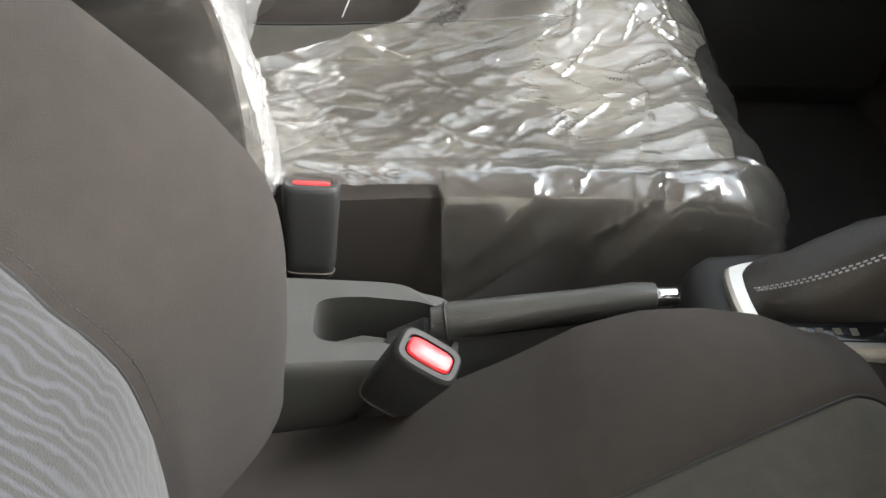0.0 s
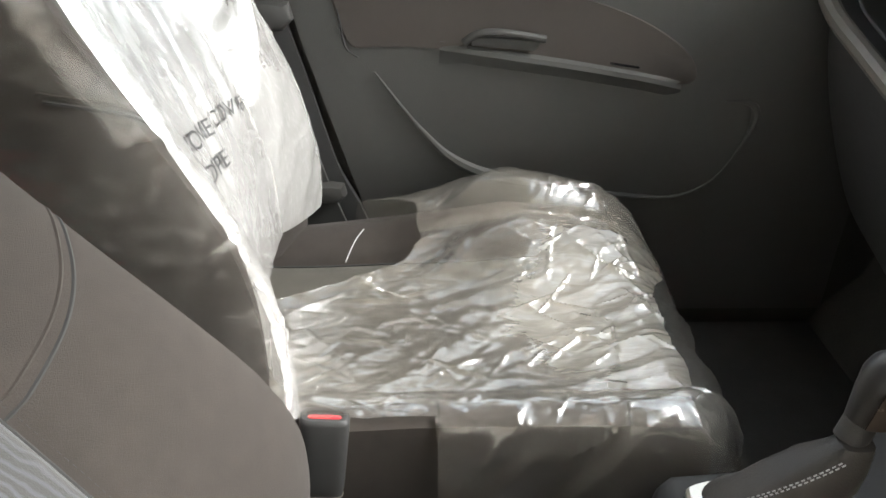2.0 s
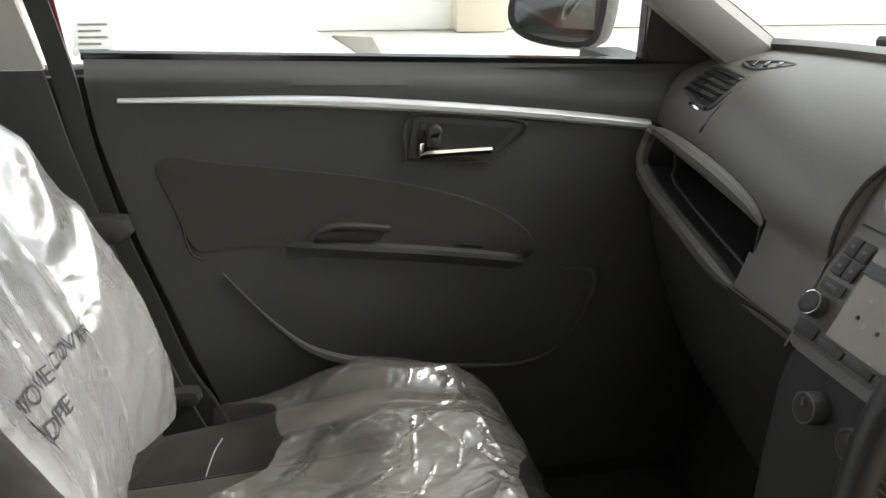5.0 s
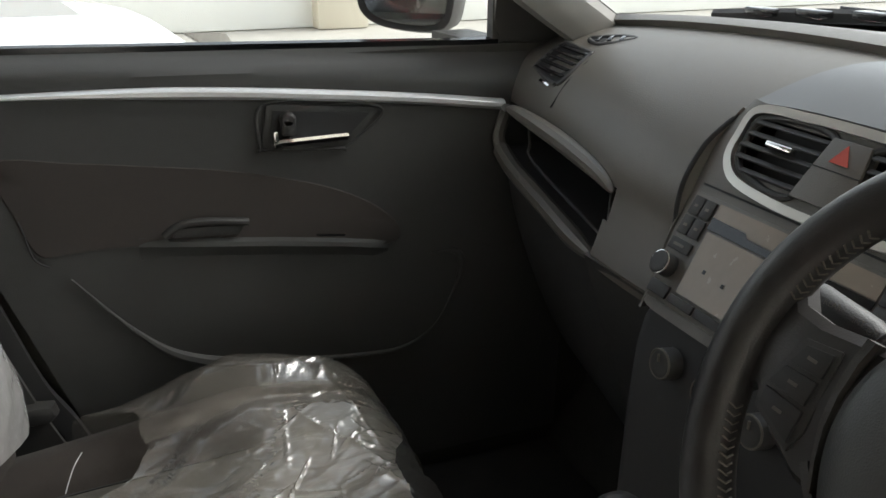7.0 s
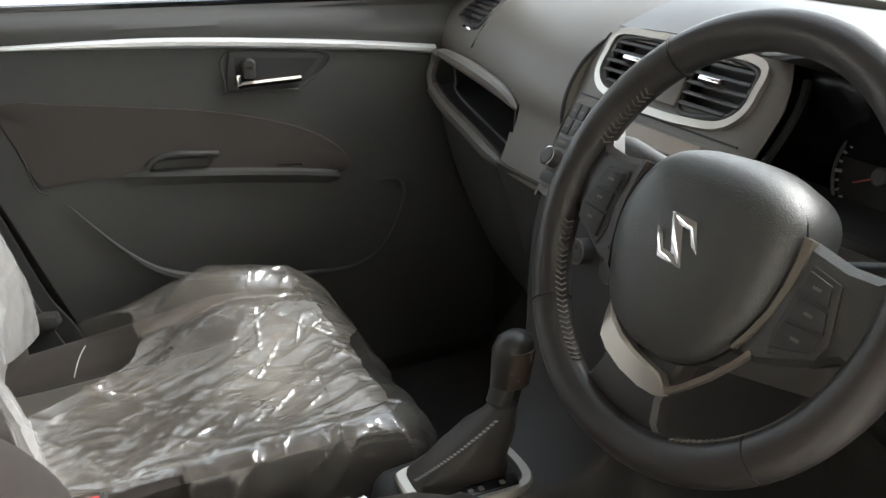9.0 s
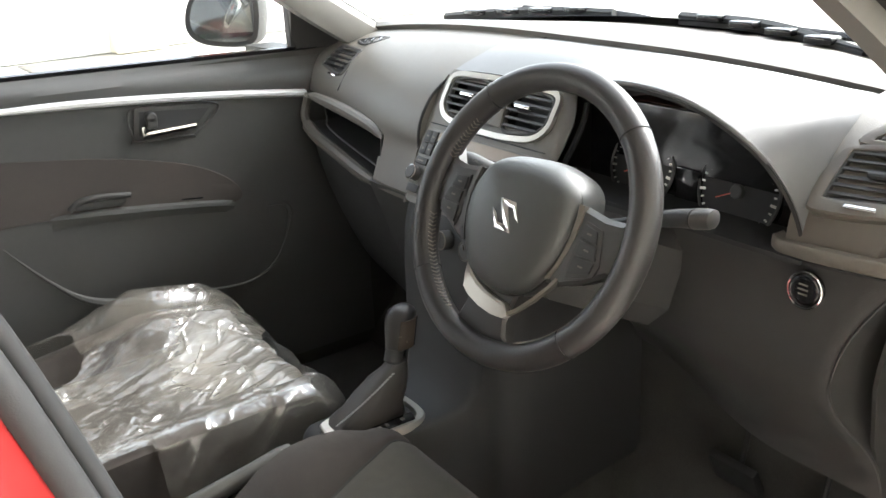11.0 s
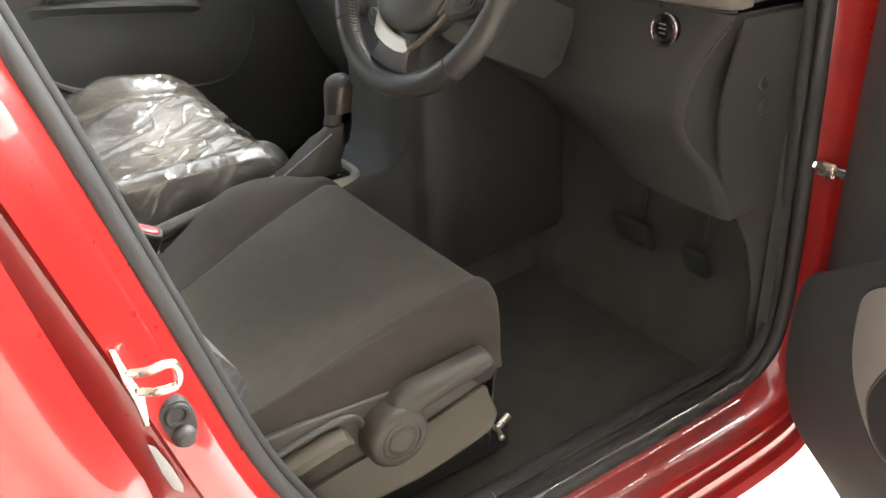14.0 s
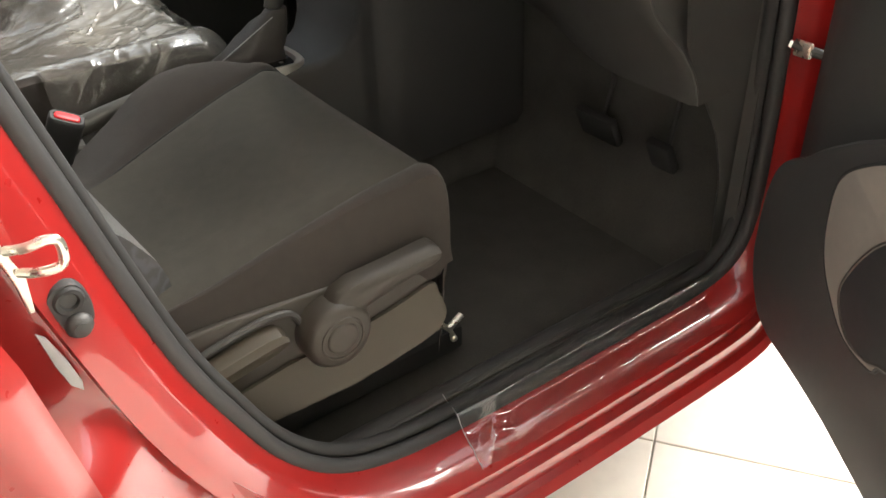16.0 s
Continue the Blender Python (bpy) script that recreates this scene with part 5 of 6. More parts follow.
for w in (-1,):
    LIFT = 0.009
    sp = (lambda f, LIFT: (lambda a, b, d=0.0: f(a, b, d + LIFT - 4.5 * max(0.0, b - 0.03) ** 2 - 3.0 * max(0.0, a - 0.05) ** 2 if abs(a) < 0.5 and abs(b) < 0.5 else d)))(side_put(w), LIFT)
    mat = DASH
    hole = [(-0.046, -0.035), (-0.041, 0.018), (-0.036, 0.024), (0.060, 0.031), (0.067, 0.027), (0.059, -0.028), (0.052, -0.034), (-0.040, -0.040)]
    bezel(sp, smooth_outline([(-0.060, -0.046), (-0.064, -0.02), (-0.056, 0.010), (-0.036, 0.0325), (0.082, 0.040), (0.072, -0.01), (0.058, -0.050), (-0.047, -0.058)], 64), smooth_outline(hole, 64), (0.01, -0.005), mat)
    left, right = [(-0.036, -0.044), (0.018, -0.041), (0.026, -0.036)], [(-0.034, 0.054), (0.028, 0.066)]
    vent("side_vent", hole, sp, slat_lines(-0.037, 0.028, 6, left, right), None, "black slatted side air vent", blade=RUBBER)
    part("vent_tab", box(sp(0.006, -0.006, 0.0075), (0.030, 0.007, 0.008), 0.0025, axes(sp(1, 0, 0) - sp(0, 0, 0), sp(0, 1, 0) - sp(0, 0, 0))), RUBBER, dash, "black slat slider")
    part("vent_tab", box(sp(0.002, -0.048, 0.0065), (0.038, 0.006, 0.006), 0.002, axes(sp(1, 0, 0) - sp(0, 0, 0), sp(0, 1, 0) - sp(0, 0, 0))), CHROME, dash, "chrome slider tab")
    hole = [(-0.026, 0.040), (0.000, 0.066), (0.010, 0.068), (0.043, 0.060), (0.045, 0.056), (0.034, 0.043), (0.028, 0.040)]
    bezel(sp, smooth_outline([(-0.040, 0.0345), (-0.008, 0.080), (0.012, 0.084), (0.048, 0.076), (0.078, 0.0425)], 48), hole, (0.012, 0.053), mat)
    vent("demister_vent", hole, sp, [((-0.018 + 0.007 * i, 0.044 + 0.006 * i), (0.036 + 0.002 * i, 0.044 + 0.005 * i)) for i in range(4)], None, "small black demister vent")

base = side_put(1)
o_, x_, z_ = base(0, 0), base(1, 0) - base(0, 0), base(0, 1) - base(0, 0)
n_ = base(0, 0, 1) - base(0, 0)
PADS = np.array([[(q - o_).dot(x_), (q - o_).dot(z_), (q - o_).dot(n_)] for q in (pad_pt(0.3 + 0.7 * i / 90, 0.45 + 0.55 * j / 90) for i in range(91) for j in range(91))])


def on_pad(a, b, d=0.0):
    """A place on the passenger's pad, d proud of it."""
    if abs(a) > 0.5 or abs(b) > 0.5:
        return base(a, b, d)
    gap = (PADS[:, 0] - a) ** 2 + (PADS[:, 1] - b) ** 2
    near = np.argpartition(gap, 6)[:6]
    return base(a, b, float(PADS[near, 2].mean()) + d)


hole = smooth_outline([(-0.060, -0.026), (-0.063, 0.034), (-0.054, 0.040), (0.036, 0.043), (0.045, 0.038), (0.052, -0.010), (0.044, -0.017)], 44)
vent("side_vent", hole, on_pad, slat_lines(-0.020, 0.040, 5, [(-0.026, -0.058), (0.04, -0.060)], [(-0.02, 0.047), (0.04, 0.043)]), None, "black slatted side air vent", deep=0.0015, blade=GLOSS)
part("vent_tab", box(on_pad(-0.018, -0.033, 0.002), (0.034, 0.006, 0.005), 0.002, axes(base(1, 0) - base(0, 0), base(0, 1) - base(0, 0))), CHROME, dash, "chrome slider tab")
hole = [(0.004, 0.066), (-0.030, 0.082), (-0.060, 0.092), (-0.095, 0.095), (-0.088, 0.084), (-0.045, 0.060)]
vent("demister_vent", hole, on_pad, [((-0.030 - 0.024 * i, 0.064 + 0.008 * i), (-0.018 - 0.024 * i, 0.077 + 0.007 * i)) for i in range(3)], None, "small black demister vent", deep=0.0015, blade=GLOSS)
part("end_cap_line", tube([on_pad(a, b, 0.0) for a, b in ((-0.078, -0.06), (-0.080, -0.02), (-0.079, 0.02), (-0.074, 0.05), (-0.05, 0.056))], 0.0014, 6), DEEP, dash)

# driver's hood over the instruments
HOOD = [(0.743, 0.154, 1.080), (0.742, 0.08, 1.086), (0.741, 0.0, 1.088), (0.738, -0.11, 1.090), (0.70, -0.19, 1.108), (0.665, -0.25, 1.122), (0.65, -0.32, 1.135), (0.65, -0.39, 1.133), (0.655, -0.45, 1.119), (0.665, -0.51, 1.086), (0.684, -0.534, 1.05), (0.705, -0.546, 1.01), (0.722, -0.552, 0.965)]
BACKLINE = [(STEPX, y, top_z(y)) for y in (0.092, 0.06, 0.0, -0.08, -0.16, -0.23, -0.30, -0.37, -0.43, -0.49, -0.53)] + [(0.850, -0.545, 1.088), (0.790, -0.552, 1.056), (0.748, -0.556, 1.012), (0.730, -0.556, 0.965)]
he, hb = curve(HOOD, 49), curve(BACKLINE, 49)
part("instrument_hood", sheet(lambda u, v: he[round(u * 48)] * (1 - v) + hb[round(u * 48)] * v + V(0, 0, 0.016 * math.sin(math.pi * v) * (1 - ease(0.75, 1, u))), 48, 14, 0.010), DASH_TOP, dash, "smooth grey instrument hood")
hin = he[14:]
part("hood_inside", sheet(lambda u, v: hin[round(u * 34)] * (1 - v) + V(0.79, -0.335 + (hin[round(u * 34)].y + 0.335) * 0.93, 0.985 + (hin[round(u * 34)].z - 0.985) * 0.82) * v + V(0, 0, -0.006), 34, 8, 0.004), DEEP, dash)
part("hood_rim", tube([p + V(0.002, 0, -0.003) for p in he[12:39]], 0.0035, 8), DASH_TOP, dash)
gp = part("instrument_panel", box((0.792, -0.335, 0.965), (0.012, 0.40, 0.22), 0.004), GLOSS, dash, "black instrument panel")
for y, r, lab in ((-0.245, 0.058, "left"), (-0.412, 0.062, "right")):
    c = V(0.782, y, 0.982)
    part("dial_ring", ring(c, (-1, 0, 0.25), r, 0.0022, 48, 8), PLASTIC, gp, "dark dial ring")
    part("dial_face", disc(c + V(0.004, 0, 0), (-1, 0, 0.25), r * 0.95, 0.002, 40), DEEP, gp, "black dial face")
    t = axes((-1, 0, 0.25), (0, 0, 1))
    bms = []
    for i in range(25):
        q = radians(220 - 260 * i / 24)
        d = t.col[1] * math.sin(q) + V(0, -1, 0) * math.cos(q)
        bms.append(box(c + d * r * 0.90 + t.col[0] * 0.0005, (r * (0.15 if i % 3 == 0 else 0.07), 0.0036 if i % 3 == 0 else 0.0024, 0.001), 0, axes(d, t.col[0].cross(d))))
    part("dial_marks", merged(*bms), SILVER, gp, "pale dial graduations")
    q = radians(205)
    d = t.col[1] * math.sin(q) + V(0, -1, 0) * math.cos(q)
    part("needle", box(c + d * r * 0.3 + t.col[0] * 0.002, (r * 0.5, 0.0014, 0.002), 0, axes(d, t.col[0].cross(d))), HAZARD, gp, "red needle")
    part("dial_boss", disc(c, (-1, 0, 0.25), 0.010, 0.006, 24, 0.002), PLASTIC, gp)
part("display", box((0.783, -0.33, 0.965), (0.004, 0.045, 0.06), 0.002), GLOSS, gp, "small dark display")
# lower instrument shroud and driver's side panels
# Dark sheet laid in the gap above the column; its colour supplies the shade.
part("column_gap_shade", sheet(lambda u, v: Vector((0.70 + 0.09 * v, -0.56 + 0.46 * u, 0.945)), 10, 6, 0.006), DEEP, dash)


def right_pt(u, v):
    """The driver's outer end of the dashboard."""
    y = -0.530 - (0.116 + 0.036 * ease(0.05, 0.55, u)) * v
    zt = top_z(y)
    return bez(V(0.728, y, 0.952), V(0.722, y, 1.01), V(0.765, y, zt - 0.02), V(STEPX, y, zt), u) + V(0.035 * ease(0.86, 1.0, v) ** 2, 0, -0.02 * ease(0.9, 1.0, v) * u)


part("outer_end", sheet(right_pt, 24, 16, 0.012), DASH, dash, "grey outer end of the dashboard")
part("end_wall", sheet(lambda u, v: right_pt(u, 1.0) + V(0.14 * v, -0.004 * v, 0), 16, 4, 0.004), PLASTIC, dash)
BAR = curve([(0.724, -0.508, 0.9555), (0.713, -0.520, 0.957), (0.708, -0.535, 0.9580), (0.707, -0.57, 0.9600), (0.707, -0.61, 0.9625), (0.708, -0.650, 0.9655), (0.712, -0.668, 0.9668), (0.722, -0.676, 0.9674)], 30)
part("decor_bar", loft([[p + V(-0.0035 * math.cos(q) if abs(q) < 1.6 else 0.02, 0, 0.0092 * math.sin(q)) for q in (-1.9, -1.57, -1.2, -0.8, -0.4, 0.0, 0.4, 0.8, 1.2, 1.57, 1.9)] for p in BAR]), GREYTRIM, dash, "grey decor bar")
# Shadow along the bar's lower edge, laid in as a near-black tube.
part("decor_shadow", tube([p + V(-0.001, 0, -0.0108) for p in BAR[2:28]], 0.0020, 6), DEEP, dash, "shadow line painted dark under the decor bar")


LOW_EDGE = [(0.640, 0.656), (0.685, 0.654), (0.701, 0.652), (0.724, 0.643), (0.740, 0.628), (0.761, 0.611), (0.788, 0.604), (0.812, 0.606), (0.838, 0.611), (0.866, 0.620), (0.899, 0.637), (0.924, 0.653), (0.948, 0.667)]


def low_pt(u, v):
    """The driver's lower panel: hollowed beside the kick panel and leaning away towards its foot."""
    z = 0.948 - 0.308 * u
    edge = sum(along(LOW_EDGE, z + d) for d in (-0.006, 0, 0.006)) / 3
    return Vector((0.719 - 0.008 * math.sin(math.pi * u) + 0.052 * ease(0.45, 1.0, u) + 0.11 * ease(0.40, 1, u) * ease(0.75, 0.0, v) + 0.006 * ease(0.97, 1.0, v), -0.16 - (edge - 0.16) * v, z))


part("lower_panel", sheet(low_pt, 40, 36, 0.006), PLASTIC, dash, "dark lower driver panel")
part("panel_bead", tube([low_pt(i / 60, 1.0) + V(-0.002, -0.001, 0) for i in range(2, 58)], 0.0020, 8), PLASTIC, dash, "thin rounded panel edge")
part("panel_side", sheet(lambda u, v: low_pt(u, 1.0) * (1 - v) + Vector((0.95, -0.672, 0.94 - 0.28 * u)) * v, 20, 6, 0.004), PLASTIC, dash)
# Unseen sheet under the dash, added to keep light out of the footwell.
part("leak_cover", sheet(lambda u, v: low_pt(1.0, v) + V(0.010 + (0.96 - low_pt(1.0, v).x) * u, 0, 0.008 + 0.03 * u), 6, 20, 0.004), DEEP, dash)
sb = part("start_button", disc((0.716, -0.567, 0.914), (-1, 0, 0.1), 0.020, 0.012, 36, 0.004), GLOSS, dash, "round engine start button")
part("button_ring", ring((0.706, -0.567, 0.915), (-1, 0, 0.1), 0.0215, 0.0019, 40, 8), CHROME, sb, "chrome button ring")
for k in (-0.006, 0.0, 0.006):
    part("button_mark", box((0.7022, -0.567, 0.917 + k), (0.001, 0.013 - 0.3 * abs(k), 0.002), 0), GREYTRIM, sb)
for x, z in ((0.806, 0.846), (0.812, 0.808)):
    tagged(part("plug", disc((x, -0.659, z), (0, -1, 0), 0.013, 0.006, 24, 0.002), PLASTIC), "round black plastic plug in the side panel", "plug", "plugs in the side panel")

# ---- steering wheel ----
TILT_W, YAW_W = radians(25.8), radians(4.2)
WN = Vector((-math.cos(TILT_W) * math.cos(YAW_W), -math.cos(TILT_W) * math.sin(YAW_W), math.sin(TILT_W)))
WU = (-WN).cross(Vector((0, 0, 1))).normalized()
WV = WU.cross(-WN).normalized()
SPIN = radians(4)
CU, CV = WU, WV
WU, WV = WU * math.cos(SPIN) - WV * math.sin(SPIN), WV * math.cos(SPIN) + WU * math.sin(SPIN)
WC = Vector((0.481, -0.335, 1.002))


def W(a, b, c=0.0):
    return WC + WU * a + WV * b + WN * c


def C(a, b, c=0.0):
    """A place on the column, which does not turn with the wheel."""
    return WC + CU * a + CV * b + WN * c


sw = thing("steering_wheel", WC, "black leather three-spoke steering wheel with silver trim", "steering wheel")
n = 96
part("rim", tube([W(0.1685 * math.cos(2 * math.pi * i / n), 0.1685 * math.sin(2 * math.pi * i / n)) for i in range(n)], [0.0165 + 0.0015 * abs(math.cos(2 * math.pi * i / n)) for i in range(n)], 16, True), LEATHER, sw, "black leather rim")
for q in (48, 132, 222, 318):
    c, s = math.cos(radians(q)), math.sin(radians(q))
    cc = W(0.1685 * c, 0.1685 * s)
    part("rim_seam", ring(cc, WU * -s + WV * c, 0.0176, 0.0009, 24, 6), DEEP, sw)
for start, span in ((144, 22), (196, 50), (-66, 50), (14, 22)):
    bms = []
    for i in range(span // 2 + 1):
        q = radians(start + 2 * i)
        arms = []
        for f, k in ((-2, 0.0), (14, 0.018), (32, 0.0)):
            r = 0.1685 - 0.0178 * math.cos(radians(f))
            arms.append(W(r * math.cos(q + k), r * math.sin(q + k), 0.0178 * math.sin(radians(f))))
        bms.append(tube(arms, 0.0008, 5))
    tagged(part("rim_stitching", merged(*bms), GREYTRIM, sw, "dark grey thread stitching"), kind="stuff")
PADO = [(-0.076, 0.034), (-0.060, 0.052), (-0.025, 0.060), (0.02, 0.062), (0.056, 0.055), (0.077, 0.038), (0.083, 0.008), (0.079, -0.030), (0.064, -0.062), (0.046, -0.083), (0.022, -0.094), (0, -0.096), (-0.022, -0.094), (-0.046, -0.083), (-0.066, -0.058), (-0.080, -0.026), (-0.083, 0.006)]
po = curve([(a, b, 0) for a, b in PADO], 60, True)
part("airbag_pad", loft([[W(p.x * k, (p.y + 0.015) * k - 0.015 + 0.010 * max(0, p.y) / 0.06 * h, d - 0.016 * max(0, p.y) / 0.06 * h) for p in po] for k, d, h in ((0.96, -0.034, 1), (1.0, -0.012, 1), (1.0, 0.002, 0.8), (0.985, 0.009, 0.5), (0.94, 0.016, 0.2), (0.86, 0.021, 0), (0.70, 0.0255, 0), (0.45, 0.029, 0), (0.1, 0.030, 0))]), HUB, sw, "dark grey airbag cover")
part("pad_seam", tube([W(p.x * 1.01, p.y * 1.01, 0.001) for p in po], 0.0011, 6, True), DEEP, sw)
HOOK = [(-0.024, 0.0120), (0.002, 0.0245), (0.026, 0.0080), (0.0155, 0.0080), (0.003, 0.0150), (-0.010, 0.0085)]
BADGE = [HOOK, [(-0.0255, 0.0115), (-0.006, 0.0120), (0.0255, -0.0115), (0.006, -0.0120)], [(-a, -b) for a, b in HOOK]]
em = None
for shape in BADGE:
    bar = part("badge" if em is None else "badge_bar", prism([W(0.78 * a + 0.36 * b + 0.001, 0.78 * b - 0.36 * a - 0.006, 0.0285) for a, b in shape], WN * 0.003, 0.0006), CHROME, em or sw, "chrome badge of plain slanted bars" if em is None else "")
    em = em or bar
FACE = Matrix((WU, WV, WN)).transposed()
for w in (-1, 1):
    spk = part("spoke", loft([[W(w * a, b, c) for b, c in ((b0 - 0.002, c0 - 0.022), (b0, c0 - 0.006), (b0 - 0.006, c0), (0.5 * (b0 + b1), c0 + 0.003), (b1 + 0.005, c0), (b1, c0 - 0.006), (b1 + 0.002, c0 - 0.022))] for a, b0, b1, c0 in ((0.060, 0.038, -0.062, 0.004), (0.090, 0.036, -0.058, 0.006), (0.120, 0.032, -0.044, 0.005), (0.142, 0.034, -0.028, 0.003), (0.152, 0.044, -0.030, 0.000), (0.164, 0.056, -0.040, -0.004))]), HUB if w > 0 else LEATHER, sw, "dark spoke with switches")
    part("spoke_trim", loft([[W(w * a0, b, 0.000), W(w * a0, b, 0.0085), W(w * (a0 + 0.3 * (a1 - a0)), b, 0.0105), W(w * a1, b, 0.0095), W(w * a1, b, 0.002)] for b, a0, a1 in ((0.036, 0.0805, 0.0895), (0.020, 0.0835, 0.0915), (0.0, 0.0845, 0.0915), (-0.020, 0.0825, 0.0885), (-0.040, 0.0765, 0.0815), (-0.056, 0.070, 0.0735))]), SEATPLASTIC if w < 0 else GREYTRIM, spk, "satin edging beside the airbag cover")
    part("switch_panel", prism([W(w * a, b, 0.0065) for a, b in ((0.098, 0.022), (0.124, 0.018), (0.136, -0.020), (0.132, -0.034), (0.098, -0.046), (0.094, -0.030), (0.096, 0.0))], WN * 0.0025, 0.001), PLASTIC, spk, "black switch panel")
    for quad in (((0.100, 0.018), (0.119, 0.015), (0.124, 0.001), (0.100, 0.002)), ((0.101, -0.001), (0.125, -0.002), (0.130, -0.016), (0.101, -0.017)), ((0.100, -0.020), (0.130, -0.019), (0.128, -0.031), (0.099, -0.041))):
        part("switch_button", prism([W(w * a, b, 0.009) for a, b in quad], WN * 0.0028, 0.0009), RUBBER, spk)
        ca, cb = sum(q[0] for q in quad) / 4, sum(q[1] for q in quad) / 4
        part("button_mark", box(W(w * ca, cb, 0.0120), (0.007, 0.0022, 0.0005), 0, FACE), GREYTRIM, spk)
lowsp = part("lower_spoke", loft([[W(a - 0.004, b, c) for a, c in ((-h, c0 - 0.02), (-h, c0 - 0.004), (-0.9 * h, c0), (0, c0 + 0.001), (0.9 * h, c0), (h, c0 - 0.004), (h, c0 - 0.02))] for b, h, c0 in ((-0.080, 0.040, 0.001), (-0.105, 0.038, 0.002), (-0.125, 0.036, 0.003), (-0.142, 0.042, 0.002), (-0.153, 0.056, -0.002), (-0.164, 0.072, -0.006))]), LEATHER, sw, "black lower spoke")
SO = [(-0.054, -0.070), (-0.051, -0.092), (-0.046, -0.108), (-0.034, -0.115), (-0.012, -0.121), (0.012, -0.123), (0.030, -0.121), (0.038, -0.116)]
SI = [(-0.052, -0.069), (-0.045, -0.079), (-0.036, -0.088), (-0.022, -0.095), (-0.004, -0.100), (0.014, -0.102), (0.028, -0.103), (0.036, -0.109)]
part("silver_trim", loft([[W(*o, 0.002), W(*o, 0.0085), W(*(0.15 * o[q] + 0.85 * i[q] for q in (0, 1)), 0.0125), W(*i, 0.011), W(*i, 0.002)] for o, i in zip(SO, SI)]), SILVER, lowsp, "satin silver spoke trim")
RO = [(0.036, -0.117), (0.050, -0.104), (0.066, -0.086), (0.080, -0.066), (0.088, -0.052)]
RI = [(0.0355, -0.112), (0.0485, -0.1005), (0.064, -0.083), (0.078, -0.0642), (0.0856, -0.0507)]
part("thin_trim", loft([[W(*o, 0.002), W(*o, 0.0075), W(*i, 0.0095), W(*i, 0.002)] for o, i in zip(RO, RI)]), GREYTRIM, lowsp, "thin satin trim line")
LO = [(-0.052, -0.072), (-0.064, -0.070), (-0.078, -0.058), (-0.088, -0.046)]
LI = [(-0.050, -0.068), (-0.061, -0.065), (-0.074, -0.053), (-0.083, -0.042)]
part("thin_trim", loft([[W(*o, 0.002), W(*o, 0.0070), W(*i, 0.0085), W(*i, 0.002)] for o, i in zip(LO, LI)]), PLASTIC, lowsp)

col = thing("steering_column", (0.65, -0.335, 0.92), "black plastic steering column cover with two stalks", "steering column")
part("shroud", loft([[C(a * k, b * k - 0.02, c) for a, b in ((-0.055, 0.03), (-0.04, 0.05), (0.04, 0.05), (0.055, 0.03), (0.055, -0.04), (0.035, -0.065), (-0.035, -0.065), (-0.055, -0.04))] for k, c in ((0.9, -0.028), (1.05, -0.05), (1.1, -0.14), (1.15, -0.26))]), PLASTIC, col, "black column cover")
st = part("stalk", loft([[C(a, b + 0.85 * r * math.sin(q), c + f * r * math.cos(q)) for q in (2 * math.pi * i / 18 for i in range(18))] for a, b, c, r, f in ((0.05, 0.010, -0.065, 0.008, 1), (0.10, 0.026, -0.062, 0.0085, 1), (0.135, 0.038, -0.058, 0.0105, 1), (0.165, 0.046, -0.056, 0.0125, 1), (0.186, 0.050, -0.055, 0.013, 1))]), RUBBER, col, "black indicator stalk")
part("stalk_end", loft([[C(a, b + 0.85 * r * math.sin(q), -0.055 + r * math.cos(q)) for q in (2 * math.pi * i / 18 for i in range(18))] for a, b, r in ((0.187, 0.050, 0.0125), (0.189, 0.0505, 0.014), (0.204, 0.0535, 0.0138), (0.209, 0.0545, 0.0125), (0.211, 0.055, 0.008))]), PLASTIC, st, "black twist end")
st = part("stalk", loft([[C(a, b + 0.9 * r * math.sin(q), c + r * math.cos(q)) for q in (2 * math.pi * i / 18 for i in range(18))] for a, b, c, r in ((-0.05, 0.012, -0.068, 0.009), (-0.085, 0.028, -0.064, 0.010), (-0.10, 0.034, -0.061, 0.011), (-0.125, 0.041, -0.058, 0.0135), (-0.17, 0.047, -0.055, 0.0145), (-0.184, 0.048, -0.054, 0.0125), (-0.190, 0.049, -0.054, 0.006))]), PLASTIC, col, "black wiper stalk")
part("stalk_band", merged(*[ring(C(-0.104 - 0.004 * k, 0.0352 + 0.0012 * k, -0.0605), CU - 0.3 * CV, 0.0124, 0.0016, 22, 6) for k in range(4)]), RUBBER, st, "ribbed twist ring")
for words, a, b in (("REAR", -0.150, 0.0475), ("INT", -0.128, 0.0445), ("OFF", -0.116, 0.0420)):
    cu = bpy.data.curves.new("legend", "FONT")
    cu.body, cu.size, cu.align_x = words, 0.0058, "CENTER"
    ob = new("legend", cu)
    bpy.context.view_layer.update()
    me = bpy.data.meshes.new_from_object(ob.evaluated_get(bpy.context.evaluated_depsgraph_get()))
    bpy.data.objects.remove(ob)
    bpy.data.curves.remove(cu)
    bm = bmesh.new()
    bm.from_mesh(me)
    bpy.data.meshes.remove(me)
    for v in bm.verts:
        x, y = v.co.x, v.co.y
        v.co = C(a + x, b + y, -0.0405 - 40 * max(0, y - 0.002) ** 2)
    part("stalk_mark", bm, GREYTRIM, st, "pale printed legend")

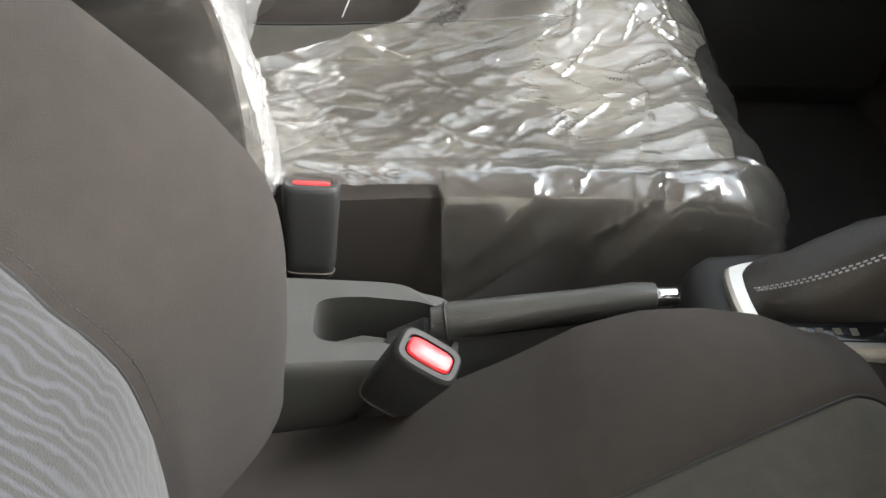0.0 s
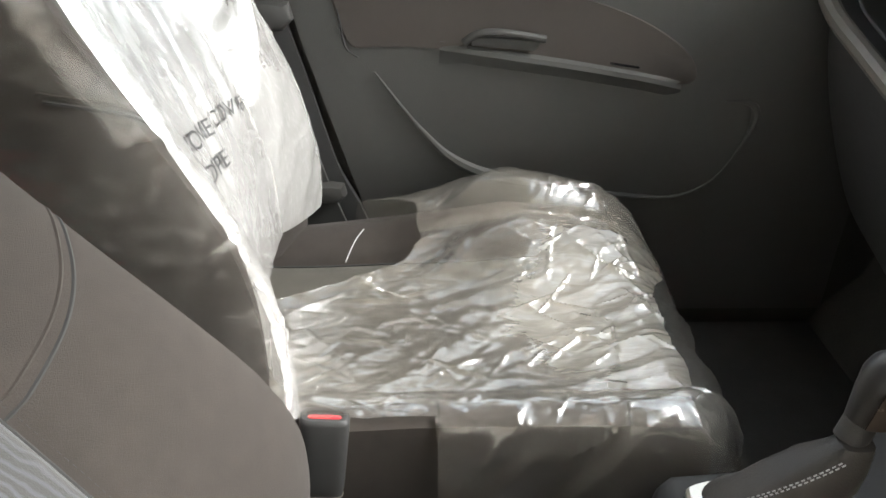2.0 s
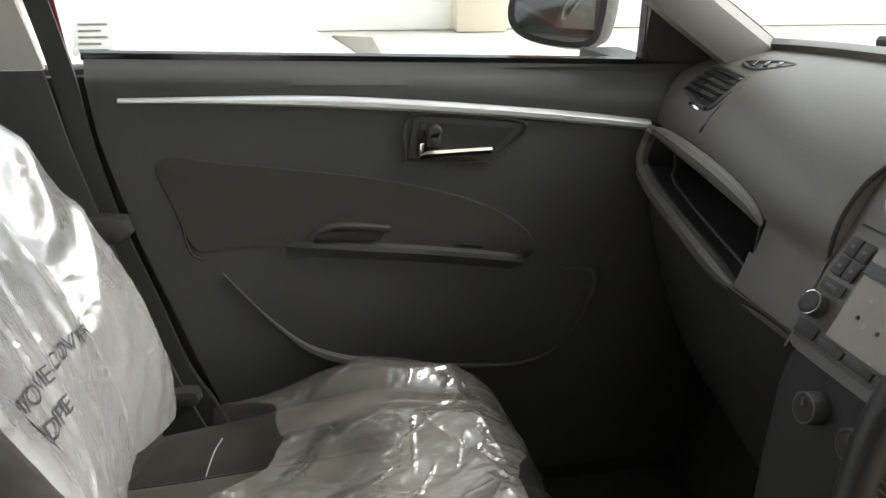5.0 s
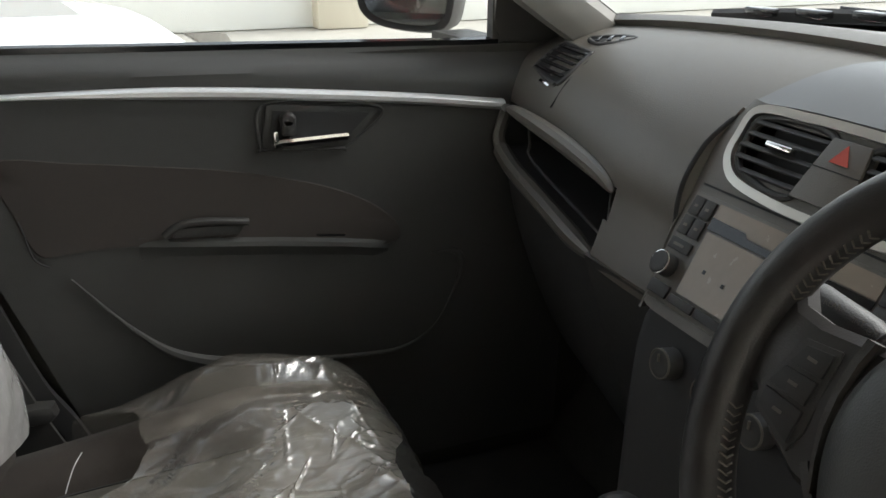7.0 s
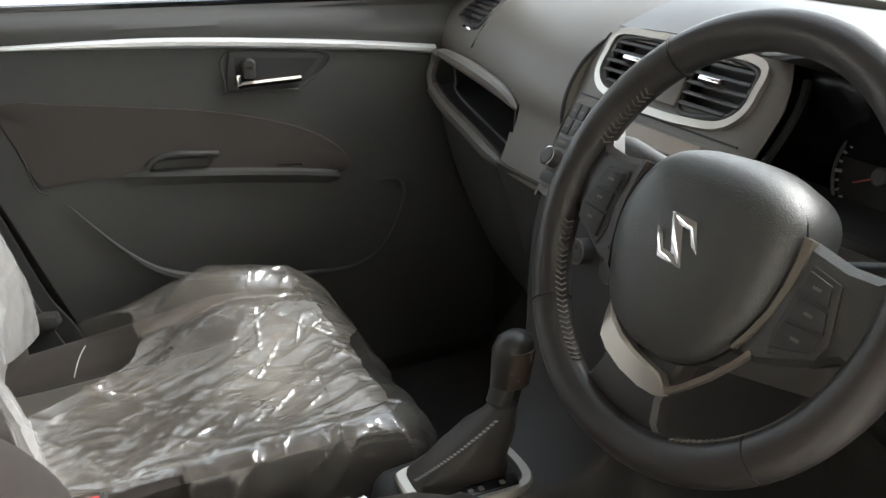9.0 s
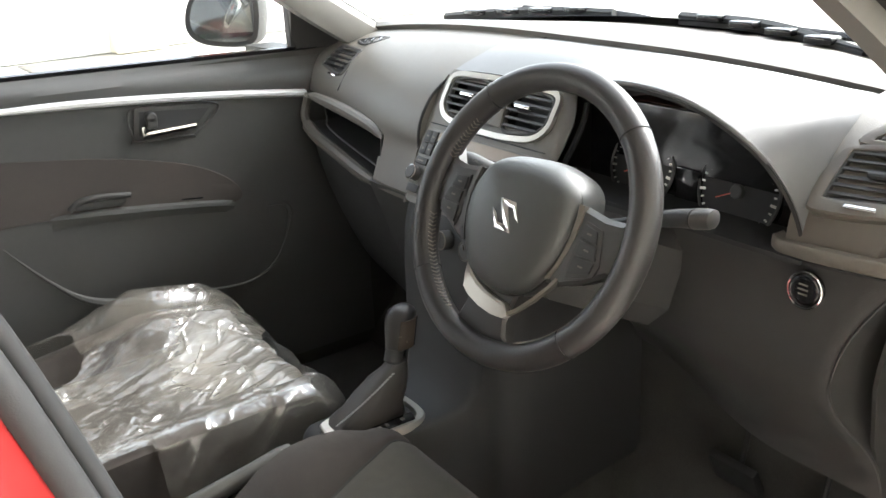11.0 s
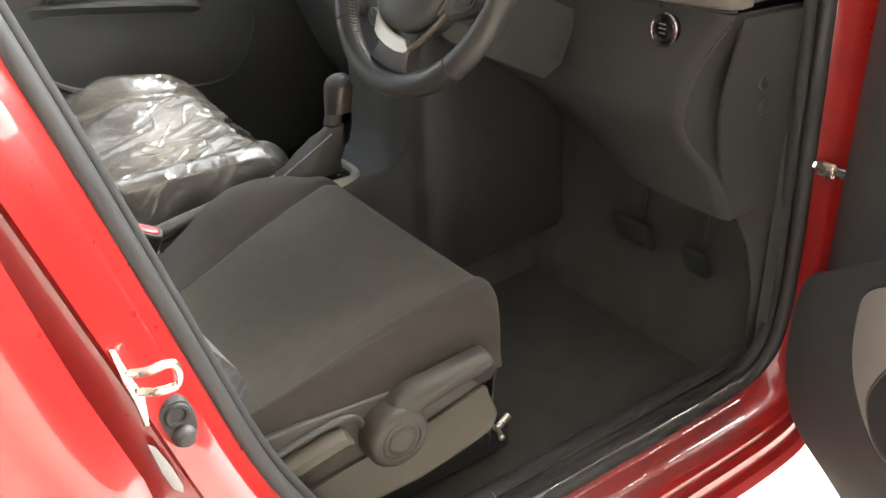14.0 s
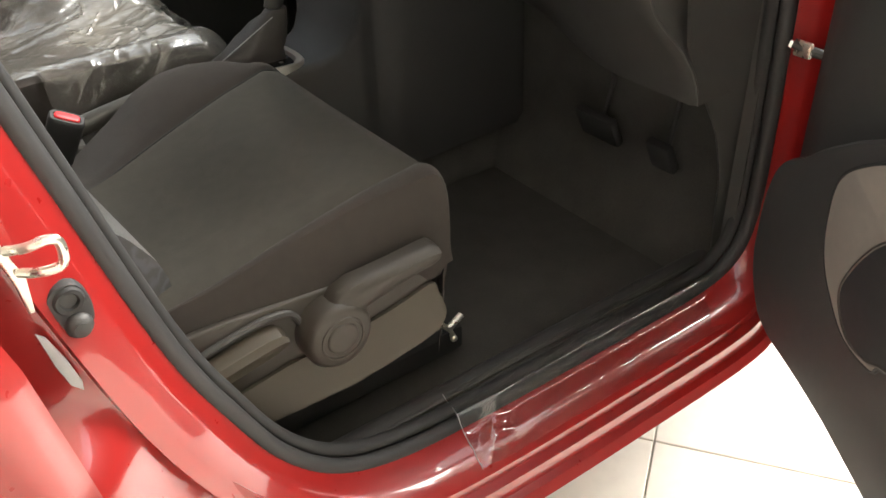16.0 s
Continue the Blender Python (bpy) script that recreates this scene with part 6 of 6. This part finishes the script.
# ---- pedals ----
for y, nm, w in ((-0.505, "accelerator_pedal", 0.05), (-0.36, "brake_pedal", 0.09)):
    p = thing(nm, (0.86, y, 0.42), "black rubber-faced foot pedal", "pedal", "foot pedals")
    part("pedal_pad", box((0.905, y, 0.46), (0.018, w, 0.06), 0.006, axes((1, 0, 0.45), (0, 1, 0))), DEEP, p)
    part("pedal_arm", tube(curve([(0.912, y, 0.45), (0.935, y, 0.56), (0.950, y + 0.01, 0.66), (0.945, y + 0.01, 0.78)], 12), 0.005, 8), DEEP, p)

# ---- centre console ----
con = thing("centre_console", (0.2, -0.02, 0.42), "grey plastic centre console with a cup recess", "console")
CY = -0.02


def con_ring(x, top, half, low, r=0.015):
    mid = CY * ease(0.60, 0.54, x)
    return [Vector((x, mid + a, z)) for a, z in ((-half - 0.012, low), (-half, top - r), (-half + r * 0.4, top - r * 0.3), (-half + r, top), (half - r, top), (half - r * 0.4, top - r * 0.3), (half, top - r), (half + 0.012, low))]


part("console_front", loft([con_ring(x, t, h, 0.38, 0.012) for x, t, h in ((0.318, 0.545, 0.034), (0.323, 0.572, 0.046), (0.331, 0.584, 0.054), (0.344, 0.590, 0.060), (0.45, 0.592, 0.066), (0.52, 0.595, 0.074), (0.55, 0.606, 0.086), (0.576, 0.635, 0.100), (0.588, 0.70, 0.112), (0.596, 0.78, 0.121), (0.606, 0.85, 0.128), (0.618, 0.878, 0.134), (0.66, 0.890, 0.136), (0.93, 0.890, 0.12))]), RUBBER, con, "dark console rising into the dashboard")
part("console_mid", loft([con_ring(x, t, h, 0.36, 0.01) for x, t, h in ((0.06, 0.49, 0.07), (0.15, 0.485, 0.072), (0.30, 0.50, 0.075), (0.34, 0.52, 0.08))]), PLASTIC, con)
# rear end with its cup recess: top plate round the recess, then walls
CO = [(-0.16, -0.048), (0.055, -0.048), (0.10, -0.043), (0.125, -0.036), (0.125, 0.030), (0.10, 0.040), (0.05, 0.048), (-0.16, 0.048)]
outer = curve([(x, CY + y, 0.57 - 0.9 * max(0, x - 0.06) ** 1.5) for x, y in CO], 80, True)
inner = [V(0.068 + 0.056 * math.copysign(abs(math.cos(q)) ** 0.4, math.cos(q)), CY + 0.025 * math.copysign(abs(math.sin(q)) ** 0.4, math.sin(q)), 0.57 - 0.9 * max(0, 0.068 + 0.056 * math.copysign(abs(math.cos(q)) ** 0.4, math.cos(q)) - 0.06) ** 1.5) for q in (math.atan2((p.y - CY) * 2.2, p.x - 0.02) for p in outer)]
rings = [[V(p.x, CY + (p.y - CY) * 1.1, 0.42) for p in outer], [p + V(0, 0, -0.016) for p in outer], [V(p.x, CY + (p.y - CY) * 0.97, p.z - 0.004) for p in outer], [V(p.x, CY + (p.y - CY) * 0.90, p.z) for p in outer], inner, [p + V(0, 0, -0.006) for p in inner], [p + V(0, 0, -0.075) for p in inner]]
part("console_rear", loft(rings), CONSOLE, con, "grey rear console with a cup recess")
part("recess_step", prism([(0.02, CY - 0.02, 0.535), (0.12, CY - 0.02, 0.525), (0.12, CY + 0.004, 0.525), (0.05, CY + 0.008, 0.535), (0.02, CY - 0.002, 0.535)], (0, 0, 0.008), 0.002), CONSOLE, con)

# handbrake
hbk = thing("handbrake", (0.12, CY, 0.52), "grey handbrake lever with a chrome release button", "handbrake")
part("grip", loft([[Vector((x, CY + r * math.cos(2 * math.pi * i / 14), z + 1.15 * r * math.sin(2 * math.pi * i / 14))) for i in range(14)] for x, z, r in ((0.105, 0.563, 0.013), (0.12, 0.567, 0.0145), (0.17, 0.576, 0.0135), (0.22, 0.584, 0.0125), (0.265, 0.592, 0.0125), (0.283, 0.594, 0.011), (0.286, 0.594, 0.006))]), CONSOLE, hbk, "smooth grey grip")
part("release_button", disc((0.284, CY, 0.594), (1, 0, 0.12), 0.0075, 0.02, 20, 0.003), CHROME, hbk, "chrome release button")
part("gaiter", loft([[Vector((x, CY + h * a, z + b)) for a, b in ((-1, -0.05), (-1, 0.0), (-0.6, 0.012), (0.6, 0.012), (1, 0.0), (1, -0.05))] for x, z, h in ((0.07, 0.53, 0.018), (0.10, 0.548, 0.018), (0.13, 0.545, 0.016), (0.25, 0.56, 0.010))]), PLASTIC, hbk, "black lever body")
part("seam_ring", ring((0.118, CY, 0.567), (1, 0, 0.15), 0.0150, 0.0012, 24, 6), DEEP, hbk)

# gear lever
gl = thing("gear_lever", (0.43, CY, 0.60), "automatic gear lever with a stitched leather boot", "gear lever")
FRM = [(0.347, 0.0), (0.358, 0.013), (0.41, 0.023), (0.465, 0.028), (0.496, 0.014), (0.503, -0.02), (0.498, -0.066), (0.472, -0.083), (0.41, -0.078), (0.357, -0.068), (0.347, -0.045)]
fo = curve([(x, y, 0.594) for x, y in FRM], 60, True)
fm = V(0.425, -0.028, 0.594)
part("surround", loft([[fm + (p - fm) * k + V(0, 0, d) for p in fo] for k, d in ((1.0, -0.012), (1.0, 0.003), (0.97, 0.006), (0.84, 0.006), (0.80, 0.0), (0.80, -0.01))]), SILVER, gl, "satin silver gear surround")
part("gate_plate", prism([(0.376, -0.072, 0.599), (0.474, -0.076, 0.599), (0.478, -0.055, 0.599), (0.374, -0.055, 0.599)], (0, 0, 0.003), 0.001), GLOSS, gl, "black gear position strip")
for i, x in enumerate((0.388, 0.401, 0.415, 0.428, 0.456)):
    part("position_mark", box((x, -0.065 - 0.02 * (x - 0.39), 0.6025), (0.006, 0.007, 0.0008), 0), GREYTRIM, gl)


def boot_ring(k, x, z, rx, ry, f):
    return [Vector((x + rx * (abs(math.cos(q)) ** 0.7) * (1 if math.cos(q) > 0 else -1) * (1 + f * 0.06 * math.sin(5 * q + k)), CY + 0.003 + ry * (abs(math.sin(q)) ** 0.7) * (1 if math.sin(q) > 0 else -1), z + f * 0.004 * math.sin(3 * q + 2 * k))) for q in (2 * math.pi * i / 36 for i in range(36))]


part("boot", loft([boot_ring(k, *r) for k, r in enumerate(((0.420, 0.594, 0.064, 0.035, 0), (0.422, 0.606, 0.061, 0.034, 1), (0.434, 0.620, 0.052, 0.031, 1), (0.448, 0.635, 0.042, 0.028, 1), (0.462, 0.651, 0.032, 0.024, 1), (0.475, 0.666, 0.022, 0.018, 0.5), (0.482, 0.676, 0.016, 0.014, 0)))]), BOOT, gl, "brown black leather boot")
bms = []
for k in range(26):
    f = k / 26
    a = bez(V(0.362, -0.022, 0.606), V(0.378, -0.036, 0.624), V(0.415, -0.046, 0.648), V(0.466, -0.034, 0.668), f)
    b = bez(V(0.362, -0.022, 0.606), V(0.378, -0.036, 0.624), V(0.415, -0.046, 0.648), V(0.466, -0.034, 0.668), f + 0.022)
    for d in (0.0, 0.005):
        bms.append(tube([a + V(0, -d, d * 0.5), b + V(0, -d, d * 0.5)], 0.0008, 5))
part("boot_stitching", merged(*bms), THREAD, gl, "double row of pale stitching")
part("collar", tube([(0.480, CY + 0.01, 0.672), (0.487, CY + 0.013, 0.690)], 0.0155, 16), PLASTIC, gl)
part("knob", loft([[Vector((x + rx * math.cos(q), CY + 0.015 + ry * math.sin(q), z)) for q in (2 * math.pi * i / 24 for i in range(24))] for x, z, rx, ry in ((0.488, 0.688, 0.015, 0.015), (0.493, 0.705, 0.019, 0.018), (0.499, 0.725, 0.024, 0.021), (0.503, 0.742, 0.026, 0.023), (0.505, 0.753, 0.023, 0.020), (0.506, 0.760, 0.014, 0.012), (0.506, 0.762, 0.004, 0.004))]), LEATHER, gl, "black gear knob")
part("knob_trim", sheet(lambda u, v: Vector((0.500 + 0.027 * math.cos(radians(-120 + 75 * v)) + (0.006 + 0.001) * u - 0.004, CY + 0.015 + 0.0245 * math.sin(radians(-120 + 75 * v)) * (0.8 + 0.2 * u), 0.695 + 0.05 * u)), 10, 12, 0.002), material("knob_inlay", (0.10, 0.078, 0.062), 0.25, metal=0.3, vary=0.05), gl, "brown gloss knob inlay")

# belt buckles
def buckle(name, top, axis, face, label, wide=1.0, sunk=0.0):
    b = thing(name, Vector(top) - Vector(axis) * 0.12, label, "seat belt buckle", "seat belt buckles")
    t = axes(Vector(axis), Vector(face))
    o = Vector(top)
    X, Y, Z = t.col[0], t.col[1], t.col[2]
    def P(a, s, f):
        return o + X * a + Z * s + Y * f
    def oval(a, h, d, up=0.0, n=36, e=0.5):
        return [P(a, h * math.copysign(abs(math.cos(q)) ** e, math.cos(q)), d * math.copysign(abs(math.sin(q)) ** e, math.sin(q)) + up) for q in (2 * math.pi * i / n for i in range(n))]
    part("housing", loft([oval(*r) for r in ((-0.094, 0.015, 0.008), (-0.090, 0.020, 0.011), (-0.075, 0.0225, 0.0125), (-0.02, 0.0245, 0.0155), (-0.006, 0.0248, 0.0158), (-0.002, 0.0240, 0.015), (0.0, 0.0222, 0.0132), (0.0, 0.0185, 0.0095), (-0.003, 0.0180, 0.0090))]), RUBBER, b, "black plastic housing")
    part("release_button", loft([oval(a - sunk, h, d * wide, up=0.001 + 0.004 * (wide - 1)) for a, h, d in ((-0.006, 0.0172, 0.0082), (0.001, 0.0172, 0.0082), (0.0025, 0.0160, 0.0070), (0.0032, 0.011, 0.004), (0.0034, 0.004, 0.0015))]), BUTTON, b, "red release button")
    part("housing_seam", tube(oval(-0.086, 0.0212, 0.0116) + oval(-0.086, 0.0212, 0.0116)[:1], 0.0007, 6), GREYTRIM, b)
    part("strap", tube([P(-0.08, 0, 0), P(-0.13, 0, 0.0)], 0.011, 8), RUBBER, b)
    return b


buckle("seat_belt_buckle", (0.100, -0.108, 0.628), Vector((0.35, -0.28, 0.9)).normalized(), (-0.3, -0.9, 0), "black driver seat belt buckle with a red button")
buckle("seat_belt_buckle", (0.006, 0.090, 0.624), Vector((0.05, 0.22, 1)).normalized(), (0.0, -1, 0.1), "black passenger seat belt buckle with a narrow sunken red button", 0.5, 0.0048)

# ---- details on the lock pillar ----
stk = thing("door_striker", (-0.08, -0.738, 0.80), "bright zinc door striker bolted on the red pillar", "striker")
part("plate", prism([(-0.104, -0.750, 0.852), (-0.099, -0.750, 0.850), (-0.093, -0.750, 0.822), (-0.0865, -0.750, 0.800), (-0.088, -0.750, 0.770), (-0.0925, -0.750, 0.770), (-0.095, -0.750, 0.796), (-0.100, -0.750, 0.818)], (0, -0.004, 0), 0.001), STEEL, stk, "zinc striker plate")
part("loop", tube(curve([(-0.094, -0.754, 0.826), (-0.082, -0.766, 0.830), (-0.068, -0.770, 0.833), (-0.061, -0.770, 0.828), (-0.063, -0.770, 0.811), (-0.078, -0.766, 0.808), (-0.090, -0.754, 0.806)], 36), 0.0038, 10), STEEL, stk, "zinc striker loop")
dsw = thing("door_switch", (-0.065, -0.738, 0.755), "black rubber courtesy light switch on the red pillar", "door switch")
part("boot", loft([[Vector((p.x, -0.740 - d, p.z)) + (V(-0.065, 0, 0.756) - V(p.x, 0, p.z)) * (1 - k) for p in curve([(-0.081, 0, 0.766), (-0.073, 0, 0.779), (-0.057, 0, 0.779), (-0.049, 0, 0.765), (-0.048, 0, 0.745), (-0.055, 0, 0.734), (-0.068, 0, 0.733), (-0.079, 0, 0.745)], 32, True)] for d, k in ((0, 1), (0.004, 1), (0.008, 0.94), (0.009, 0.6), (0.009, 0.05))]), RUBBER, dsw)
part("plunger", disc((-0.062, -0.747, 0.743), (0, -1, 0), 0.0105, 0.010, 24, 0.005, 0.003), PLASTIC, dsw)
part("socket", ring((-0.064, -0.749, 0.766), (0, -1, 0), 0.009, 0.003, 24, 6), DEEP, dsw)

# Pale narrow patch standing slightly proud of the lock pillar.
stick = thing("pillar_patch", (-0.08, -0.747, 0.70), "pale grey narrow patch on the red lock pillar", "sticker")
part("sheet", prism([(-0.093, -0.7455, 0.748), (-0.087, -0.7455, 0.742), (-0.078, -0.7455, 0.716), (-0.072, -0.7455, 0.690), (-0.073, -0.7455, 0.681), (-0.081, -0.7455, 0.690), (-0.087, -0.7455, 0.712)], (0, -0.0025, 0), 0.0008), THREAD, stick)

# ---- driver's door, standing open ----
HX, HY = 0.905, -0.762
DD = Vector((-0.54, -0.84, 0)).normalized()
DN = Vector((-0.84, 0.54, 0)).normalized()


def D(s, z, p=0.0):
    return Vector((HX, HY, 0)) + DD * s + DN * p + Vector((0, 0, z))


door2 = thing("door_2", (HX, HY, 0.3), "driver door standing open with dark lining and beige pocket", "car door", kind="structure")
part("lining", sheet(lambda u, v: D(0.005 + 0.98 * u, along([(0, 0.36), (0.15, 0.32), (1, 0.33)], u) + (1.06 - 0.33) * v, 0.02 + 0.02 * ease(0.0, 0.08, u) - 0.012 * ease(0.9, 1, v)), 30, 24, 0.02), DOORTRIM, door2, "dark plastic door lining")
part("skin", sheet(lambda u, v: D(-0.02 + 1.02 * u, 0.27 + 0.80 * v, -0.10 - 0.03 * math.sin(math.pi * v)), 10, 14, 0.006), RED, door2, "red outer skin")
part("front_edge", sheet(lambda u, v: D(-0.02 + 0.03 * u, 0.28 + 0.78 * v, -0.10 + 0.12 * u), 6, 10, 0.004), RED, door2, "red door edge")
part("door_pane", sheet(lambda u, v: D(0.15 + 0.8 * u, 1.05 + 0.33 * v, -0.03), 3, 3, 0.004), GLASS, door2)
PO = [(0.060, 0.50), (0.066, 0.56), (0.090, 0.61), (0.14, 0.645), (0.20, 0.69), (0.30, 0.745), (0.50, 0.80), (0.9, 0.83), (0.9, 0.40), (0.30, 0.386), (0.14, 0.378), (0.088, 0.405), (0.064, 0.45)]
po2 = curve([(s, z, 0) for s, z in PO], 80, True)
pc = V(0.40, 0.56, 0)
part("map_pocket", loft([[D((pc + (p - pc) * k).x, (pc + (p - pc) * k).y, d) for p in po2] for k, d in ((0.99, 0.0), (1.0, 0.06), (1.0, 0.080), (0.985, 0.088), (0.96, 0.090), (0.5, 0.090))]), PLASTIC, door2, "black moulded door pocket")
PI = [(0.236, 0.62), (0.240, 0.668), (0.275, 0.704), (0.34, 0.740), (0.45, 0.765), (0.85, 0.79), (0.85, 0.57), (0.45, 0.548), (0.385, 0.522), (0.325, 0.518), (0.274, 0.546), (0.247, 0.577)]
pi2 = curve([(s, z, 0) for s, z in PI], 80, True)
pj = V(0.42, 0.64, 0)
ins2 = part("pocket_insert", loft([[D((pj + (p - pj) * k).x, (pj + (p - pj) * k).y, d) for p in pi2] for k, d in ((1.0, 0.084), (1.0, 0.092), (0.985, 0.0935), (0.5, 0.0935))]), material("beige_cloth", (0.22, 0.20, 0.175), 0.8, vary=0.08, grain=0.4, grain_scale=900), door2, "beige grey pocket insert")
part("insert_groove", tube([D(p.x, p.y, 0.091) for p in pi2], 0.003, 6, True), DEEP, ins2, "dark groove round the insert")
HO = [(0.303, 0.558), (0.311, 0.597), (0.342, 0.648), (0.376, 0.677), (0.44, 0.71), (0.70, 0.74), (0.70, 0.60), (0.445, 0.556), (0.38, 0.531), (0.335, 0.528)]
ho2 = curve([(s, z, 0) for s, z in HO], 60, True)
# Raised near-black plate that paints the shade inside the pocket opening.
part("mouth_shade", loft([[D((pj + (p - pj) * k).x, (pj + (p - pj) * k).y, d) for p in ho2] for k, d in ((1.0, 0.09), (1.0, 0.0955), (0.98, 0.0965), (0.5, 0.0965))]), DEEP, ins2, "flat dark plate for the shaded pocket mouth")
part("mouth_rim", tube([D(p.x, p.y, 0.0955) for p in ho2], 0.0025, 6, True), SEATPLASTIC, ins2)
part("pull_cup", box(D(0.2, 0.86, 0.04), (0.12, 0.04, 0.02), 0.006, axes(DD)), GREYTRIM, door2)
chk = thing("door_check", (0.885, -0.722, 0.716), "bright metal door check strap with bolt", "door check")
part("strap", tube([(0.878, -0.716, 0.722), (0.884, -0.735, 0.716), (0.893, -0.755, 0.712)], 0.007, 10), PLASTIC, chk)
part("bolt", disc((0.879, -0.712, 0.72), (-0.8, -0.4, 0.2), 0.006, 0.007, 14, 0.002), CHROME, chk, "bright bolt head")
part("bracket", box((0.880, -0.730, 0.717), (0.008, 0.026, 0.022), 0.003), STEEL, chk, "metal check bracket")

# clear tape on the sill
tp = thing("sill_tape", (0.6, -0.75, 0.352), "clear protective tape along the red sill", "protective tape")
def tape_pt(u, v):
    """Tape laid from the scuff plate over the seal on to the red sill, lifted a little at its cut end."""
    y = -0.660 - 0.112 * v
    z = along([(-0.78, 0.338), (-0.762, 0.3475), (-0.748, 0.3535), (-0.722, 0.358), (-0.712, 0.366), (-0.703, 0.3735), (-0.69, 0.3745), (-0.678, 0.371), (-0.66, 0.3715)], y)
    x = 0.337 - 0.024 * v + 0.0015 * noise.noise(Vector((v * 14, 3, 1))) + (0.52 + 0.03 * v) * u
    tent = max(0.0, 1 - abs(u - 0.16 * (1.15 - v)) / 0.05) * ease(0.25, 0.6, v) * ease(0.30, 0.10, u)
    return Vector((x, y, z + 0.0012 + 0.0006 * max(0, noise.noise(Vector((u * 9 + v * 2, v * 3, 1)))) + 0.006 * tent + 0.002 * ease(0.03, 0.0, u) * v))


part("tape", sheet(tape_pt, 70, 30, 0.0), TAPE, tp, "clear glossy tape", sharp=180)
part("tape_edge", tube([tape_pt(0.0, i / 24) for i in range(25)], 0.0005, 6), THREAD, tp, "pale cut edge of the tape")

# ---- outside, through the windows ----
wc = thing("white_car", (-0.6, 2.9, 0.0), "white parked car beside the window, overexposed", "car")


def wc_body(u, v):
    """Front wing and bonnet of the white car, u along it and v up and over it."""
    x = -2.6 + 3.35 * u
    nose = ease(0.80, 1.0, u)
    h = 0.98 - 0.08 * ease(0.55, 0.9, u) - 0.28 * nose ** 2
    q = v * math.pi / 2
    y = 2.25 + 0.18 * nose + 0.85 * (1 - math.cos(q)) ** 0.9
    return (x - 0.12 * (1 - v) * nose, y, 0.18 + (h - 0.18) * math.sin(q) ** 0.55)


part("body", sheet(wc_body, 40, 20, 0.01), WHITE, wc, "white painted body")
part("cabin", sheet(lambda u, v: (-2.6 + 2.75 * u - 1.1 * v * ease(0.5, 1, u), 2.42 + 0.22 * v, 0.94 + 0.55 * math.sin(v * math.pi / 2)), 20, 10, 0.01), WHITE, wc, "white cabin side")
part("side_window", sheet(lambda u, v: (-2.0 + 1.6 * u - 0.65 * v * u, 2.405 + 0.2 * v, 1.0 + 0.36 * v), 6, 4, 0.004), GLOSS, wc)
part("headlamp", prism([(0.42, 2.27, 0.892), (0.56, 2.34, 0.875), (0.61, 2.40, 0.80), (0.63, 2.40, 0.76), (0.55, 2.32, 0.80)], (0, -0.05, 0.01), 0.006), GREYTRIM, wc, "grey headlamp")
for x in (0.05, -2.0):
    wl = part("wheel", disc((x, 2.25, 0.30), (0, 1, 0), 0.30, 0.2, 40, 0.03), RUBBER, wc)
    part("wheel_rim", disc((x, 2.245, 0.30), (0, -1, 0), 0.20, 0.01, 30, 0.004), SILVER, wl)
tl = axes((1, 0, 0), (0, 0.6, 1))
ns = part("notice_sheet", box((-0.307, 2.535, 0.855), (0.12, 0.14, 0.003), 0.0, tl), MARK, wc, "paper notice on the car's flank")
for k in range(5):
    part("notice_line", box(Vector((-0.307, 2.535, 0.855)) + tl @ V(-0.01 * (k % 2), 0.05 - 0.022 * k, 0.003), (0.09 - 0.02 * (k % 2), 0.006, 0.002), 0.0, tl), GREYTRIM, ns)
bld = thing("showroom_building", (0, 9, 0), "pale building front with tan shutters", "building")
part("rear_wall", box((-9.1, 3, 2.2), (0.3, 24, 4.4), 0.02), WALLPAINT, bld)
for y in (-3.0, 0.4, 3.8, 7.2):
    dr = part("shutter", box((-8.93, y, 1.4), (0.08, 2.4, 2.8), 0.01), SHUTTER, bld, "tan panelled shutter")
    for k in range(7):
        part("shutter_rib", box((-8.88, y, 0.3 + 0.4 * k), (0.03, 2.36, 0.03), 0.005), SHUTTER, dr)
part("wall", box((0, 9.1, 0.45), (30, 0.3, 0.9), 0.02), WALLPAINT, bld, "pale low wall")
part("pier", box((2.85, 8.85, 2.2), (0.55, 0.25, 4.4), 0.02), SHUTTER, bld, "tan painted pier")

# ---- floor tiles beside the car ----
TA = radians(35)
ex, ey = V(math.cos(TA), math.sin(TA), 0), V(-math.sin(TA), math.cos(TA), 0)
tile_me = None
org = V(0.789, -0.66, 0)
for i in range(-5, 5):
    for j in range(-5, 6):
        c = org + ex * (0.6 * (i + 0.5)) + ey * (0.6 * (j + 0.5))
        if tile_me is None:
            ob = part("tile", box((0, 0, -0.004), (0.597, 0.597, 0.012), 0.0015, None, 1), TILE, ground)
            tile_me = ob.data
        else:
            ob = new("tile", tile_me)
            ob.parent = ground
        ob.matrix_basis = Matrix.Translation(c + V(0, 0, -0.002)) @ Matrix.Rotation(TA, 4, "Z")
